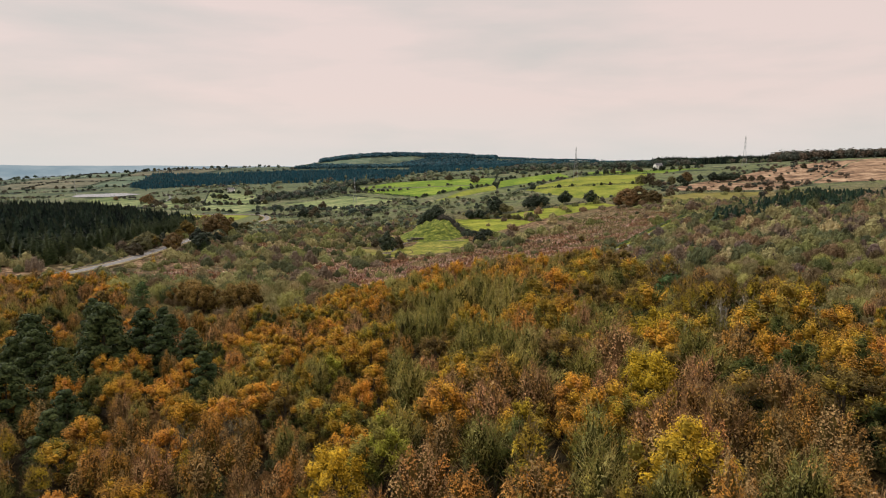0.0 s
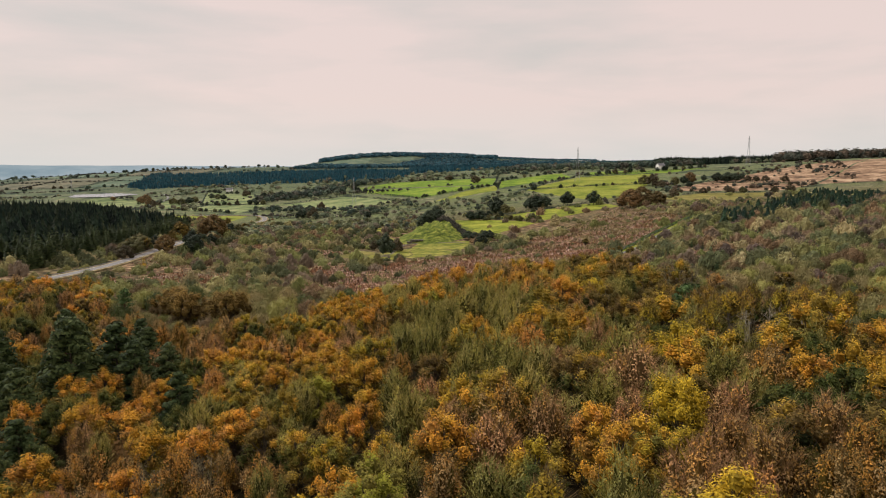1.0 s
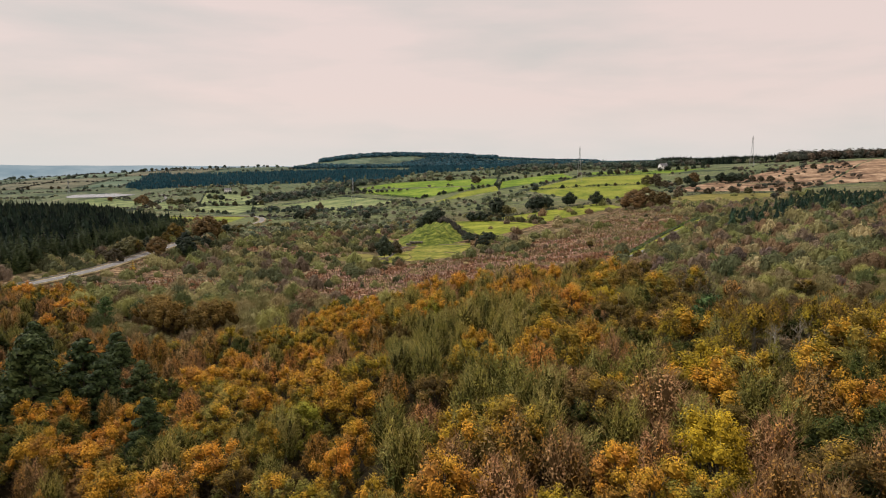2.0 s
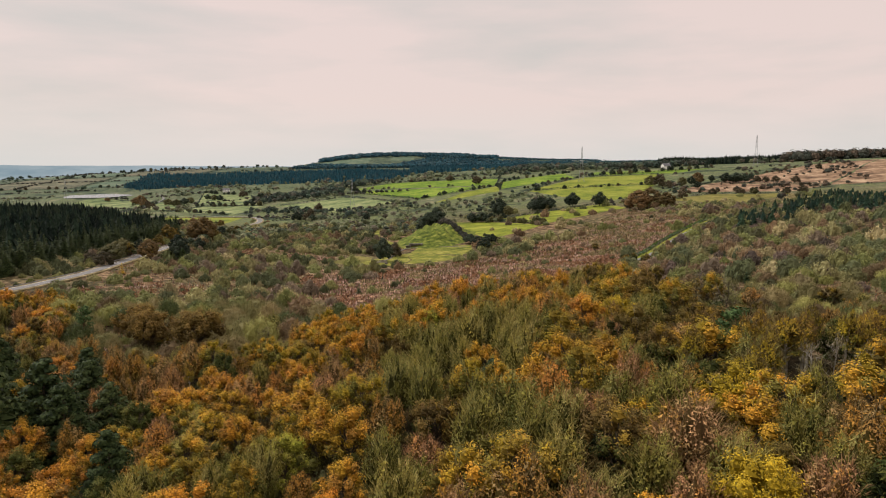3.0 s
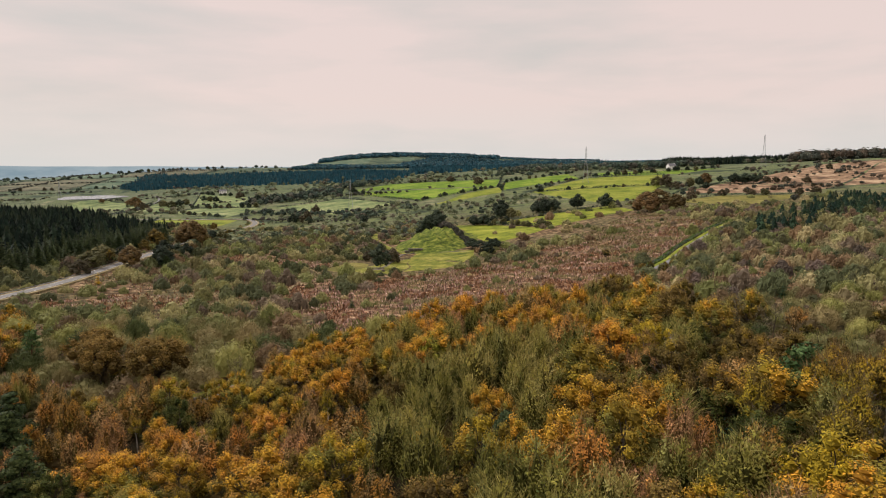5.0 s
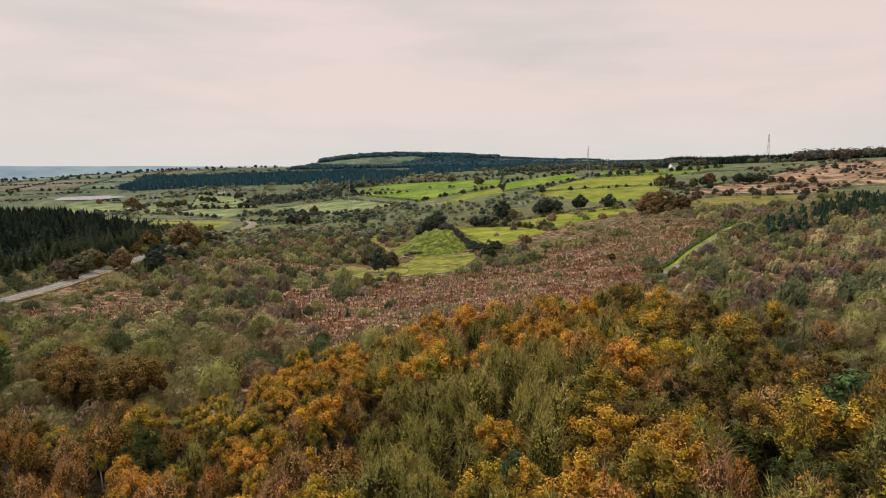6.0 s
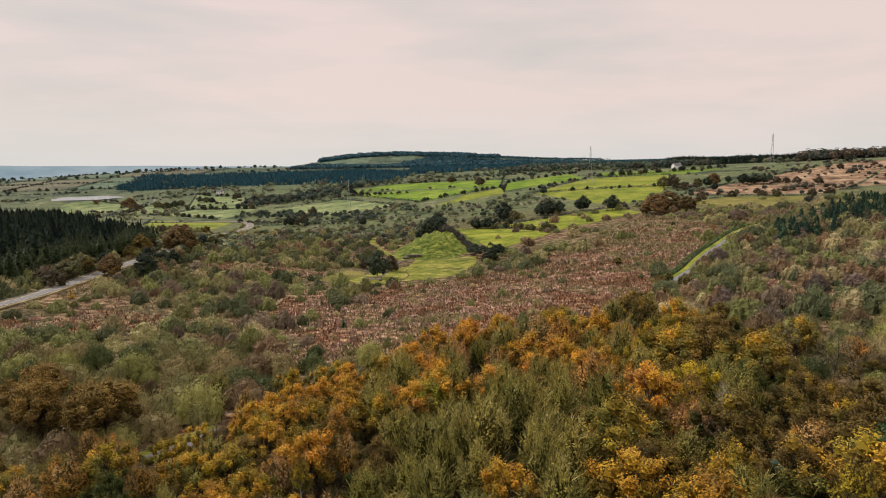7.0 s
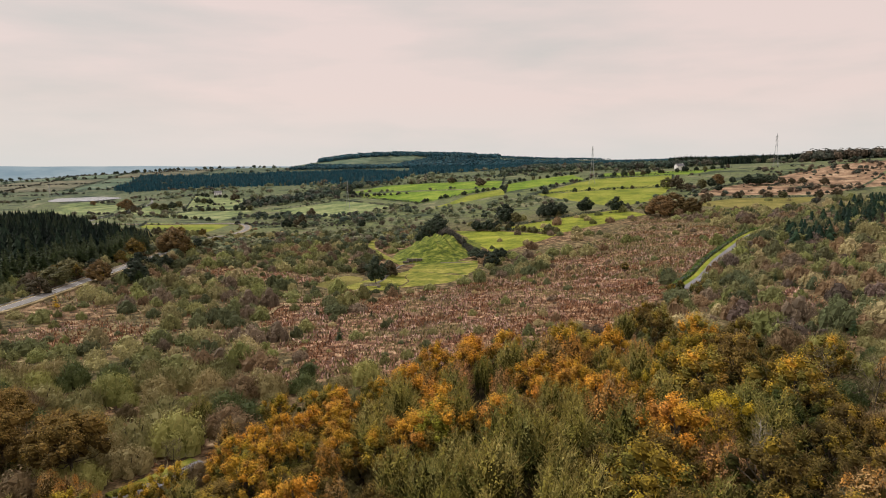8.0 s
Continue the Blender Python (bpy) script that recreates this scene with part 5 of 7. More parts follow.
TONES = {
    "autumn": ((0.30, 0.15, 0.03), (0.26, 0.18, 0.026), (0.17, 0.165, 0.035), (0.13, 0.095, 0.026), (0.22, 0.125, 0.04), (0.08, 0.09, 0.022)),
    "scrub": ((0.150, 0.160, 0.060), (0.098, 0.112, 0.046), (0.220, 0.204, 0.090), (0.062, 0.074, 0.034), (0.088, 0.100, 0.046), (0.150, 0.150, 0.056), (0.262, 0.222, 0.112), (0.160, 0.108, 0.060), (0.150, 0.166, 0.054), (0.134, 0.104, 0.072)),
    "heathland": ((0.120, 0.122, 0.050), (0.078, 0.062, 0.050), (0.062, 0.076, 0.038), (0.175, 0.160, 0.072), (0.140, 0.098, 0.060), (0.088, 0.092, 0.044), (0.205, 0.172, 0.090), (0.098, 0.072, 0.060)),
    "dark": ((0.036, 0.058, 0.040), (0.052, 0.074, 0.050), (0.030, 0.048, 0.038), (0.066, 0.066, 0.050), (0.046, 0.060, 0.046)),
    "thorn": ((0.040, 0.042, 0.034), (0.050, 0.050, 0.042), (0.034, 0.040, 0.032), (0.062, 0.058, 0.048)),
    "mixed": ((0.104, 0.128, 0.068), (0.070, 0.092, 0.056), (0.135, 0.150, 0.082), (0.105, 0.098, 0.068), (0.085, 0.110, 0.064), (0.165, 0.175, 0.100)),
    "dull": ((0.062, 0.056, 0.042), (0.046, 0.050, 0.038), (0.080, 0.062, 0.044), (0.040, 0.048, 0.038)),
    "spruce": ((0.009, 0.017, 0.012), (0.015, 0.026, 0.016), (0.006, 0.012, 0.009), (0.020, 0.029, 0.016)),
    "bramble": ((0.110, 0.080, 0.030), (0.070, 0.064, 0.024), (0.150, 0.090, 0.034), (0.052, 0.058, 0.022), (0.090, 0.085, 0.030)),
    "holly": ((0.070, 0.115, 0.024), (0.095, 0.140, 0.030), (0.052, 0.090, 0.022)),
    "pine": ((0.014, 0.030, 0.018), (0.020, 0.038, 0.020), (0.011, 0.024, 0.017), (0.036, 0.044, 0.022)),
    # dark woodland green shifted to blue: distance haze painted into the far woods
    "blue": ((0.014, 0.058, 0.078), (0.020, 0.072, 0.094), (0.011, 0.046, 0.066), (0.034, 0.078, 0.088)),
}


# brown mixed into the hearts as painted shade, and the shoots' own pale tip
HEART_SHADE, TWIG_TIP = np.array((0.040, 0.030, 0.020)), np.array((0.30, 0.25, 0.15))


def spread_out(shapes, spots, sizes, heights, seed, tones):
    """Lays turned and scaled copies of triangle shapes at the spots, as one array, with each plant's colour."""
    rng = np.random.default_rng(seed)
    out, tint = [], []
    table = np.array(TONES[tones])
    z = surface([p[0] for p in spots], [p[1] for p in spots])
    for (x, y), s, h, zz in zip(spots, sizes, heights, z):
        t, sort = shapes[rng.integers(len(shapes))]
        a = rng.uniform(0, 6.28)
        c, sn = math.cos(a), math.sin(a)
        q = np.empty_like(t)
        q[..., 0], q[..., 1] = (t[..., 0] * c - t[..., 1] * sn) * s + x, (t[..., 0] * sn + t[..., 1] * c) * s + y
        q[..., 2] = t[..., 2] * h + zz - 0.1
        out.append(q)
        drift = int(float(fbm(x, y, 26, 171, 3)) * 2.2 * len(table) + rng.integers(0, 3)) % len(table)
        tone = table[drift] * rng.uniform(0.7, 1.4) * 1.2
        # hearts take a darkened tone: shade inside the plant, put into its colour
        tint.append(np.stack([tone * 0.70 + HEART_SHADE * 0.15, tone, tone * 1.05 + TWIG_TIP * 0.15])[sort])
    return np.concatenate(out), np.concatenate(tint)


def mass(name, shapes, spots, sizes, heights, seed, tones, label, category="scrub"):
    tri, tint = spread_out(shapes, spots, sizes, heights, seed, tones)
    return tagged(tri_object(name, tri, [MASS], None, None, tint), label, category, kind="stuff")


def road_clear(x, y, margin=5.0):
    ok = np.ones(len(x), bool)
    for line, w in ((ROAD, 5.5), (TRACK, 3.2), (GLADE, 3.2), (PATH, 1.5), (LANE, 4.0)):
        for i in range(0, len(line)):
            ok &= (x - line[i][0]) ** 2 + (y - line[i][1]) ** 2 > (w + margin - 3) ** 2
    return ok


MEADOWS = ((-72, 440), (-64, 498), (-22, 550), (26, 542), (18, 478), (4, 452), (-26, 436), (-52, 424))


def scatter(seed, n, x0, x1, y0, y1, density, gap):
    """Random spots in a stretch of the plan, kept by a density function and thinned to a gap."""
    rng = np.random.default_rng(seed)
    x, y = rng.uniform(x0, x1, n), rng.uniform(y0, y1, n)
    keep = rng.uniform(size=n) < density(x, y)
    keep &= (np.abs(x) < 0.70 * y + 12) & (np.hypot((x + 7) / 25, (y - 598) / 54) > 1) & ~inside(x, y, MEADOWS)
    x, y = x[keep], y[keep]
    keep = road_clear(x, y, 8.0)
    beside = x - np.interp(y, ROAD[:, 1][:60], ROAD[:, 0][:60])
    keep &= ~((beside > 0) & (beside < 15) & (y < 520))
    x, y = x[keep], y[keep]
    used, out = {}, []
    for a, b in zip(x, y):
        i, j = int(a // gap), int(b // gap)
        if all((a - u) ** 2 + (b - v) ** 2 > gap * gap for p in (i - 1, i, i + 1) for q in (j - 1, j, j + 1) for u, v in used.get((p, q), ())):
            used.setdefault((i, j), []).append((a, b))
            out.append((float(a), float(b)))
    return out


def scrub_density(x, y):
    """Where bushes grow: thick on the west moor, by the east track and up the valley sides; thin on the bracken."""
    d = np.clip((fbm(x, y, 34, 41) - 0.30) * 6.0, 0.08, 1.0) * np.clip((fbm(x, y, 11, 42, 2) - 0.22) * 4, 0.15, 1)
    d = np.where(open_heath(x, y), 0.05 + 0.22 * (fbm(x, y, 13, 43, 2) > 0.62), d)
    band = np.exp(-((x + 130) / 55) ** 2 - ((y - 425) / 36) ** 2) + np.exp(-((x + 140) / 75) ** 2 - ((y - 590) / 50) ** 2)
    d = np.where(open_heath(x, y), d, np.maximum(d, np.clip(band * 1.6, 0, 1)))
    slope = np.exp(-((x - 105) / 60) ** 2 - ((y - 520) / 75) ** 2)
    d = d * (1 - 0.8 * slope)
    meadow = np.exp(-((x + 20) / 40) ** 2 - ((y - 485) / 50) ** 2) + np.exp(-((x + 10) / 42) ** 2 - ((y - 595) / 60) ** 2)
    d = d * np.clip(1 - 1.5 * meadow, 0, 1)
    verge = np.exp(-((x + 150) / 30) ** 2 - ((y - 345) / 22) ** 2)
    d = d * (1 - 0.75 * verge)
    fields = ((x > -5) & (y > 545) & (y < 800) & (x < 200)) | ((x > 240) & (y > 690))
    d = np.where(fields, 0.02, d)
    return np.where(y < wood_edge(x) - 2, 0, d)


rng_s = np.random.default_rng(5)
near_spots = scatter(51, 12000, -190, 230, 160, 318, scrub_density, 6.0)
far_spots = scatter(52, 26000, -330, 420, 318, 780, scrub_density, 6.8)
# the nearest bushes, each a thing
BUSH_MATS = ("sallow", "dry", "willow", "sallow", "gorse", "thicket", "willow", "dry")
bush_proto = []
near_spots.sort(key=lambda p: p[1])
bush_things, bush_rest = near_spots[:285], near_spots[285:]
for i, (x, y) in enumerate(bush_things):
    s = float(2.6 + 3.6 * rng_s.uniform() ** 1.3) * (0.5 if open_heath(x, y) else 1.0)
    m = pose(x, y, ground_z(x, y) - 0.1, 0, 0, float(rng_s.uniform(0, 360))) @ Matrix.Diagonal((s, s, s * float(rng_s.uniform(0.9, 1.4)), 1))
    if i < 8:
        kind = BUSH_MATS[i]
        bush = new("bush")
        wood = Shape()
        for a in range(5):
            wood.tube([(0.05 * math.cos(a * 1.3), 0.05 * math.sin(a * 1.3), -0.15), (0.35 * math.cos(a * 1.3), 0.35 * math.sin(a * 1.3), 0.7)], [0.05, 0.012], 4)
        wood.make("stem", BARK, bush)
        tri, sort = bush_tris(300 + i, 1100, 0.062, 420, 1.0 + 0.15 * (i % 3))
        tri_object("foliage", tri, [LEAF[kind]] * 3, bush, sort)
        tagged(bush, {"willow": "rounded olive-green willow bush on rough grass", "gorse": "dark green rounded gorse bush on rough grass",
                      "thicket": "rounded bush with brown autumn leaves", "dry": "rounded straw-coloured twiggy bush"}.get(kind, "rounded grey-green willow bush on rough grass"),
               "bush", group="bushes on the moor")
        bush.matrix_basis = m
        bush_proto.append(bush)
    else:
        src = bush_proto[int(rng_s.integers(8))]
        sc = src.scale
        copy_thing(src, m @ Matrix.Diagonal((1 / sc.x, 1 / sc.y, 1 / sc.z, 1)))

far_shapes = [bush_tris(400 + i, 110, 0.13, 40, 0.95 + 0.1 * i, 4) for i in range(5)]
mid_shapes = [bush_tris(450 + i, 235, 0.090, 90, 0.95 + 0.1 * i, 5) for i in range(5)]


def scrub_stuff(spots, shapes, seed, name, label, tones="scrub", scale=1.0):
    rng = np.random.default_rng(seed)
    sizes = (2.3 + 4.4 * rng.uniform(size=len(spots)) ** 1.5) * scale
    sizes = sizes * np.where(open_heath([p[0] for p in spots], [p[1] for p in spots]), 0.5, 1.0)
    mass(name, shapes, spots, sizes, sizes * rng.uniform(0.9, 1.4, len(spots)), seed, tones, label)


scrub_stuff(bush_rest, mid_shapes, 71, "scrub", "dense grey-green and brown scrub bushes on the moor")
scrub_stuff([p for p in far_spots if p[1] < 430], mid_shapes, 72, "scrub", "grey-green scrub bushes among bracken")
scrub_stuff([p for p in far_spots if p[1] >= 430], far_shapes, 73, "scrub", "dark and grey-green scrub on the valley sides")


under = scatter(57, 5200, -170, 170, 56, 262, lambda x, y: np.where(y < wood_edge(x), 0.8, 0.0), 4.4)
scrub_stuff(under, far_shapes, 79, "undergrowth", "dark undergrowth of bramble and holly in the wood", "bramble", 0.6)
side_n = sides_of(TRACK)
track_side = [(float(TRACK[i][0] - side_n[i][0] * (4.9 + 1.0 * math.sin(i * 1.7))), float(TRACK[i][1] - side_n[i][1] * (4.9 + 1.0 * math.sin(i * 1.7)))) for i in range(len(TRACK)) if TRACK[i][1] > 400]
scrub_stuff(track_side, mid_shapes, 76, "scrub", "grey-green bushes along the forest track", "scrub", 0.72)
track_hedge = []
for i in range(1, len(TRACK)):
    d = np.array(TRACK[i][:2]) - np.array(TRACK[i - 1][:2])
    n = np.array((-d[1], d[0])) / np.linalg.norm(d)
    for u in np.arange(0, 1, 1.6 / max(1.6, float(np.linalg.norm(d)))):
        p = np.array(TRACK[i - 1][:2]) + d * u + n * 6.6
        if TRACK[i][1] > 375:
            track_hedge.append((float(p[0]), float(p[1])))
thorn = curve_points([(-10, 640), (-3, 622), (6, 603), (14, 584), (22, 565), (28, 547), (33, 530), (25, 512)], 2.2)
thorn_spots = [(float(x), float(y)) for x, y in thorn]
thorn_mass = mass("hedge", mid_shapes, thorn_spots, [2.9 + 1.3 * math.sin(i * 1.9) for i in range(len(thorn_spots))], [4.6 + 1.3 * math.sin(i * 1.3) for i in range(len(thorn_spots))], 74, "thorn", "thick dark thorn hedge down the embankment", "hedge")
mass("hedge", far_shapes, track_hedge, [1.8] * len(track_hedge), [2.3] * len(track_hedge), 75, "holly", "low dark green hedge along the forest track", "hedge")
road_n = sides_of(ROAD)
rng_r = np.random.default_rng(58)
road_side = []
for i in range(len(ROAD)):
    if 300 < ROAD[i][1] < 900 and rng_r.uniform() < 0.75:
        o = (1.0 if ROAD[i][1] < 520 else float(rng_r.choice((1, -1)))) * rng_r.uniform(7.0, 11.0)
        road_side.append((float(ROAD[i][0] + road_n[i][0] * o), float(ROAD[i][1] + road_n[i][1] * o)))
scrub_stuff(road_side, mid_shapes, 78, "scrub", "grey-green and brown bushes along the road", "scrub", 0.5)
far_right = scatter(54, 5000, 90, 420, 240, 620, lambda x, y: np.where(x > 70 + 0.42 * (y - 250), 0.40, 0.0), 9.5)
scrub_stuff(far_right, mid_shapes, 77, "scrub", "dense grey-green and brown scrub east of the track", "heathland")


# dead willowherb and bracken stems over the open ground
def tuft_density(x, y):
    d = np.clip((fbm(x, y, 22, 81) - 0.34) * 3, 0.1, 1)
    d = np.where(open_heath(x, y), np.maximum(d, 0.75), d * 0.4)
    return np.where(y < wood_edge(x) + 1, 0, d)


rng_t = np.random.default_rng(9)
k = 170000
tx, ty = rng_t.uniform(-190, 260, k), 205 + 330 * rng_t.uniform(size=k) ** 1.3
keep = (rng_t.uniform(size=k) < tuft_density(tx, ty)) & (np.abs(tx) < 0.7 * ty + 5)
keep &= ~inside(tx, ty, MEADOWS)
tx, ty = tx[keep], ty[keep]
keep = road_clear(tx, ty, 3.4)
tx, ty = tx[keep], ty[keep]
tb = np.stack([tx, ty, land(tx, ty) - 0.05], 1)
heath = open_heath(tx, ty) * np.clip((fbm(tx, ty, 12, 83, 3) - 0.2) * 2.2, 0, 1)
patch = fbm(tx, ty * 0.6, 15, 84, 3) + 0.05 * rng_t.normal(size=len(tx))
which = np.where(patch > 0.58, 3, np.where(patch < 0.43, 1, np.where((patch > 0.505) & (patch < 0.535), 2, 0))) * (heath > 0) + (heath <= 0) * np.where(rng_t.uniform(size=len(tx)) < 0.06, 0, np.where(rng_t.uniform(size=len(tx)) < 0.40, 1, np.where(rng_t.uniform(size=len(tx)) < 0.4, 2, 3)))
DRY = [leaf_material("willowherb_dead_pink", (0.100, 0.058, 0.048), (0.25, 0.150, 0.115), (0.76, 0.58, 0.48), 0.1, 0.0),
       leaf_material("bracken_rusty", (0.060, 0.034, 0.018), (0.165, 0.088, 0.042), (0.34, 0.20, 0.10), 0.1, 0.0),
       leaf_material("young_fern_green", (0.040, 0.050, 0.018), (0.085, 0.100, 0.034), (0.17, 0.18, 0.07), 0.1, 0.0),
       leaf_material("rough_grass_straw", (0.070, 0.072, 0.028), (0.17, 0.155, 0.065), (0.40, 0.34, 0.17), 0.1, 0.0)]
up = np.array((0, 0, 1.0)) + 0.45 * rng_t.normal(size=(len(tx), 3))
tufts = tri_object("dead_stems", twig_tris(rng_t, tb, up, 1.3, 0.26), DRY, None, which)
hx, hy = rng_t.uniform(-60, 230, 60000), rng_t.uniform(420, 690, 60000)
keep = inside(hx, hy, HEATH) | inside(hx, hy, ((60, 500), (190, 690), (250, 680), (205, 530)))
keep &= (rng_t.uniform(size=len(hx)) < np.clip((fbm(hx, hy, 16, 86, 3) - 0.3) * 3, 0.1, 1)) & ~inside(hx, hy, ((-62, 430), (-50, 545), (24, 540), (30, 470), (0, 440)))
hx, hy = hx[keep], hy[keep]
patch = fbm(hx * 0.6, hy, 15, 87, 3) + 0.05 * rng_t.normal(size=len(hx))
slope = tri_object("dead_stems", twig_tris(rng_t, np.stack([hx, hy, land(hx, hy) - 0.05], 1), np.array((0, 0, 1.0)) + 0.5 * rng_t.normal(size=(len(hx), 3)), 1.5, 0.30), DRY, None, np.where(patch > 0.57, 3, np.where(patch < 0.45, 1, np.where((patch > 0.50) & (patch < 0.525), 2, 0))))
tagged(slope, "pinkish dead willowherb and rusty bracken on the slope", "undergrowth", kind="stuff")
tagged(tufts, "pinkish dead willowherb, rusty bracken and straw grass", "undergrowth", kind="stuff")


# ---- conifer plantation beside the road ----
def in_quad(rng, q, n):
    (ax, ay), (bx, by), (cx, cy), (dx, dy) = q
    u, v = rng.uniform(size=n), rng.uniform(size=n)
    x = (ax * (1 - u) + bx * u) * (1 - v) + (dx * (1 - u) + cx * u) * v
    y = (ay * (1 - u) + by * u) * (1 - v) + (dy * (1 - u) + cy * u) * v
    return x, y


def spike_tris(seed, tiers=2, sides=5):
    """A far conifer of unit height: a slim core and whorls of drooping fronds."""
    rng = np.random.default_rng(seed)
    out = []
    for k in range(4):
        a, b = k * 1.571, (k + 1) * 1.571
        out.append([(0.10 * math.cos(a), 0.10 * math.sin(a), 0.02), (0.10 * math.cos(b), 0.10 * math.sin(b), 0.02), (0, 0, 0.97)])
    for t in range(tiers):
        u = t / tiers
        reach = 0.235 * (1 - u ** 1.25 * 0.90)
        turn = rng.uniform(0, 6.28)
        for i in range(sides):
            a = turn + 2 * math.pi * (i + rng.uniform(-0.25, 0.25)) / sides
            r1, z0 = reach * rng.uniform(0.55, 1.3), 0.08 + 0.90 * u + rng.uniform(-0.03, 0.03)
            w, tall = 0.34 * reach + 0.012, (0.16 if tiers > 4 else 0.42)
            c, q = math.cos(a), math.sin(a)
            foot = np.array((c * r1, q * r1, max(0.0, z0 - 0.42 * r1)))
            out.append([foot + np.array((-q * w, c * w, 0)), foot + np.array((q * w, -c * w, rng.uniform(-0.02, 0.02))), (0.02 * c, 0.02 * q, min(1.0, z0 + tall * (1 - 0.5 * u)))])
    return np.array(out), np.ones(len(out), int)


def crown_tris(seed, leaves=32, size=0.18, tall=1.0):
    """A far broadleaf tree of unit height: short stem and an uneven domed crown."""
    rng = np.random.default_rng(seed)
    lob = np.array([(0, 0, 0.62, 0.30)] + [(0.22 * math.cos(a), 0.22 * math.sin(a), rng.uniform(0.38, 0.58), rng.uniform(0.18, 0.26)) for a in np.arange(5) * 1.2566 + rng.uniform(0, 1)])
    pick = rng.choice(6, leaves, p=lob[:, 3] ** 2 / (lob[:, 3] ** 2).sum())
    d = unit(rng.normal(size=(leaves, 3)))
    p = lob[pick, :3] + d * lob[pick, 3:] * rng.uniform(0.88, 1.05, (leaves, 1))
    a = leaf_tris(rng, p, d * 1.2, size, 0.35)
    b = twig_tris(rng, np.zeros((2, 3)), np.array(((0, 0, 1.0), (0.1, 0, 1.0))), 0.6, 0.03)
    hull = hull_tris(rng, np.array((0, 0, 0.28)), 0.33, 1.6, 5)
    return np.concatenate([hull, a, b]), np.repeat((0, 1, 0), (len(hull), len(a), len(b)))


SPIKES = [spike_tris(500 + i) for i in range(5)]
SPIKES_FINE = [spike_tris(520 + i, 11, 7) for i in range(5)]
CROWNS = [crown_tris(540 + i) for i in range(6)]
CROWNS_FAR = [crown_tris(580 + i, 12, 0.30) for i in range(5)]


def wood_stuff(name, quad, gap, height, shapes, tones, seed, label, vary=0.2, width=1.0):
    rng = np.random.default_rng(seed)
    (ax, ay), (bx, by), (cx, cy), (dx, dy) = quad
    area = 0.5 * abs((cx - ax) * (dy - by) - (dx - bx) * (cy - ay))
    x, y = in_quad(rng, quad, int(area / gap ** 2 * 1.15))
    x, y = x + rng.normal(size=len(x)) * gap, y + rng.normal(size=len(y)) * gap
    keep = np.hypot((x + 797 + 0.30 * (y - 1530)) / 95, (y - 1510) / 260) > 1
    x, y = x[keep], y[keep]
    keep = (y < 2500) | (fbm(x, y, 110, 133, 3) > 0.27)
    x, y = x[keep], y[keep]
    h = height * rng.uniform(1 - vary, 1 + vary, len(x)) * (0.75 + 0.5 * fbm(x, y, 60, 131, 2))
    return mass(name, shapes, list(zip(x.tolist(), y.tolist())), h * width, h, seed, tones, label, "woodland")


rng_c = np.random.default_rng(31)
PLANT_QUAD = ((-211, 345), (-226, 610), (-430, 800), (-640, 430))
cx_, cy_ = in_quad(rng_c, PLANT_QUAD, 3400)
deep = np.minimum(-(cx_ + 205) - 0.06 * (cy_ - 345), 400)
front = (deep < 26) & (cy_ < 600) | ((cy_ < 380 - 0.1 * (cx_ + 211)) & (cx_ > -270))
fx, fy = cx_[front], cy_[front]
used = []
for a, b in zip(fx, fy):
    if len(used) < 290 and all((a - u) ** 2 + (b - v) ** 2 > 3.4 ** 2 for u, v in used):
        used.append((float(a), float(b)))
spruce_proto = []
for i, (x, y) in enumerate(used):
    h = float(rng_c.uniform(11, 19))
    m = pose(x, y, ground_z(x, y) - 0.2, 0, 0, float(rng_c.uniform(0, 360))) @ Matrix.Diagonal((h / 10 * 1.15, h / 10 * 1.15, h / 10, 1))
    if i < 3:
        wood, crown = conical(700 + i, 10, 2.1, 24, 13, 0.08, 0.45, 3)
        tree = new("plantation_spruce")
        wood.make("trunk", BARK, tree)
        crown.make("crown", LEAF["spruce"], tree)
        tagged(tree, "tall dark plantation spruce in a close row", "spruce", group="plantation beside the road")
        tree.matrix_basis = m
        spruce_proto.append(tree)
    else:
        src = spruce_proto[i % 3]
        sc = src.scale
        copy_thing(src, m @ Matrix.Diagonal((1 / sc.x, 1 / sc.y, 1 / sc.z, 1)))
back = ~front & (deep > 22)
bx_, by_ = cx_[back], cy_[back]
h = rng_c.uniform(12, 22, len(bx_))
near_b = (by_ < 560)
for sel, shapes in ((near_b, SPIKES_FINE), (~near_b, SPIKES)):
    spots = list(zip(bx_[sel].tolist(), by_[sel].tolist()))
    mass("spruce_plantation", shapes, spots, h[sel] * 1.2, h[sel], 33, "spruce", "dense dark spruce plantation", "woodland")

# far woods below in the blue tone carry painted haze
DARK = "dark conifer plantation across the valley with blue haze painted in"
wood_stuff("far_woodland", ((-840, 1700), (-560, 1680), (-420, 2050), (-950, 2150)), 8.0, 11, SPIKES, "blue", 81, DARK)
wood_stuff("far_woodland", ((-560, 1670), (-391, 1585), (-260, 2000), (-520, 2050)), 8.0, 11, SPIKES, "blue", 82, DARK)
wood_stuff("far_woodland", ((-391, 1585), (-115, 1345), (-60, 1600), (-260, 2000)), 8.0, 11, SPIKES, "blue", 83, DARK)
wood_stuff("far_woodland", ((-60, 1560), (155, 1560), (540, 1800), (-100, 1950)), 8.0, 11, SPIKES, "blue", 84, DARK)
wood_stuff("far_woodland", ((470, 1400), (880, 1290), (1050, 1450), (520, 1600)), 7.2, 16, SPIKES, "spruce", 85, "dark conifer belt along the ridge")
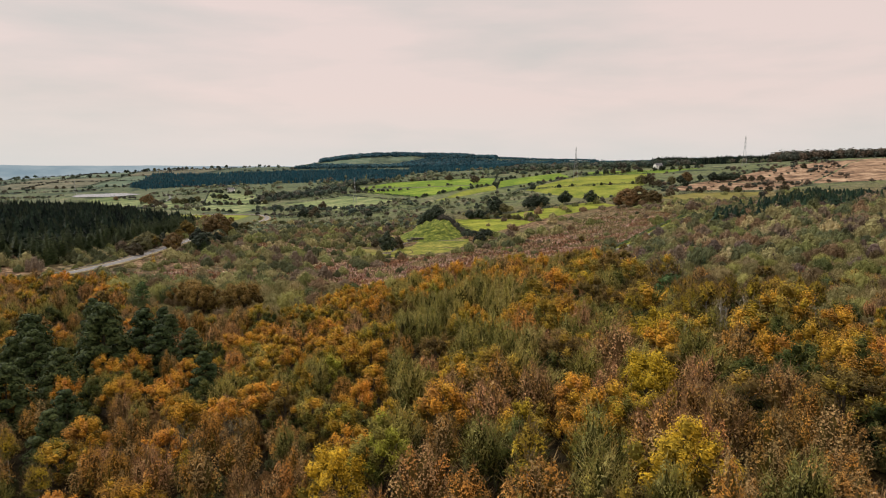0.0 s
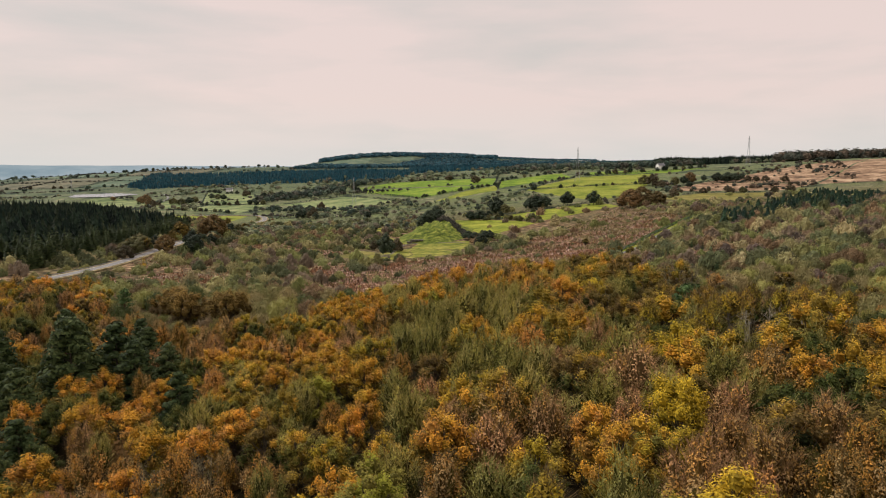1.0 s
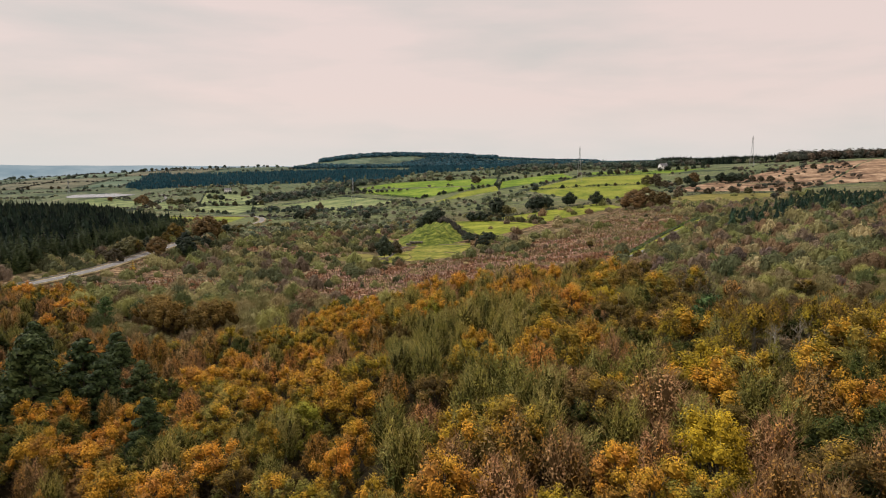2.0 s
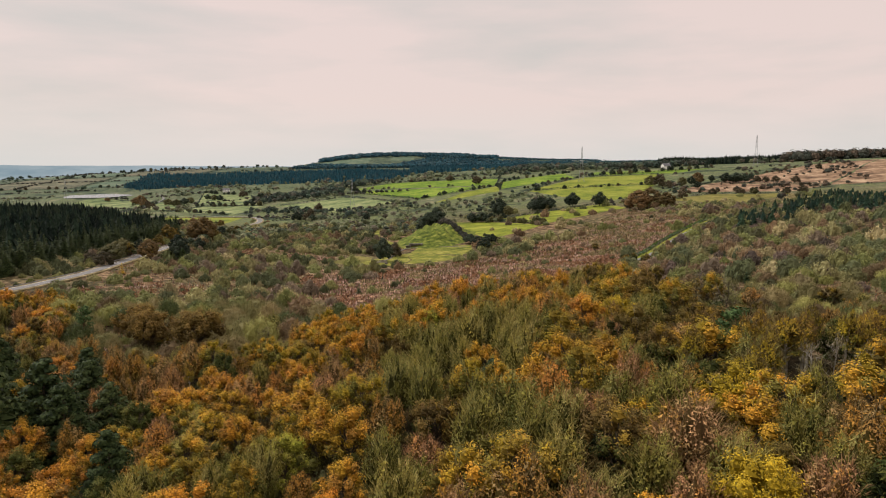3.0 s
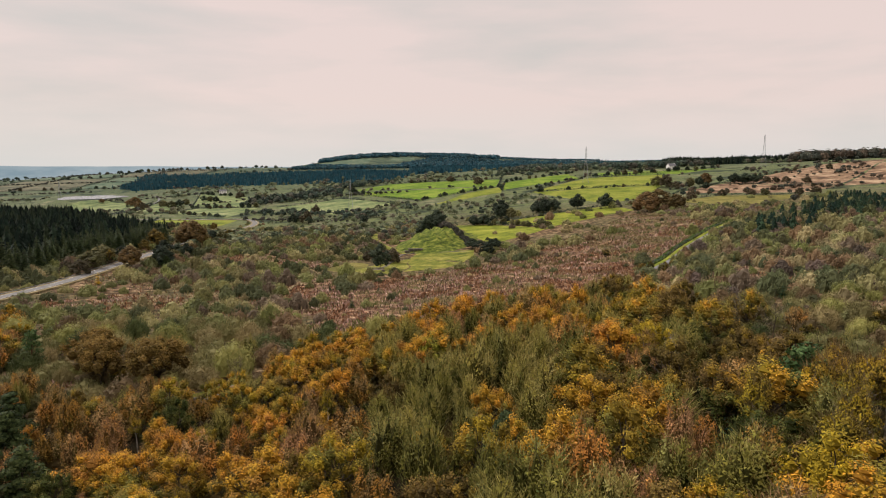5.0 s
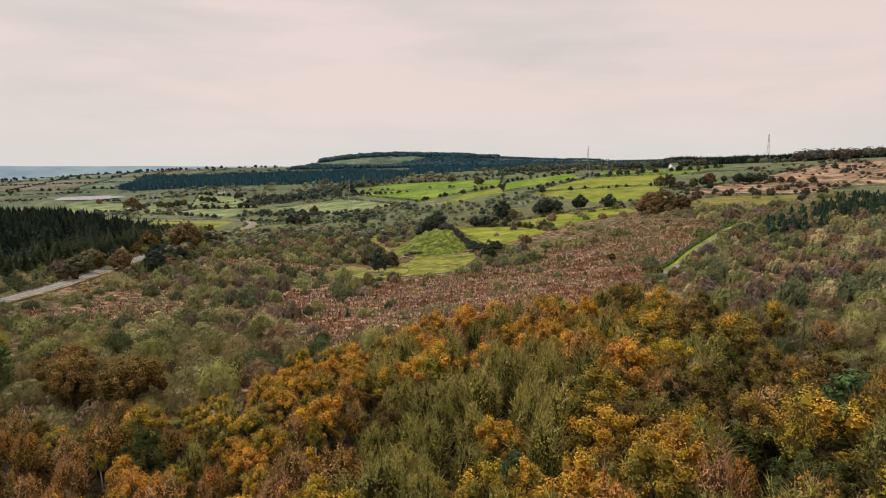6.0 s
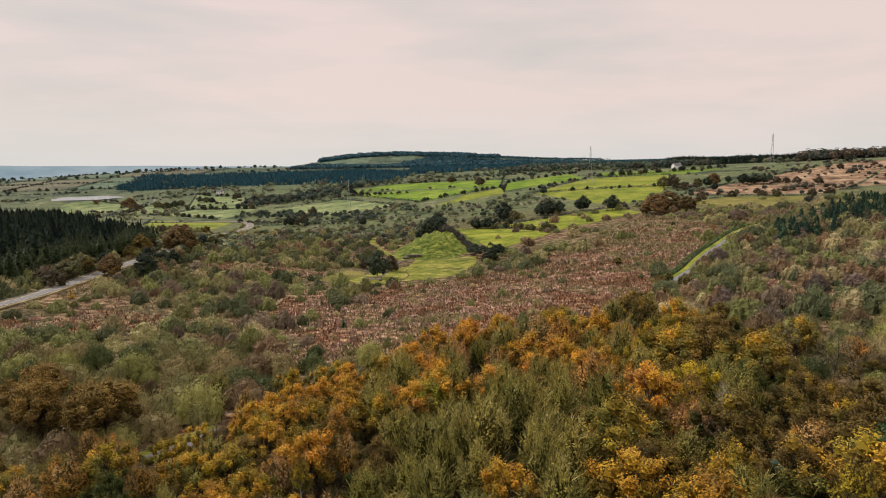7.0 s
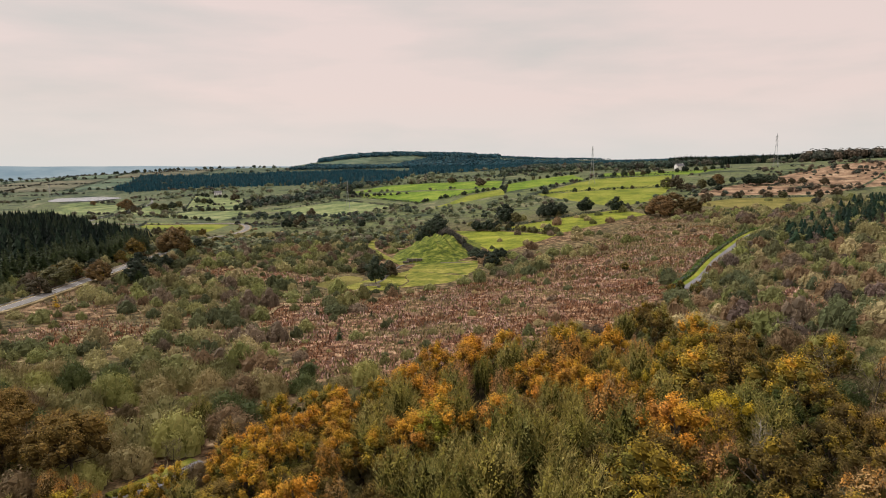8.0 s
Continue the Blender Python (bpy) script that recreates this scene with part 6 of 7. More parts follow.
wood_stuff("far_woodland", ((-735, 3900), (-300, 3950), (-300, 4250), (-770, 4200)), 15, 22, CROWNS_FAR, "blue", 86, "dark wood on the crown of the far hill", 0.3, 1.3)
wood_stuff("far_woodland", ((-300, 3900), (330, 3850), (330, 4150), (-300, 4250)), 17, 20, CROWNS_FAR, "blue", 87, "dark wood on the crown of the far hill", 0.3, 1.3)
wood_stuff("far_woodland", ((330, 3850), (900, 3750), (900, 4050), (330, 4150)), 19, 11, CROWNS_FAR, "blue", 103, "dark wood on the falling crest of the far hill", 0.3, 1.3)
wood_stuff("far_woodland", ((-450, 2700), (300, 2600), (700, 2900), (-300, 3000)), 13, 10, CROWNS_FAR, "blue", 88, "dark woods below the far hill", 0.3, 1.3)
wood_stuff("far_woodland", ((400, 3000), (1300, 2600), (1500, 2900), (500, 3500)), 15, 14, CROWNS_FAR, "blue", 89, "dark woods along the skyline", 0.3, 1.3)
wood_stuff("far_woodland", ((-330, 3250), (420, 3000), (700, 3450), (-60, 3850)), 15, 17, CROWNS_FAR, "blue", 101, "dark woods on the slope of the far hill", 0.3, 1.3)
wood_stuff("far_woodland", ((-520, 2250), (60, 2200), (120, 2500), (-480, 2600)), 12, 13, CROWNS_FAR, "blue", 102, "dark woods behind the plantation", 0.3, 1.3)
wood_stuff("broadleaf_wood", ((640, 1215), (1050, 1215), (1050, 1290), (640, 1270)), 8, 17, CROWNS, "dull", 90, "dark brown broadleaf wood on the ridge", 0.3)
wood_stuff("broadleaf_wood", ((100, 1330), (420, 1290), (560, 1380), (180, 1480)), 11, 12, CROWNS, "dark", 91, "grey-brown broadleaf wood below the ridge", 0.3, 1.2)
wood_stuff("broadleaf_wood", ((-230, 1255), (-110, 1310), (-130, 1340), (-260, 1290)), 9, 11, CROWNS, "dark", 92, "row of dark broadleaf trees above the fields", 0.3, 1.2)
wood_stuff("broadleaf_wood", ((-330, 1130), (-190, 1170), (-190, 1230), (-330, 1210)), 10, 11, CROWNS, "dark", 93, "dark broadleaf copse across the valley", 0.3, 1.2)
wood_stuff("broadleaf_wood", ((-300, 980), (-90, 860), (-70, 890), (-270, 1020)), 10, 7, CROWNS, "dark", 94, "dark hedgerow thicket in the valley", 0.4, 1.2)
wood_stuff("broadleaf_wood", ((-200, 700), (-45, 660), (-30, 770), (-150, 830)), 13, 6, CROWNS, "mixed", 95, "grey-green thicket above the valley", 0.4, 1.3)
wood_stuff("broadleaf_wood", ((-60, 800), (150, 870), (120, 930), (-60, 900)), 13, 6, CROWNS, "mixed", 96, "olive scrub woodland between the pastures", 0.4, 1.3)
wood_stuff("broadleaf_wood", ((-230, 590), (-175, 570), (-150, 700), (-225, 720)), 8, 7, CROWNS, "mixed", 97, "grey-green thicket beside the road", 0.4, 1.3)
wood_stuff("pine_wood", ((196, 455), (222, 462), (300, 545), (215, 505)), 6.0, 6, SPIKES_FINE, "pine", 98, "young dark green pines on the slope", 0.4, 1.7)
wood_stuff("pine_wood", ((238, 515), (300, 500), (450, 680), (395, 715)), 6.2, 8, SPIKES_FINE, "pine", 99, "young dark green pine plantation on the slope", 0.35, 1.5)


def in_fields(x, y):
    hit = np.zeros(len(x), bool)
    for q in FIELD_QUADS:
        side = []
        for (ax, ay), (bx, by) in zip(q, q[1:] + q[:1]):
            side.append((bx - ax) * (y - ay) - (by - ay) * (x - ax))
        side = np.array(side)
        hit |= (side > 0).all(0) | (side < 0).all(0)
    return hit


def rough(seed, n, x0, x1, y0, y1, low, tones, size, label, patch=70):
    """Thickets and single trees scattered in clumps outside the fields."""
    rng = np.random.default_rng(seed)
    x, y = rng.uniform(x0, x1, n), rng.uniform(y0, y1, n)
    keep = (fbm(x, y, patch, seed, 4) > low + rng.normal(size=n) * 0.018) & (np.abs(x) < 0.71 * y) & ~in_fields(x, y)
    x, y = x[keep], y[keep]
    keep = road_clear(x, y, 6) & (np.hypot((x + 7) / 25, (y - 598) / 54) > 1) & (np.hypot((x + 790) / 120, (y - 1440) / 300) > 1) & (np.hypot(x - 398, (y - 1195) / 2) > 24) & (np.hypot(x + 470, (y - 1420) / 3) > 22)
    x, y = x[keep], y[keep]
    h = size * (0.4 + 1.0 * rng.uniform(size=len(x)) ** 1.6)
    mass("thicket", CROWNS, list(zip(x.tolist(), y.tolist())), h * 1.35, h, seed, tones, label, "thicket")


rough(141, 2300, -420, 60, 640, 1330, 0.61, "mixed", 6.0, "dark thickets and bushes across the valley")
rough(142, 1600, -60, 330, 640, 1300, 0.63, "dark", 6.0, "dark thorn bushes between the pastures", 50)
rough(143, 1500, 180, 760, 660, 1250, 0.55, "dull", 6.0, "brown thorn bushes and thickets on the moor", 45)
rough(144, 1400, -1100, -350, 950, 1700, 0.56, "mixed", 8.0, "dark copses around the lake", 90)
rough(145, 1600, -1900, -500, 1700, 2900, 0.57, "dark", 11.0, "far dark copses among hedged fields", 120)
rough(146, 900, -300, 700, 1250, 1560, 0.50, "mixed", 9.0, "broadleaf wood in front of the plantation", 90)


rng_w = np.random.default_rng(161)
wx, wy = rng_w.uniform(-230, 230, 2600), rng_w.uniform(-90, 235, 2600)
keep = (np.abs(wx) > 0.69 * wy + 12) & (wy < wood_edge(wx) - 4) & ~((np.abs(wx) < 56) & (wy > -32))
wx, wy = wx[keep], wy[keep]
wh = rng_w.uniform(7, 12, len(wx))
mass("woodland", CROWNS, list(zip(wx.tolist(), wy.tolist())), wh * 0.9, wh, 162, "autumn", "autumn wood of mixed broadleaf trees", "woodland")


def hedge(a, b, height=2.6, width=2.2, mat="hedge", gaps=0.15, seed=0):
    """A field hedge: a ragged band of leaf sprays."""
    rng = np.random.default_rng(seed)
    a, b = np.array(a, float), np.array(b, float)
    L = np.linalg.norm(b - a)
    k = int(L * (4.5 if mat == "hedge" else 16))
    u = rng.uniform(size=k)
    p = a + (b - a) * u[:, None] + rng.normal(size=(k, 2)) * width * 0.3
    on = fbm(p[:, 0], p[:, 1], 14, 101, 2) > gaps * 1.6
    p = p[on]
    tall = height * (0.5 + fbm(p[:, 0], p[:, 1], 9, 102, 3))
    z = surface(p[:, 0], p[:, 1]) + tall * rng.uniform(0.0, 1.0, len(p))
    c = np.column_stack([p, z])
    tone = np.array(TONES["dark"])[(fbm(p[:, 0], p[:, 1], 12, 103, 2) * 4.99).astype(int)] * (1.8 if mat == "green" else 1.0)
    ob = tri_object("hedge", leaf_tris(rng, c, np.tile((0, -0.4, 0.6), (len(c), 1)), 1.2 if mat == "hedge" else 0.6, 0.5), [MASS], None, None, tone)
    tagged(ob, "ragged dark field hedge between pastures", "hedge", group="field hedges")


FAR_KINDS = ("hedge", "brown", "hedge", "oak", "scrub", "rust")
far_proto, far_n = [], 0
rng_f = np.random.default_rng(77)


def far_tree(x, y, h, kind=None, wide=1.0):
    """A hedgerow or field tree in the middle distance."""
    global far_n
    i = FAR_KINDS.index(kind) if kind else int(rng_f.choice((0, 0, 0, 1, 2, 2, 4)))
    if not far_proto:
        for j, kd in enumerate(FAR_KINDS):
            wood, crown = leafy(900 + j, 10, 5.2, 0.04, 22, 1300, 0.46, 60)
            tree = new("hedgerow_tree")
            wood.make("trunk", BARK, tree)
            crown.make("crown", LEAF[{"rust": "russet", "oak": "bronze", "brown": "bramble"}.get(kd, kd)], tree)
            tagged(tree, {"brown": "dull brown hedgerow tree beside a pasture", "oak": "bronze-leaved hedgerow oak beside a pasture", "rust": "dull russet hedgerow tree beside the moor",
                          "scrub": "grey-green hedgerow tree beside a pasture"}.get(kd, "dark rounded hedgerow tree beside a pasture"), "tree", group="hedgerow trees")
            far_proto.append([tree, False])
    tree, used_ = far_proto[i]
    m = pose(x, y, float(surface(x, y)) - 0.3, 0, 0, float(rng_f.uniform(0, 360))) @ Matrix.Diagonal((h / 10 * wide, h / 10 * wide, h / 10, 1))
    if not used_:
        tree.matrix_basis = m
        far_proto[i][1] = True
    else:
        sc = tree.scale
        copy_thing(tree, m @ Matrix.Diagonal((1 / sc.x, 1 / sc.y, 1 / sc.z, 1)))
    far_n += 1


def tree_line(a, b, n, h, kind=None):
    for i in range(n):
        u = (i + rng_f.uniform(0.1, 0.9)) / n
        far_tree(a[0] + (b[0] - a[0]) * u + rng_f.normal() * 3, a[1] + (b[1] - a[1]) * u + rng_f.normal() * 3, h * rng_f.uniform(0.7, 1.25), kind)


for spot in ((-14, 628, 15, "hedge"), (-4, 634, 13, "hedge"), (-21, 640, 11, "hedge"), (144, 776, 14, "hedge"), (-8, 790, 13, "hedge"), (60, 748, 16, "hedge"), (70, 742, 12, "scrub"), (102, 778, 13, "hedge"), (112, 774, 14, "hedge"),
             (122, 780, 13, "hedge"), (146, 772, 17, "hedge"), (172, 752, 17, "hedge"), (178, 758, 10, "hedge"), (194, 682, 21, "rust", 1.2), (208, 694, 22, "rust", 1.2), (220, 680, 17, "rust", 1.2), (202, 704, 18, "brown", 1.2), (190, 700, 10, "brown"),
             (228, 690, 11, "brown"), (358, 950, 15, "brown"), (340, 930, 13, "hedge"), (322, 915, 14, "scrub"), (380, 960, 10, "hedge"), (400, 930, 9, "hedge"), (430, 950, 10, "hedge"), (300, 905, 11, "brown"),
             (-262, 735, 12, "oak"), (-276, 748, 11, "rust"), (-250, 760, 9, "oak"), (-292, 752, 9, "brown"), (-230, 640, 11, "oak"), (-225, 655, 9, "hedge"),
             (-185, 850, 14, "hedge"), (-176, 858, 11, "brown"), (-165, 846, 10, "hedge"), (-560, 1240, 13, "rust"), (-545, 1228, 12, "brown"), (-520, 1250, 9, "brown"), (620, 1090, 11, "hedge"), (560, 1010, 10, "brown"),
             (-182, 478, 13, "hedge"), (-176, 484, 10, "hedge"), (-172, 470, 8, "scrub"), (-198, 592, 11, "oak"), (-188, 604, 12, "scrub"), (-219, 548, 15, "oak"), (-214, 520, 9, "oak"), (-205, 470, 9, "hedge"), (-208, 455, 8, "scrub"), (-206, 425, 8, "scrub"), (-203, 405, 7, "brown"),
             (-178, 505, 9, "hedge"), (-176, 470, 7, "brown"), (-180, 520, 8, "rust"), (-36, 498, 9, "hedge"), (-52, 500, 8, "brown"), (38, 538, 8, "hedge")):
    far_tree(*spot)
# larger single trees and rows between the fields
for spot in ((293, 922, 18, "brown", 1), (286, 938, 16, "scrub", 1), (353, 943, 17, "rust", 1), (332, 888, 10, "hedge", 1), (389, 934, 15, "hedge", 1.2), (401, 929, 15, "hedge", 1.3), (412, 929, 13, "hedge", 1.2),
             (429, 926, 9, "brown", 1.2), (437, 921, 8, "brown", 1.3), (447, 914, 9, "brown", 1.3), (465, 896, 9, "brown", 1.4), (322, 815, 8, "brown", 1.3), (350, 803, 8, "brown", 1.4), (363, 797, 8, "scrub", 1.4),
             (395, 786, 8, "brown", 1.3), (415, 788, 9, "brown", 1.4), (274, 781, 12, "brown", 1), (-594, 1303, 18, "rust", 1.2), (-595, 1285, 14, "rust", 1.2), (-684, 1353, 10, "rust", 1.1), (-482, 979, 9, "brown", 1.3),
             (-510, 1234, 14, "scrub", 1.2), (-481, 1201, 14, "scrub", 1.3), (-478, 1229, 14, "hedge", 1.2), (-476, 1255, 13, "scrub", 1.2), (-465, 1313, 12, "hedge", 1.2), (-445, 1293, 12, "scrub", 1.2), (-428, 1275, 12, "hedge", 1.2),
             (-397, 1317, 13, "brown", 1.2), (-330, 1208, 14, "hedge", 1.2), (-316, 1207, 15, "scrub", 1.2), (-296, 1191, 15, "hedge", 1.2), (-275, 1167, 13, "hedge", 1.2), (-200, 574, 22, "rust", 1.0), (-209, 579, 18, "rust", 1),
             (-195, 576, 14, "oak", 1), (-196, 606, 12, "hedge", 1.2), (-193, 639, 11, "oak", 1.2), (-198, 421, 11, "scrub", 1.3), (-204, 445, 12, "scrub", 1.2), (-184, 438, 13, "rust", 1.0), (-191, 397, 9, "brown", 1.2),
             (-165, 439, 13, "hedge", 1.0), (-8, 728, 19, "hedge", 1.1), (-15, 724, 14, "hedge", 1.1), (61, 758, 20, "hedge", 1.15), (107, 758, 16, "hedge", 1.3), (117, 761, 14, "hedge", 1.2), (100, 765, 12, "hedge", 1.2),
             (30, 707, 10, "hedge", 1.3), (39, 700, 11, "hedge", 1.3), (-175, 886, 14, "brown", 0.8), (-177, 955, 14, "brown", 0.9), (-96, 835, 9, "hedge", 1.2), 
             (21, 548, 8, "hedge", 1.6), (26, 530, 8, "hedge", 1.5), (30, 514, 8, "hedge", 1.4), (34, 530, 9, "hedge", 1.3), (-40, 459, 17, "hedge", 0.75),
             (-34, 488, 11, "brown", 0.9), (-85, 540, 8, "scrub", 1.4), (252, 1470, 14, "brown", 1.2), (54, 1114, 14, "brown", 1.2), (-168, 1244, 13, "hedge", 1.1), (11, 1198, 12, "brown", 1.2)):
    far_tree(*spot)
tree_line((48, 702), (92, 632), 12, 5.5, "scrub")
tree_line((30, 720), (62, 712), 5, 8, "hedge")
tree_line((120, 960), (300, 952), 9, 6)
tree_line((84, 1010), (97, 1105), 5, 6)
tree_line((98, 1112), (230, 1200), 14, 6)
tree_line((110, 985), (215, 1090), 9, 5)
tree_line((-36, 1000), (84, 1060), 12, 6)
tree_line((-175, 1240), (-132, 1130), 5, 8)
tree_line((-100, 1290), (96, 1170), 12, 6)
tree_line((240, 1110), (480, 1195), 16, 9)
tree_line((420, 985), (560, 1060), 7, 6, "brown")
tree_line((300, 830), (470, 860), 10, 5, "brown")
tree_line((-440, 1160), (-300, 1100), 10, 8)
tree_line((-445, 1060), (-300, 945), 12, 6)
tree_line((-530, 1470), (-385, 1330), 8, 8)
tree_line((-500, 1090), (-560, 1290), 8, 7)
tree_line((-1450, 2520), (-820, 2520), 20, 11)
tree_line((-1350, 2140), (-800, 2140), 14, 9)
tree_line((-1300, 1810), (-780, 1810), 14, 9)
tree_line((-1050, 2150), (-1130, 2500), 6, 9)
west = [TRACK[i] + side_n[i] * 6.2 for i in range(len(TRACK)) if TRACK[i][1] > 340]
for i in range(0, len(west) - 6, 6):
    hedge(west[i], west[i + 6], 1.6, 1.6, "green", 0.0, 900 + i)
hedge_n = 0
for a, b in (((50, 710), (185, 778)), ((48, 702), (92, 632)), ((120, 965), (300, 958)), ((228, 1098), (352, 1108)), ((84, 1010), (97, 1108)), ((122, 970), (216, 1092)),
             ((-36, 1000), (84, 1060)), ((-130, 1130), (-36, 1000)), ((-175, 1240), (-132, 1130)), ((-100, 1290), (96, 1170)), ((96, 1165), (84, 1060)), ((240, 1110), (480, 1192)),
             ((352, 1106), (300, 960)), ((-443, 1064), (-414, 1158)), ((-414, 1158), (-294, 1098)), ((-300, 945), (-443, 1060)), ((-454, 1230), (-531, 1471)), ((-384, 1330), (-305, 1112)),
             ((-263, 1074), (-168, 1124)), ((-168, 1124), (-72, 1002)), ((-352, 838), (-376, 910)), ((-520, 1065), (-585, 1364)), ((-508, 1055), (-570, 1362)), ((-720, 1400), (-610, 1352)),
             ((250, 776), (320, 820)), ((320, 820), (402, 790)), ((286, 865), (375, 947)), ((375, 947), (480, 860)), ((380, 950), (590, 1090))):
    hedge_n += 1
    hedge(a, b, seed=hedge_n)
for a, b in (((-1350, 2145), (-800, 2145)), ((-1450, 2505), (-820, 2505)), ((-1065, 2150), (-1135, 2500)), ((-1300, 1815), (-780, 1815)), ((-1015, 1820), (-1045, 2120)), ((-1340, 2130), (-1300, 1820)),
             ((-780, 2200), (-600, 2100)), ((-790, 2500), (-780, 2150))):
    hedge_n += 1
    hedge(a, b, 3.0, 4.0, seed=hedge_n)


def far_hedge(seed, a, b, tall=5.5):
    """A far field hedge of close thorn bushes and small trees."""
    rng = np.random.default_rng(seed)
    n = max(4, int(math.dist(a, b) / 7.5))
    u = (np.arange(n) + rng.uniform(0, 0.8, n)) / n
    spots = [(a[0] + (b[0] - a[0]) * t + rng.normal() * 2, a[1] + (b[1] - a[1]) * t + rng.normal() * 2) for t in u]
    h = tall * rng.uniform(0.5, 1.4, n)
    mass("hedge", CROWNS_FAR, spots, h * 1.5, h, seed, "thorn", "far dark hedge between pastures", "hedge")


for k, (a, b) in enumerate((((-1450, 2330), (-800, 2330)), ((-1240, 2150), (-1300, 2500)), ((-940, 2150), (-990, 2500)), ((-1380, 1990), (-780, 1980)), ((-1180, 1820), (-1215, 2120)),
                            ((-890, 1820), (-910, 2120)), ((-1300, 1700), (-900, 1720)), ((-1100, 1560), (-900, 1540)), ((-720, 1720), (-480, 1560)), ((-690, 1380), (-480, 1500)),
                            ((-600, 1180), (-480, 1120)), ((-480, 1200), (-300, 1290)), ((-820, 1180), (-640, 1120)), ((-260, 1190), (-60, 1110)), ((-150, 930), (-30, 1000)), ((-260, 900), (-110, 850)))):
    far_hedge(300 + k, a, b)


# ---- pylons, houses, culvert, footbridge ----
def pylon(x, y, turn, height=48):
    root = tagged(new("pylon"), "grey steel lattice electricity pylon", "pylon", group="power line")
    body = Shape()
    k = height / 48

    def half(z):
        return (3.6 - 2.7 * min(1, z / 30)) if z < 30 else max(0.35, 0.9 - 0.55 * (z - 30) / 18)

    levels = [0, 7, 13, 18.5, 23.5, 28, 32, 35.5, 38.5, 41.5, 44.5, 48]
    corner = ((1, 1), (-1, 1), (-1, -1), (1, -1))
    for z0, z1 in zip(levels, levels[1:]):
        a = [np.array((cx * half(z0), cy * half(z0), z0)) * k for cx, cy in corner]
        b = [np.array((cx * half(z1), cy * half(z1), z1)) * k for cx, cy in corner]
        for i in range(4):
            body.tube([a[i], b[i]], [0.12, 0.10], 4)
            body.tube([a[i], b[(i + 1) % 4]], [0.05, 0.05], 3)
            body.tube([b[i], b[(i + 1) % 4]], [0.05, 0.05], 3)
    body.make("tower", STEEL, root)
    for z, reach in ((31, 7.0), (38, 8.2), (44, 6.2)):
        for s in (1, -1):
            arm = Shape()
            h0 = half(z)
            tip = np.array((s * reach, 0, z)) * k
            for cy in (h0, -h0):
                arm.tube([np.array((s * h0, cy, z)) * k, tip], [0.12, 0.08], 4)
                arm.tube([np.array((s * h0, cy, z + 2)) * k, tip], [0.10, 0.08], 4)
            arm.tube([tip, tip - np.array((0, 0, 2.2))], [0.12, 0.12], 4)
            arm.make("arm", STEEL, root)
    root.matrix_basis = pose(x, y, ground_z(x, y) - 0.4, 0, 0, turn)


pylon(210, 1030, 85, 54)
pylon(532, 1150, 75, 53)
pylon(-136, 1000, 95, 42)
pylon(-798, 1405, 110, 40)


def house(x, y, length, depth, eaves, ridge, turn, label):
    root = tagged(new("house"), label, "house")
    wall = Shape()
    l, d = length / 2, depth / 2
    v = [(-l, -d, -1), (l, -d, -1), (l, d, -1), (-l, d, -1), (-l, -d, eaves), (l, -d, eaves), (l, d, eaves), (-l, d, eaves), (-l, 0, ridge), (l, 0, ridge)]
    wall.add(v, [(0, 1, 5, 4), (2, 3, 7, 6), (1, 2, 6, 9, 5), (3, 0, 4, 8, 7), (4, 5, 9, 8), (6, 7, 8, 9)])
    wall.make("wall", RENDERED, root)
    roof = Shape()
    for s in (1, -1):
        a = [(-l - 0.3, s * (d + 0.4), eaves - 0.2), (l + 0.3, s * (d + 0.4), eaves - 0.2), (l + 0.3, 0, ridge + 0.12), (-l - 0.3, 0, ridge + 0.12)]
        roof.add(a + [(p[0], p[1], p[2] + 0.22) for p in a], [(0, 1, 2, 3), (4, 5, 6, 7), (0, 1, 5, 4), (1, 2, 6, 5), (2, 3, 7, 6), (3, 0, 4, 7)])
    roof.make("roof", SLATE, root)
    chim = Shape()
    chim.box(l - 1.2, -0.4, ridge - 0.6, l - 0.3, 0.4, ridge + 1.1)
    chim.make("chimney", RENDERED, root)
    for i in range(3):
        for zf in (0.9, eaves * 0.62):
            w = Shape()
            xx = -l + length * (i + 0.5) / 3
            w.box(xx - 0.55, -d - 0.03, zf, xx + 0.55, -d + 0.1, zf + 1.2)
            w.make("window", GLASS, root)
    root.matrix_basis = pose(x, y, ground_z(x, y), 0, 0, turn)


house(408, 1235, 15, 9, 6.0, 10.0, 20, "white rendered house with slate roof beyond the fields")
house(-478, 1462, 14, 8, 5.0, 8.0, 10, "white rendered farmhouse across the valley")

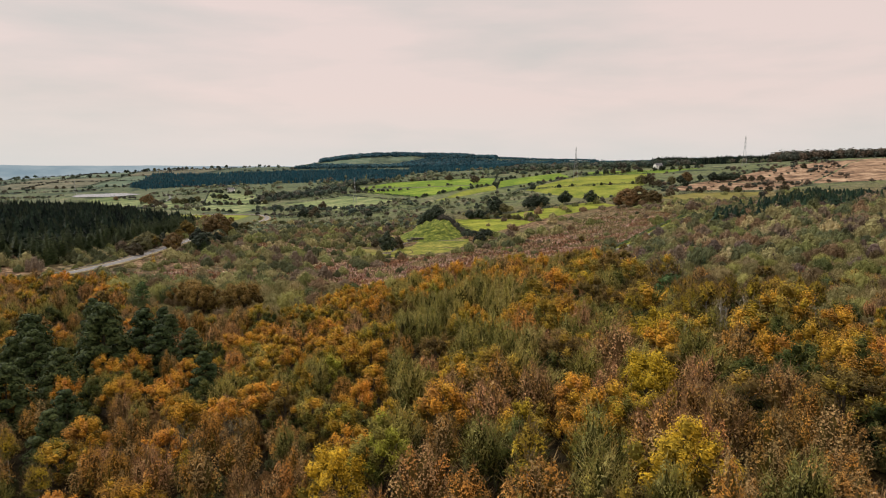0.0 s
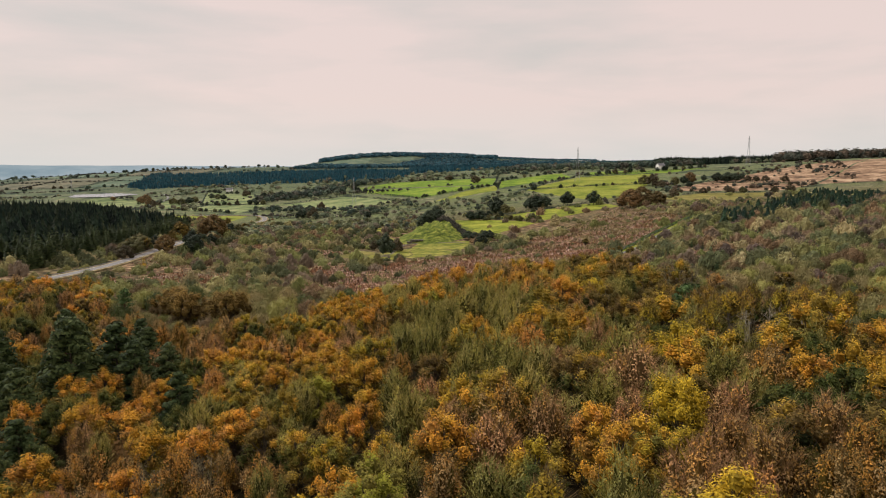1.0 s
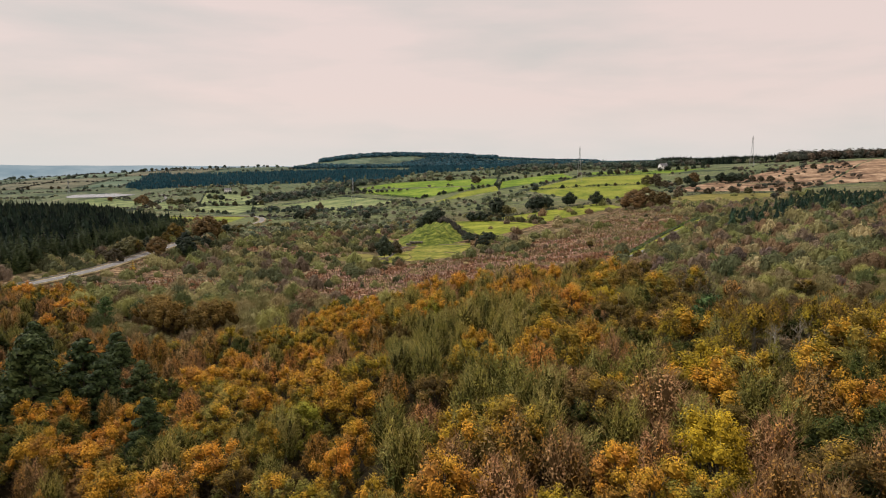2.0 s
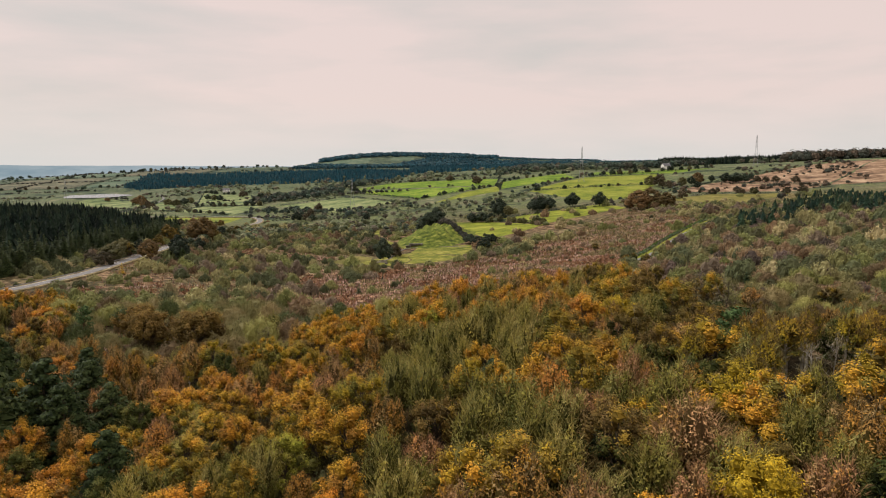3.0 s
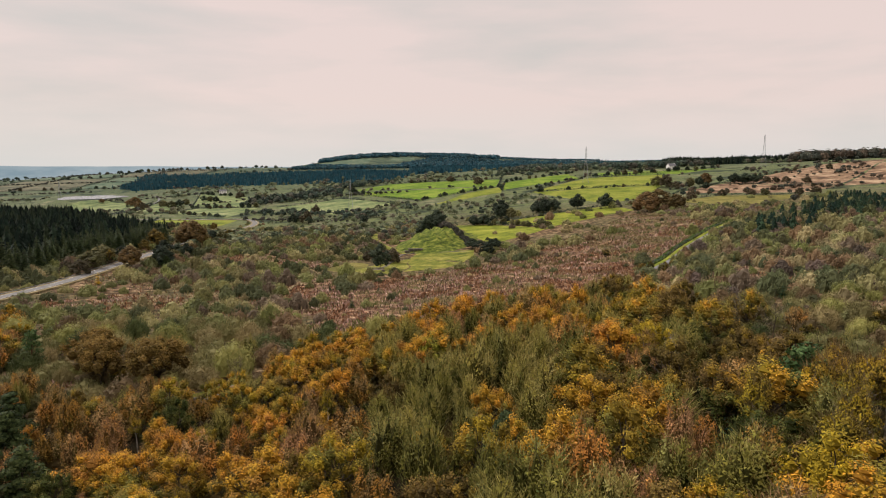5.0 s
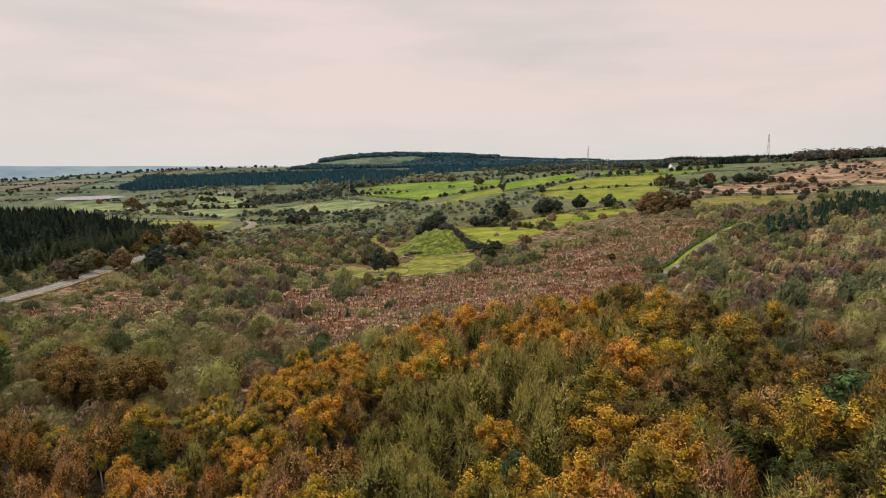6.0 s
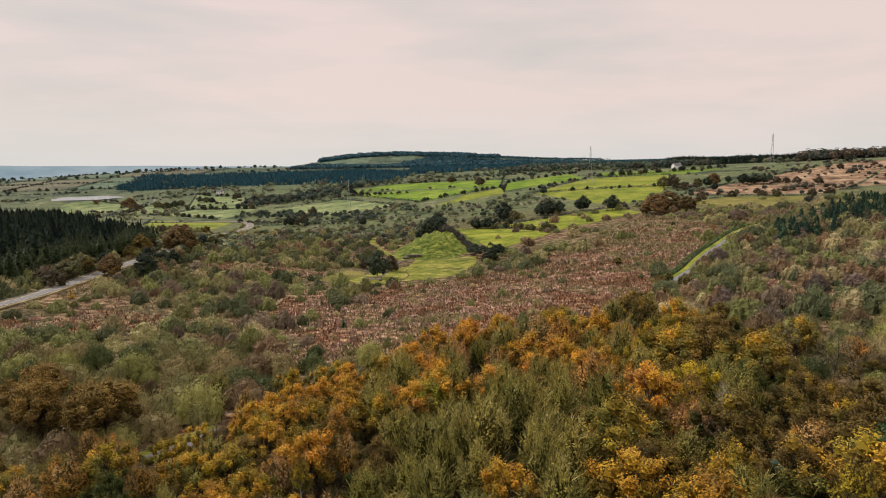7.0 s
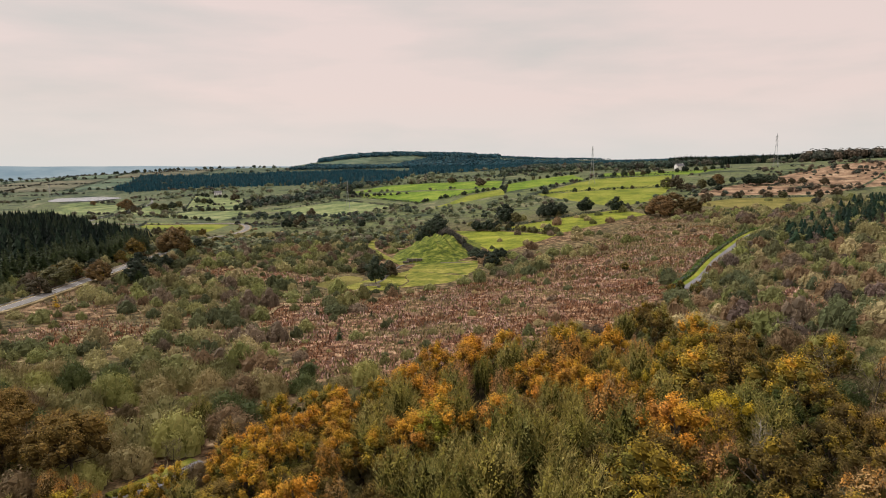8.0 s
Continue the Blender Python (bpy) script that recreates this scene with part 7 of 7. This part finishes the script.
# culvert at the foot of the embankment
culvert = tagged(new("culvert"), "dark stone culvert with weathered timber posts", "culvert")
cz = ground_z(-20, 541)
body = Shape()
for x0, x1 in ((-6.5, -3.4), (3.4, 7.5)):
    body.box(x0, -0.8, -1.0, x1, 0.8, 0.9)
body.box(-4.2, -0.8, 1.2, 4.2, 0.8, 1.9)
body.box(-4.2, 1.5, -1.0, 4.2, 2.0, 1.9)
body.make("wall", STONE, culvert, "dark stone wall with an opening")
cope = Shape()
cope.box(-4.6, -0.9, 1.9, 4.6, 0.9, 2.1)
cope.make("coping", STONE, culvert)
for px_ in (-3.4, -1.2, 1.0, 3.4):
    s = Shape()
    s.box(px_ - 0.14, -1.2, -1.0, px_ + 0.14, -0.9, 2.5)
    s.make("post", TIMBER, culvert, "pale weathered timber post")
s = Shape()
s.box(-8, -1.25, 0.5, -3, -0.95, 0.7)
s.make("rail", TIMBER, culvert, "pale weathered timber rail")
culvert.matrix_basis = pose(-22, 544, cz + 0.4, 0, 0, 4) @ Matrix.Diagonal((1.25, 1.25, 1.25, 1))

DITCH = curve_points([(-44, 452), (-38, 470), (-36, 492), (-34, 515), (-30, 534), (-22, 539), (-8, 538), (6, 535), (18, 528)], 3)
ditch = ribbon("ditch", DITCH, 0.9, -0.9, STONE, 0.42)
tagged(ditch, "narrow dark muddy ditch across the meadow", "ditch", kind="structure")
footbridge = tagged(new("footbridge"), "timber footbridge with pale handrails over a dark ditch", "footbridge")
s = Shape()
s.box(-4.5, -1.0, 0.9, 4.5, 1.0, 1.15)
s.make("deck", TIMBER, footbridge)
for yy in (-0.95, 0.95):
    for zz in (1.65, 2.15):
        s = Shape()
        s.box(-4.6, yy - 0.06, zz, 4.6, yy + 0.06, zz + 0.14)
        s.make("handrail", TIMBER, footbridge)
    for xx in (-4.4, -1.5, 1.5, 4.4):
        s = Shape()
        s.box(xx - 0.08, yy - 0.08, 1.1, xx + 0.08, yy + 0.08, 2.3)
        s.make("post", TIMBER, footbridge)
for xx in (-4.2, 4.2):
    s = Shape()
    s.box(xx - 0.7, -1.2, -0.8, xx + 0.7, 1.2, 0.9)
    s.make("abutment", STONE, footbridge)
footbridge.matrix_basis = pose(-41, 447, ground_z(-41, 447) + 0.3, 0, 0, -8)
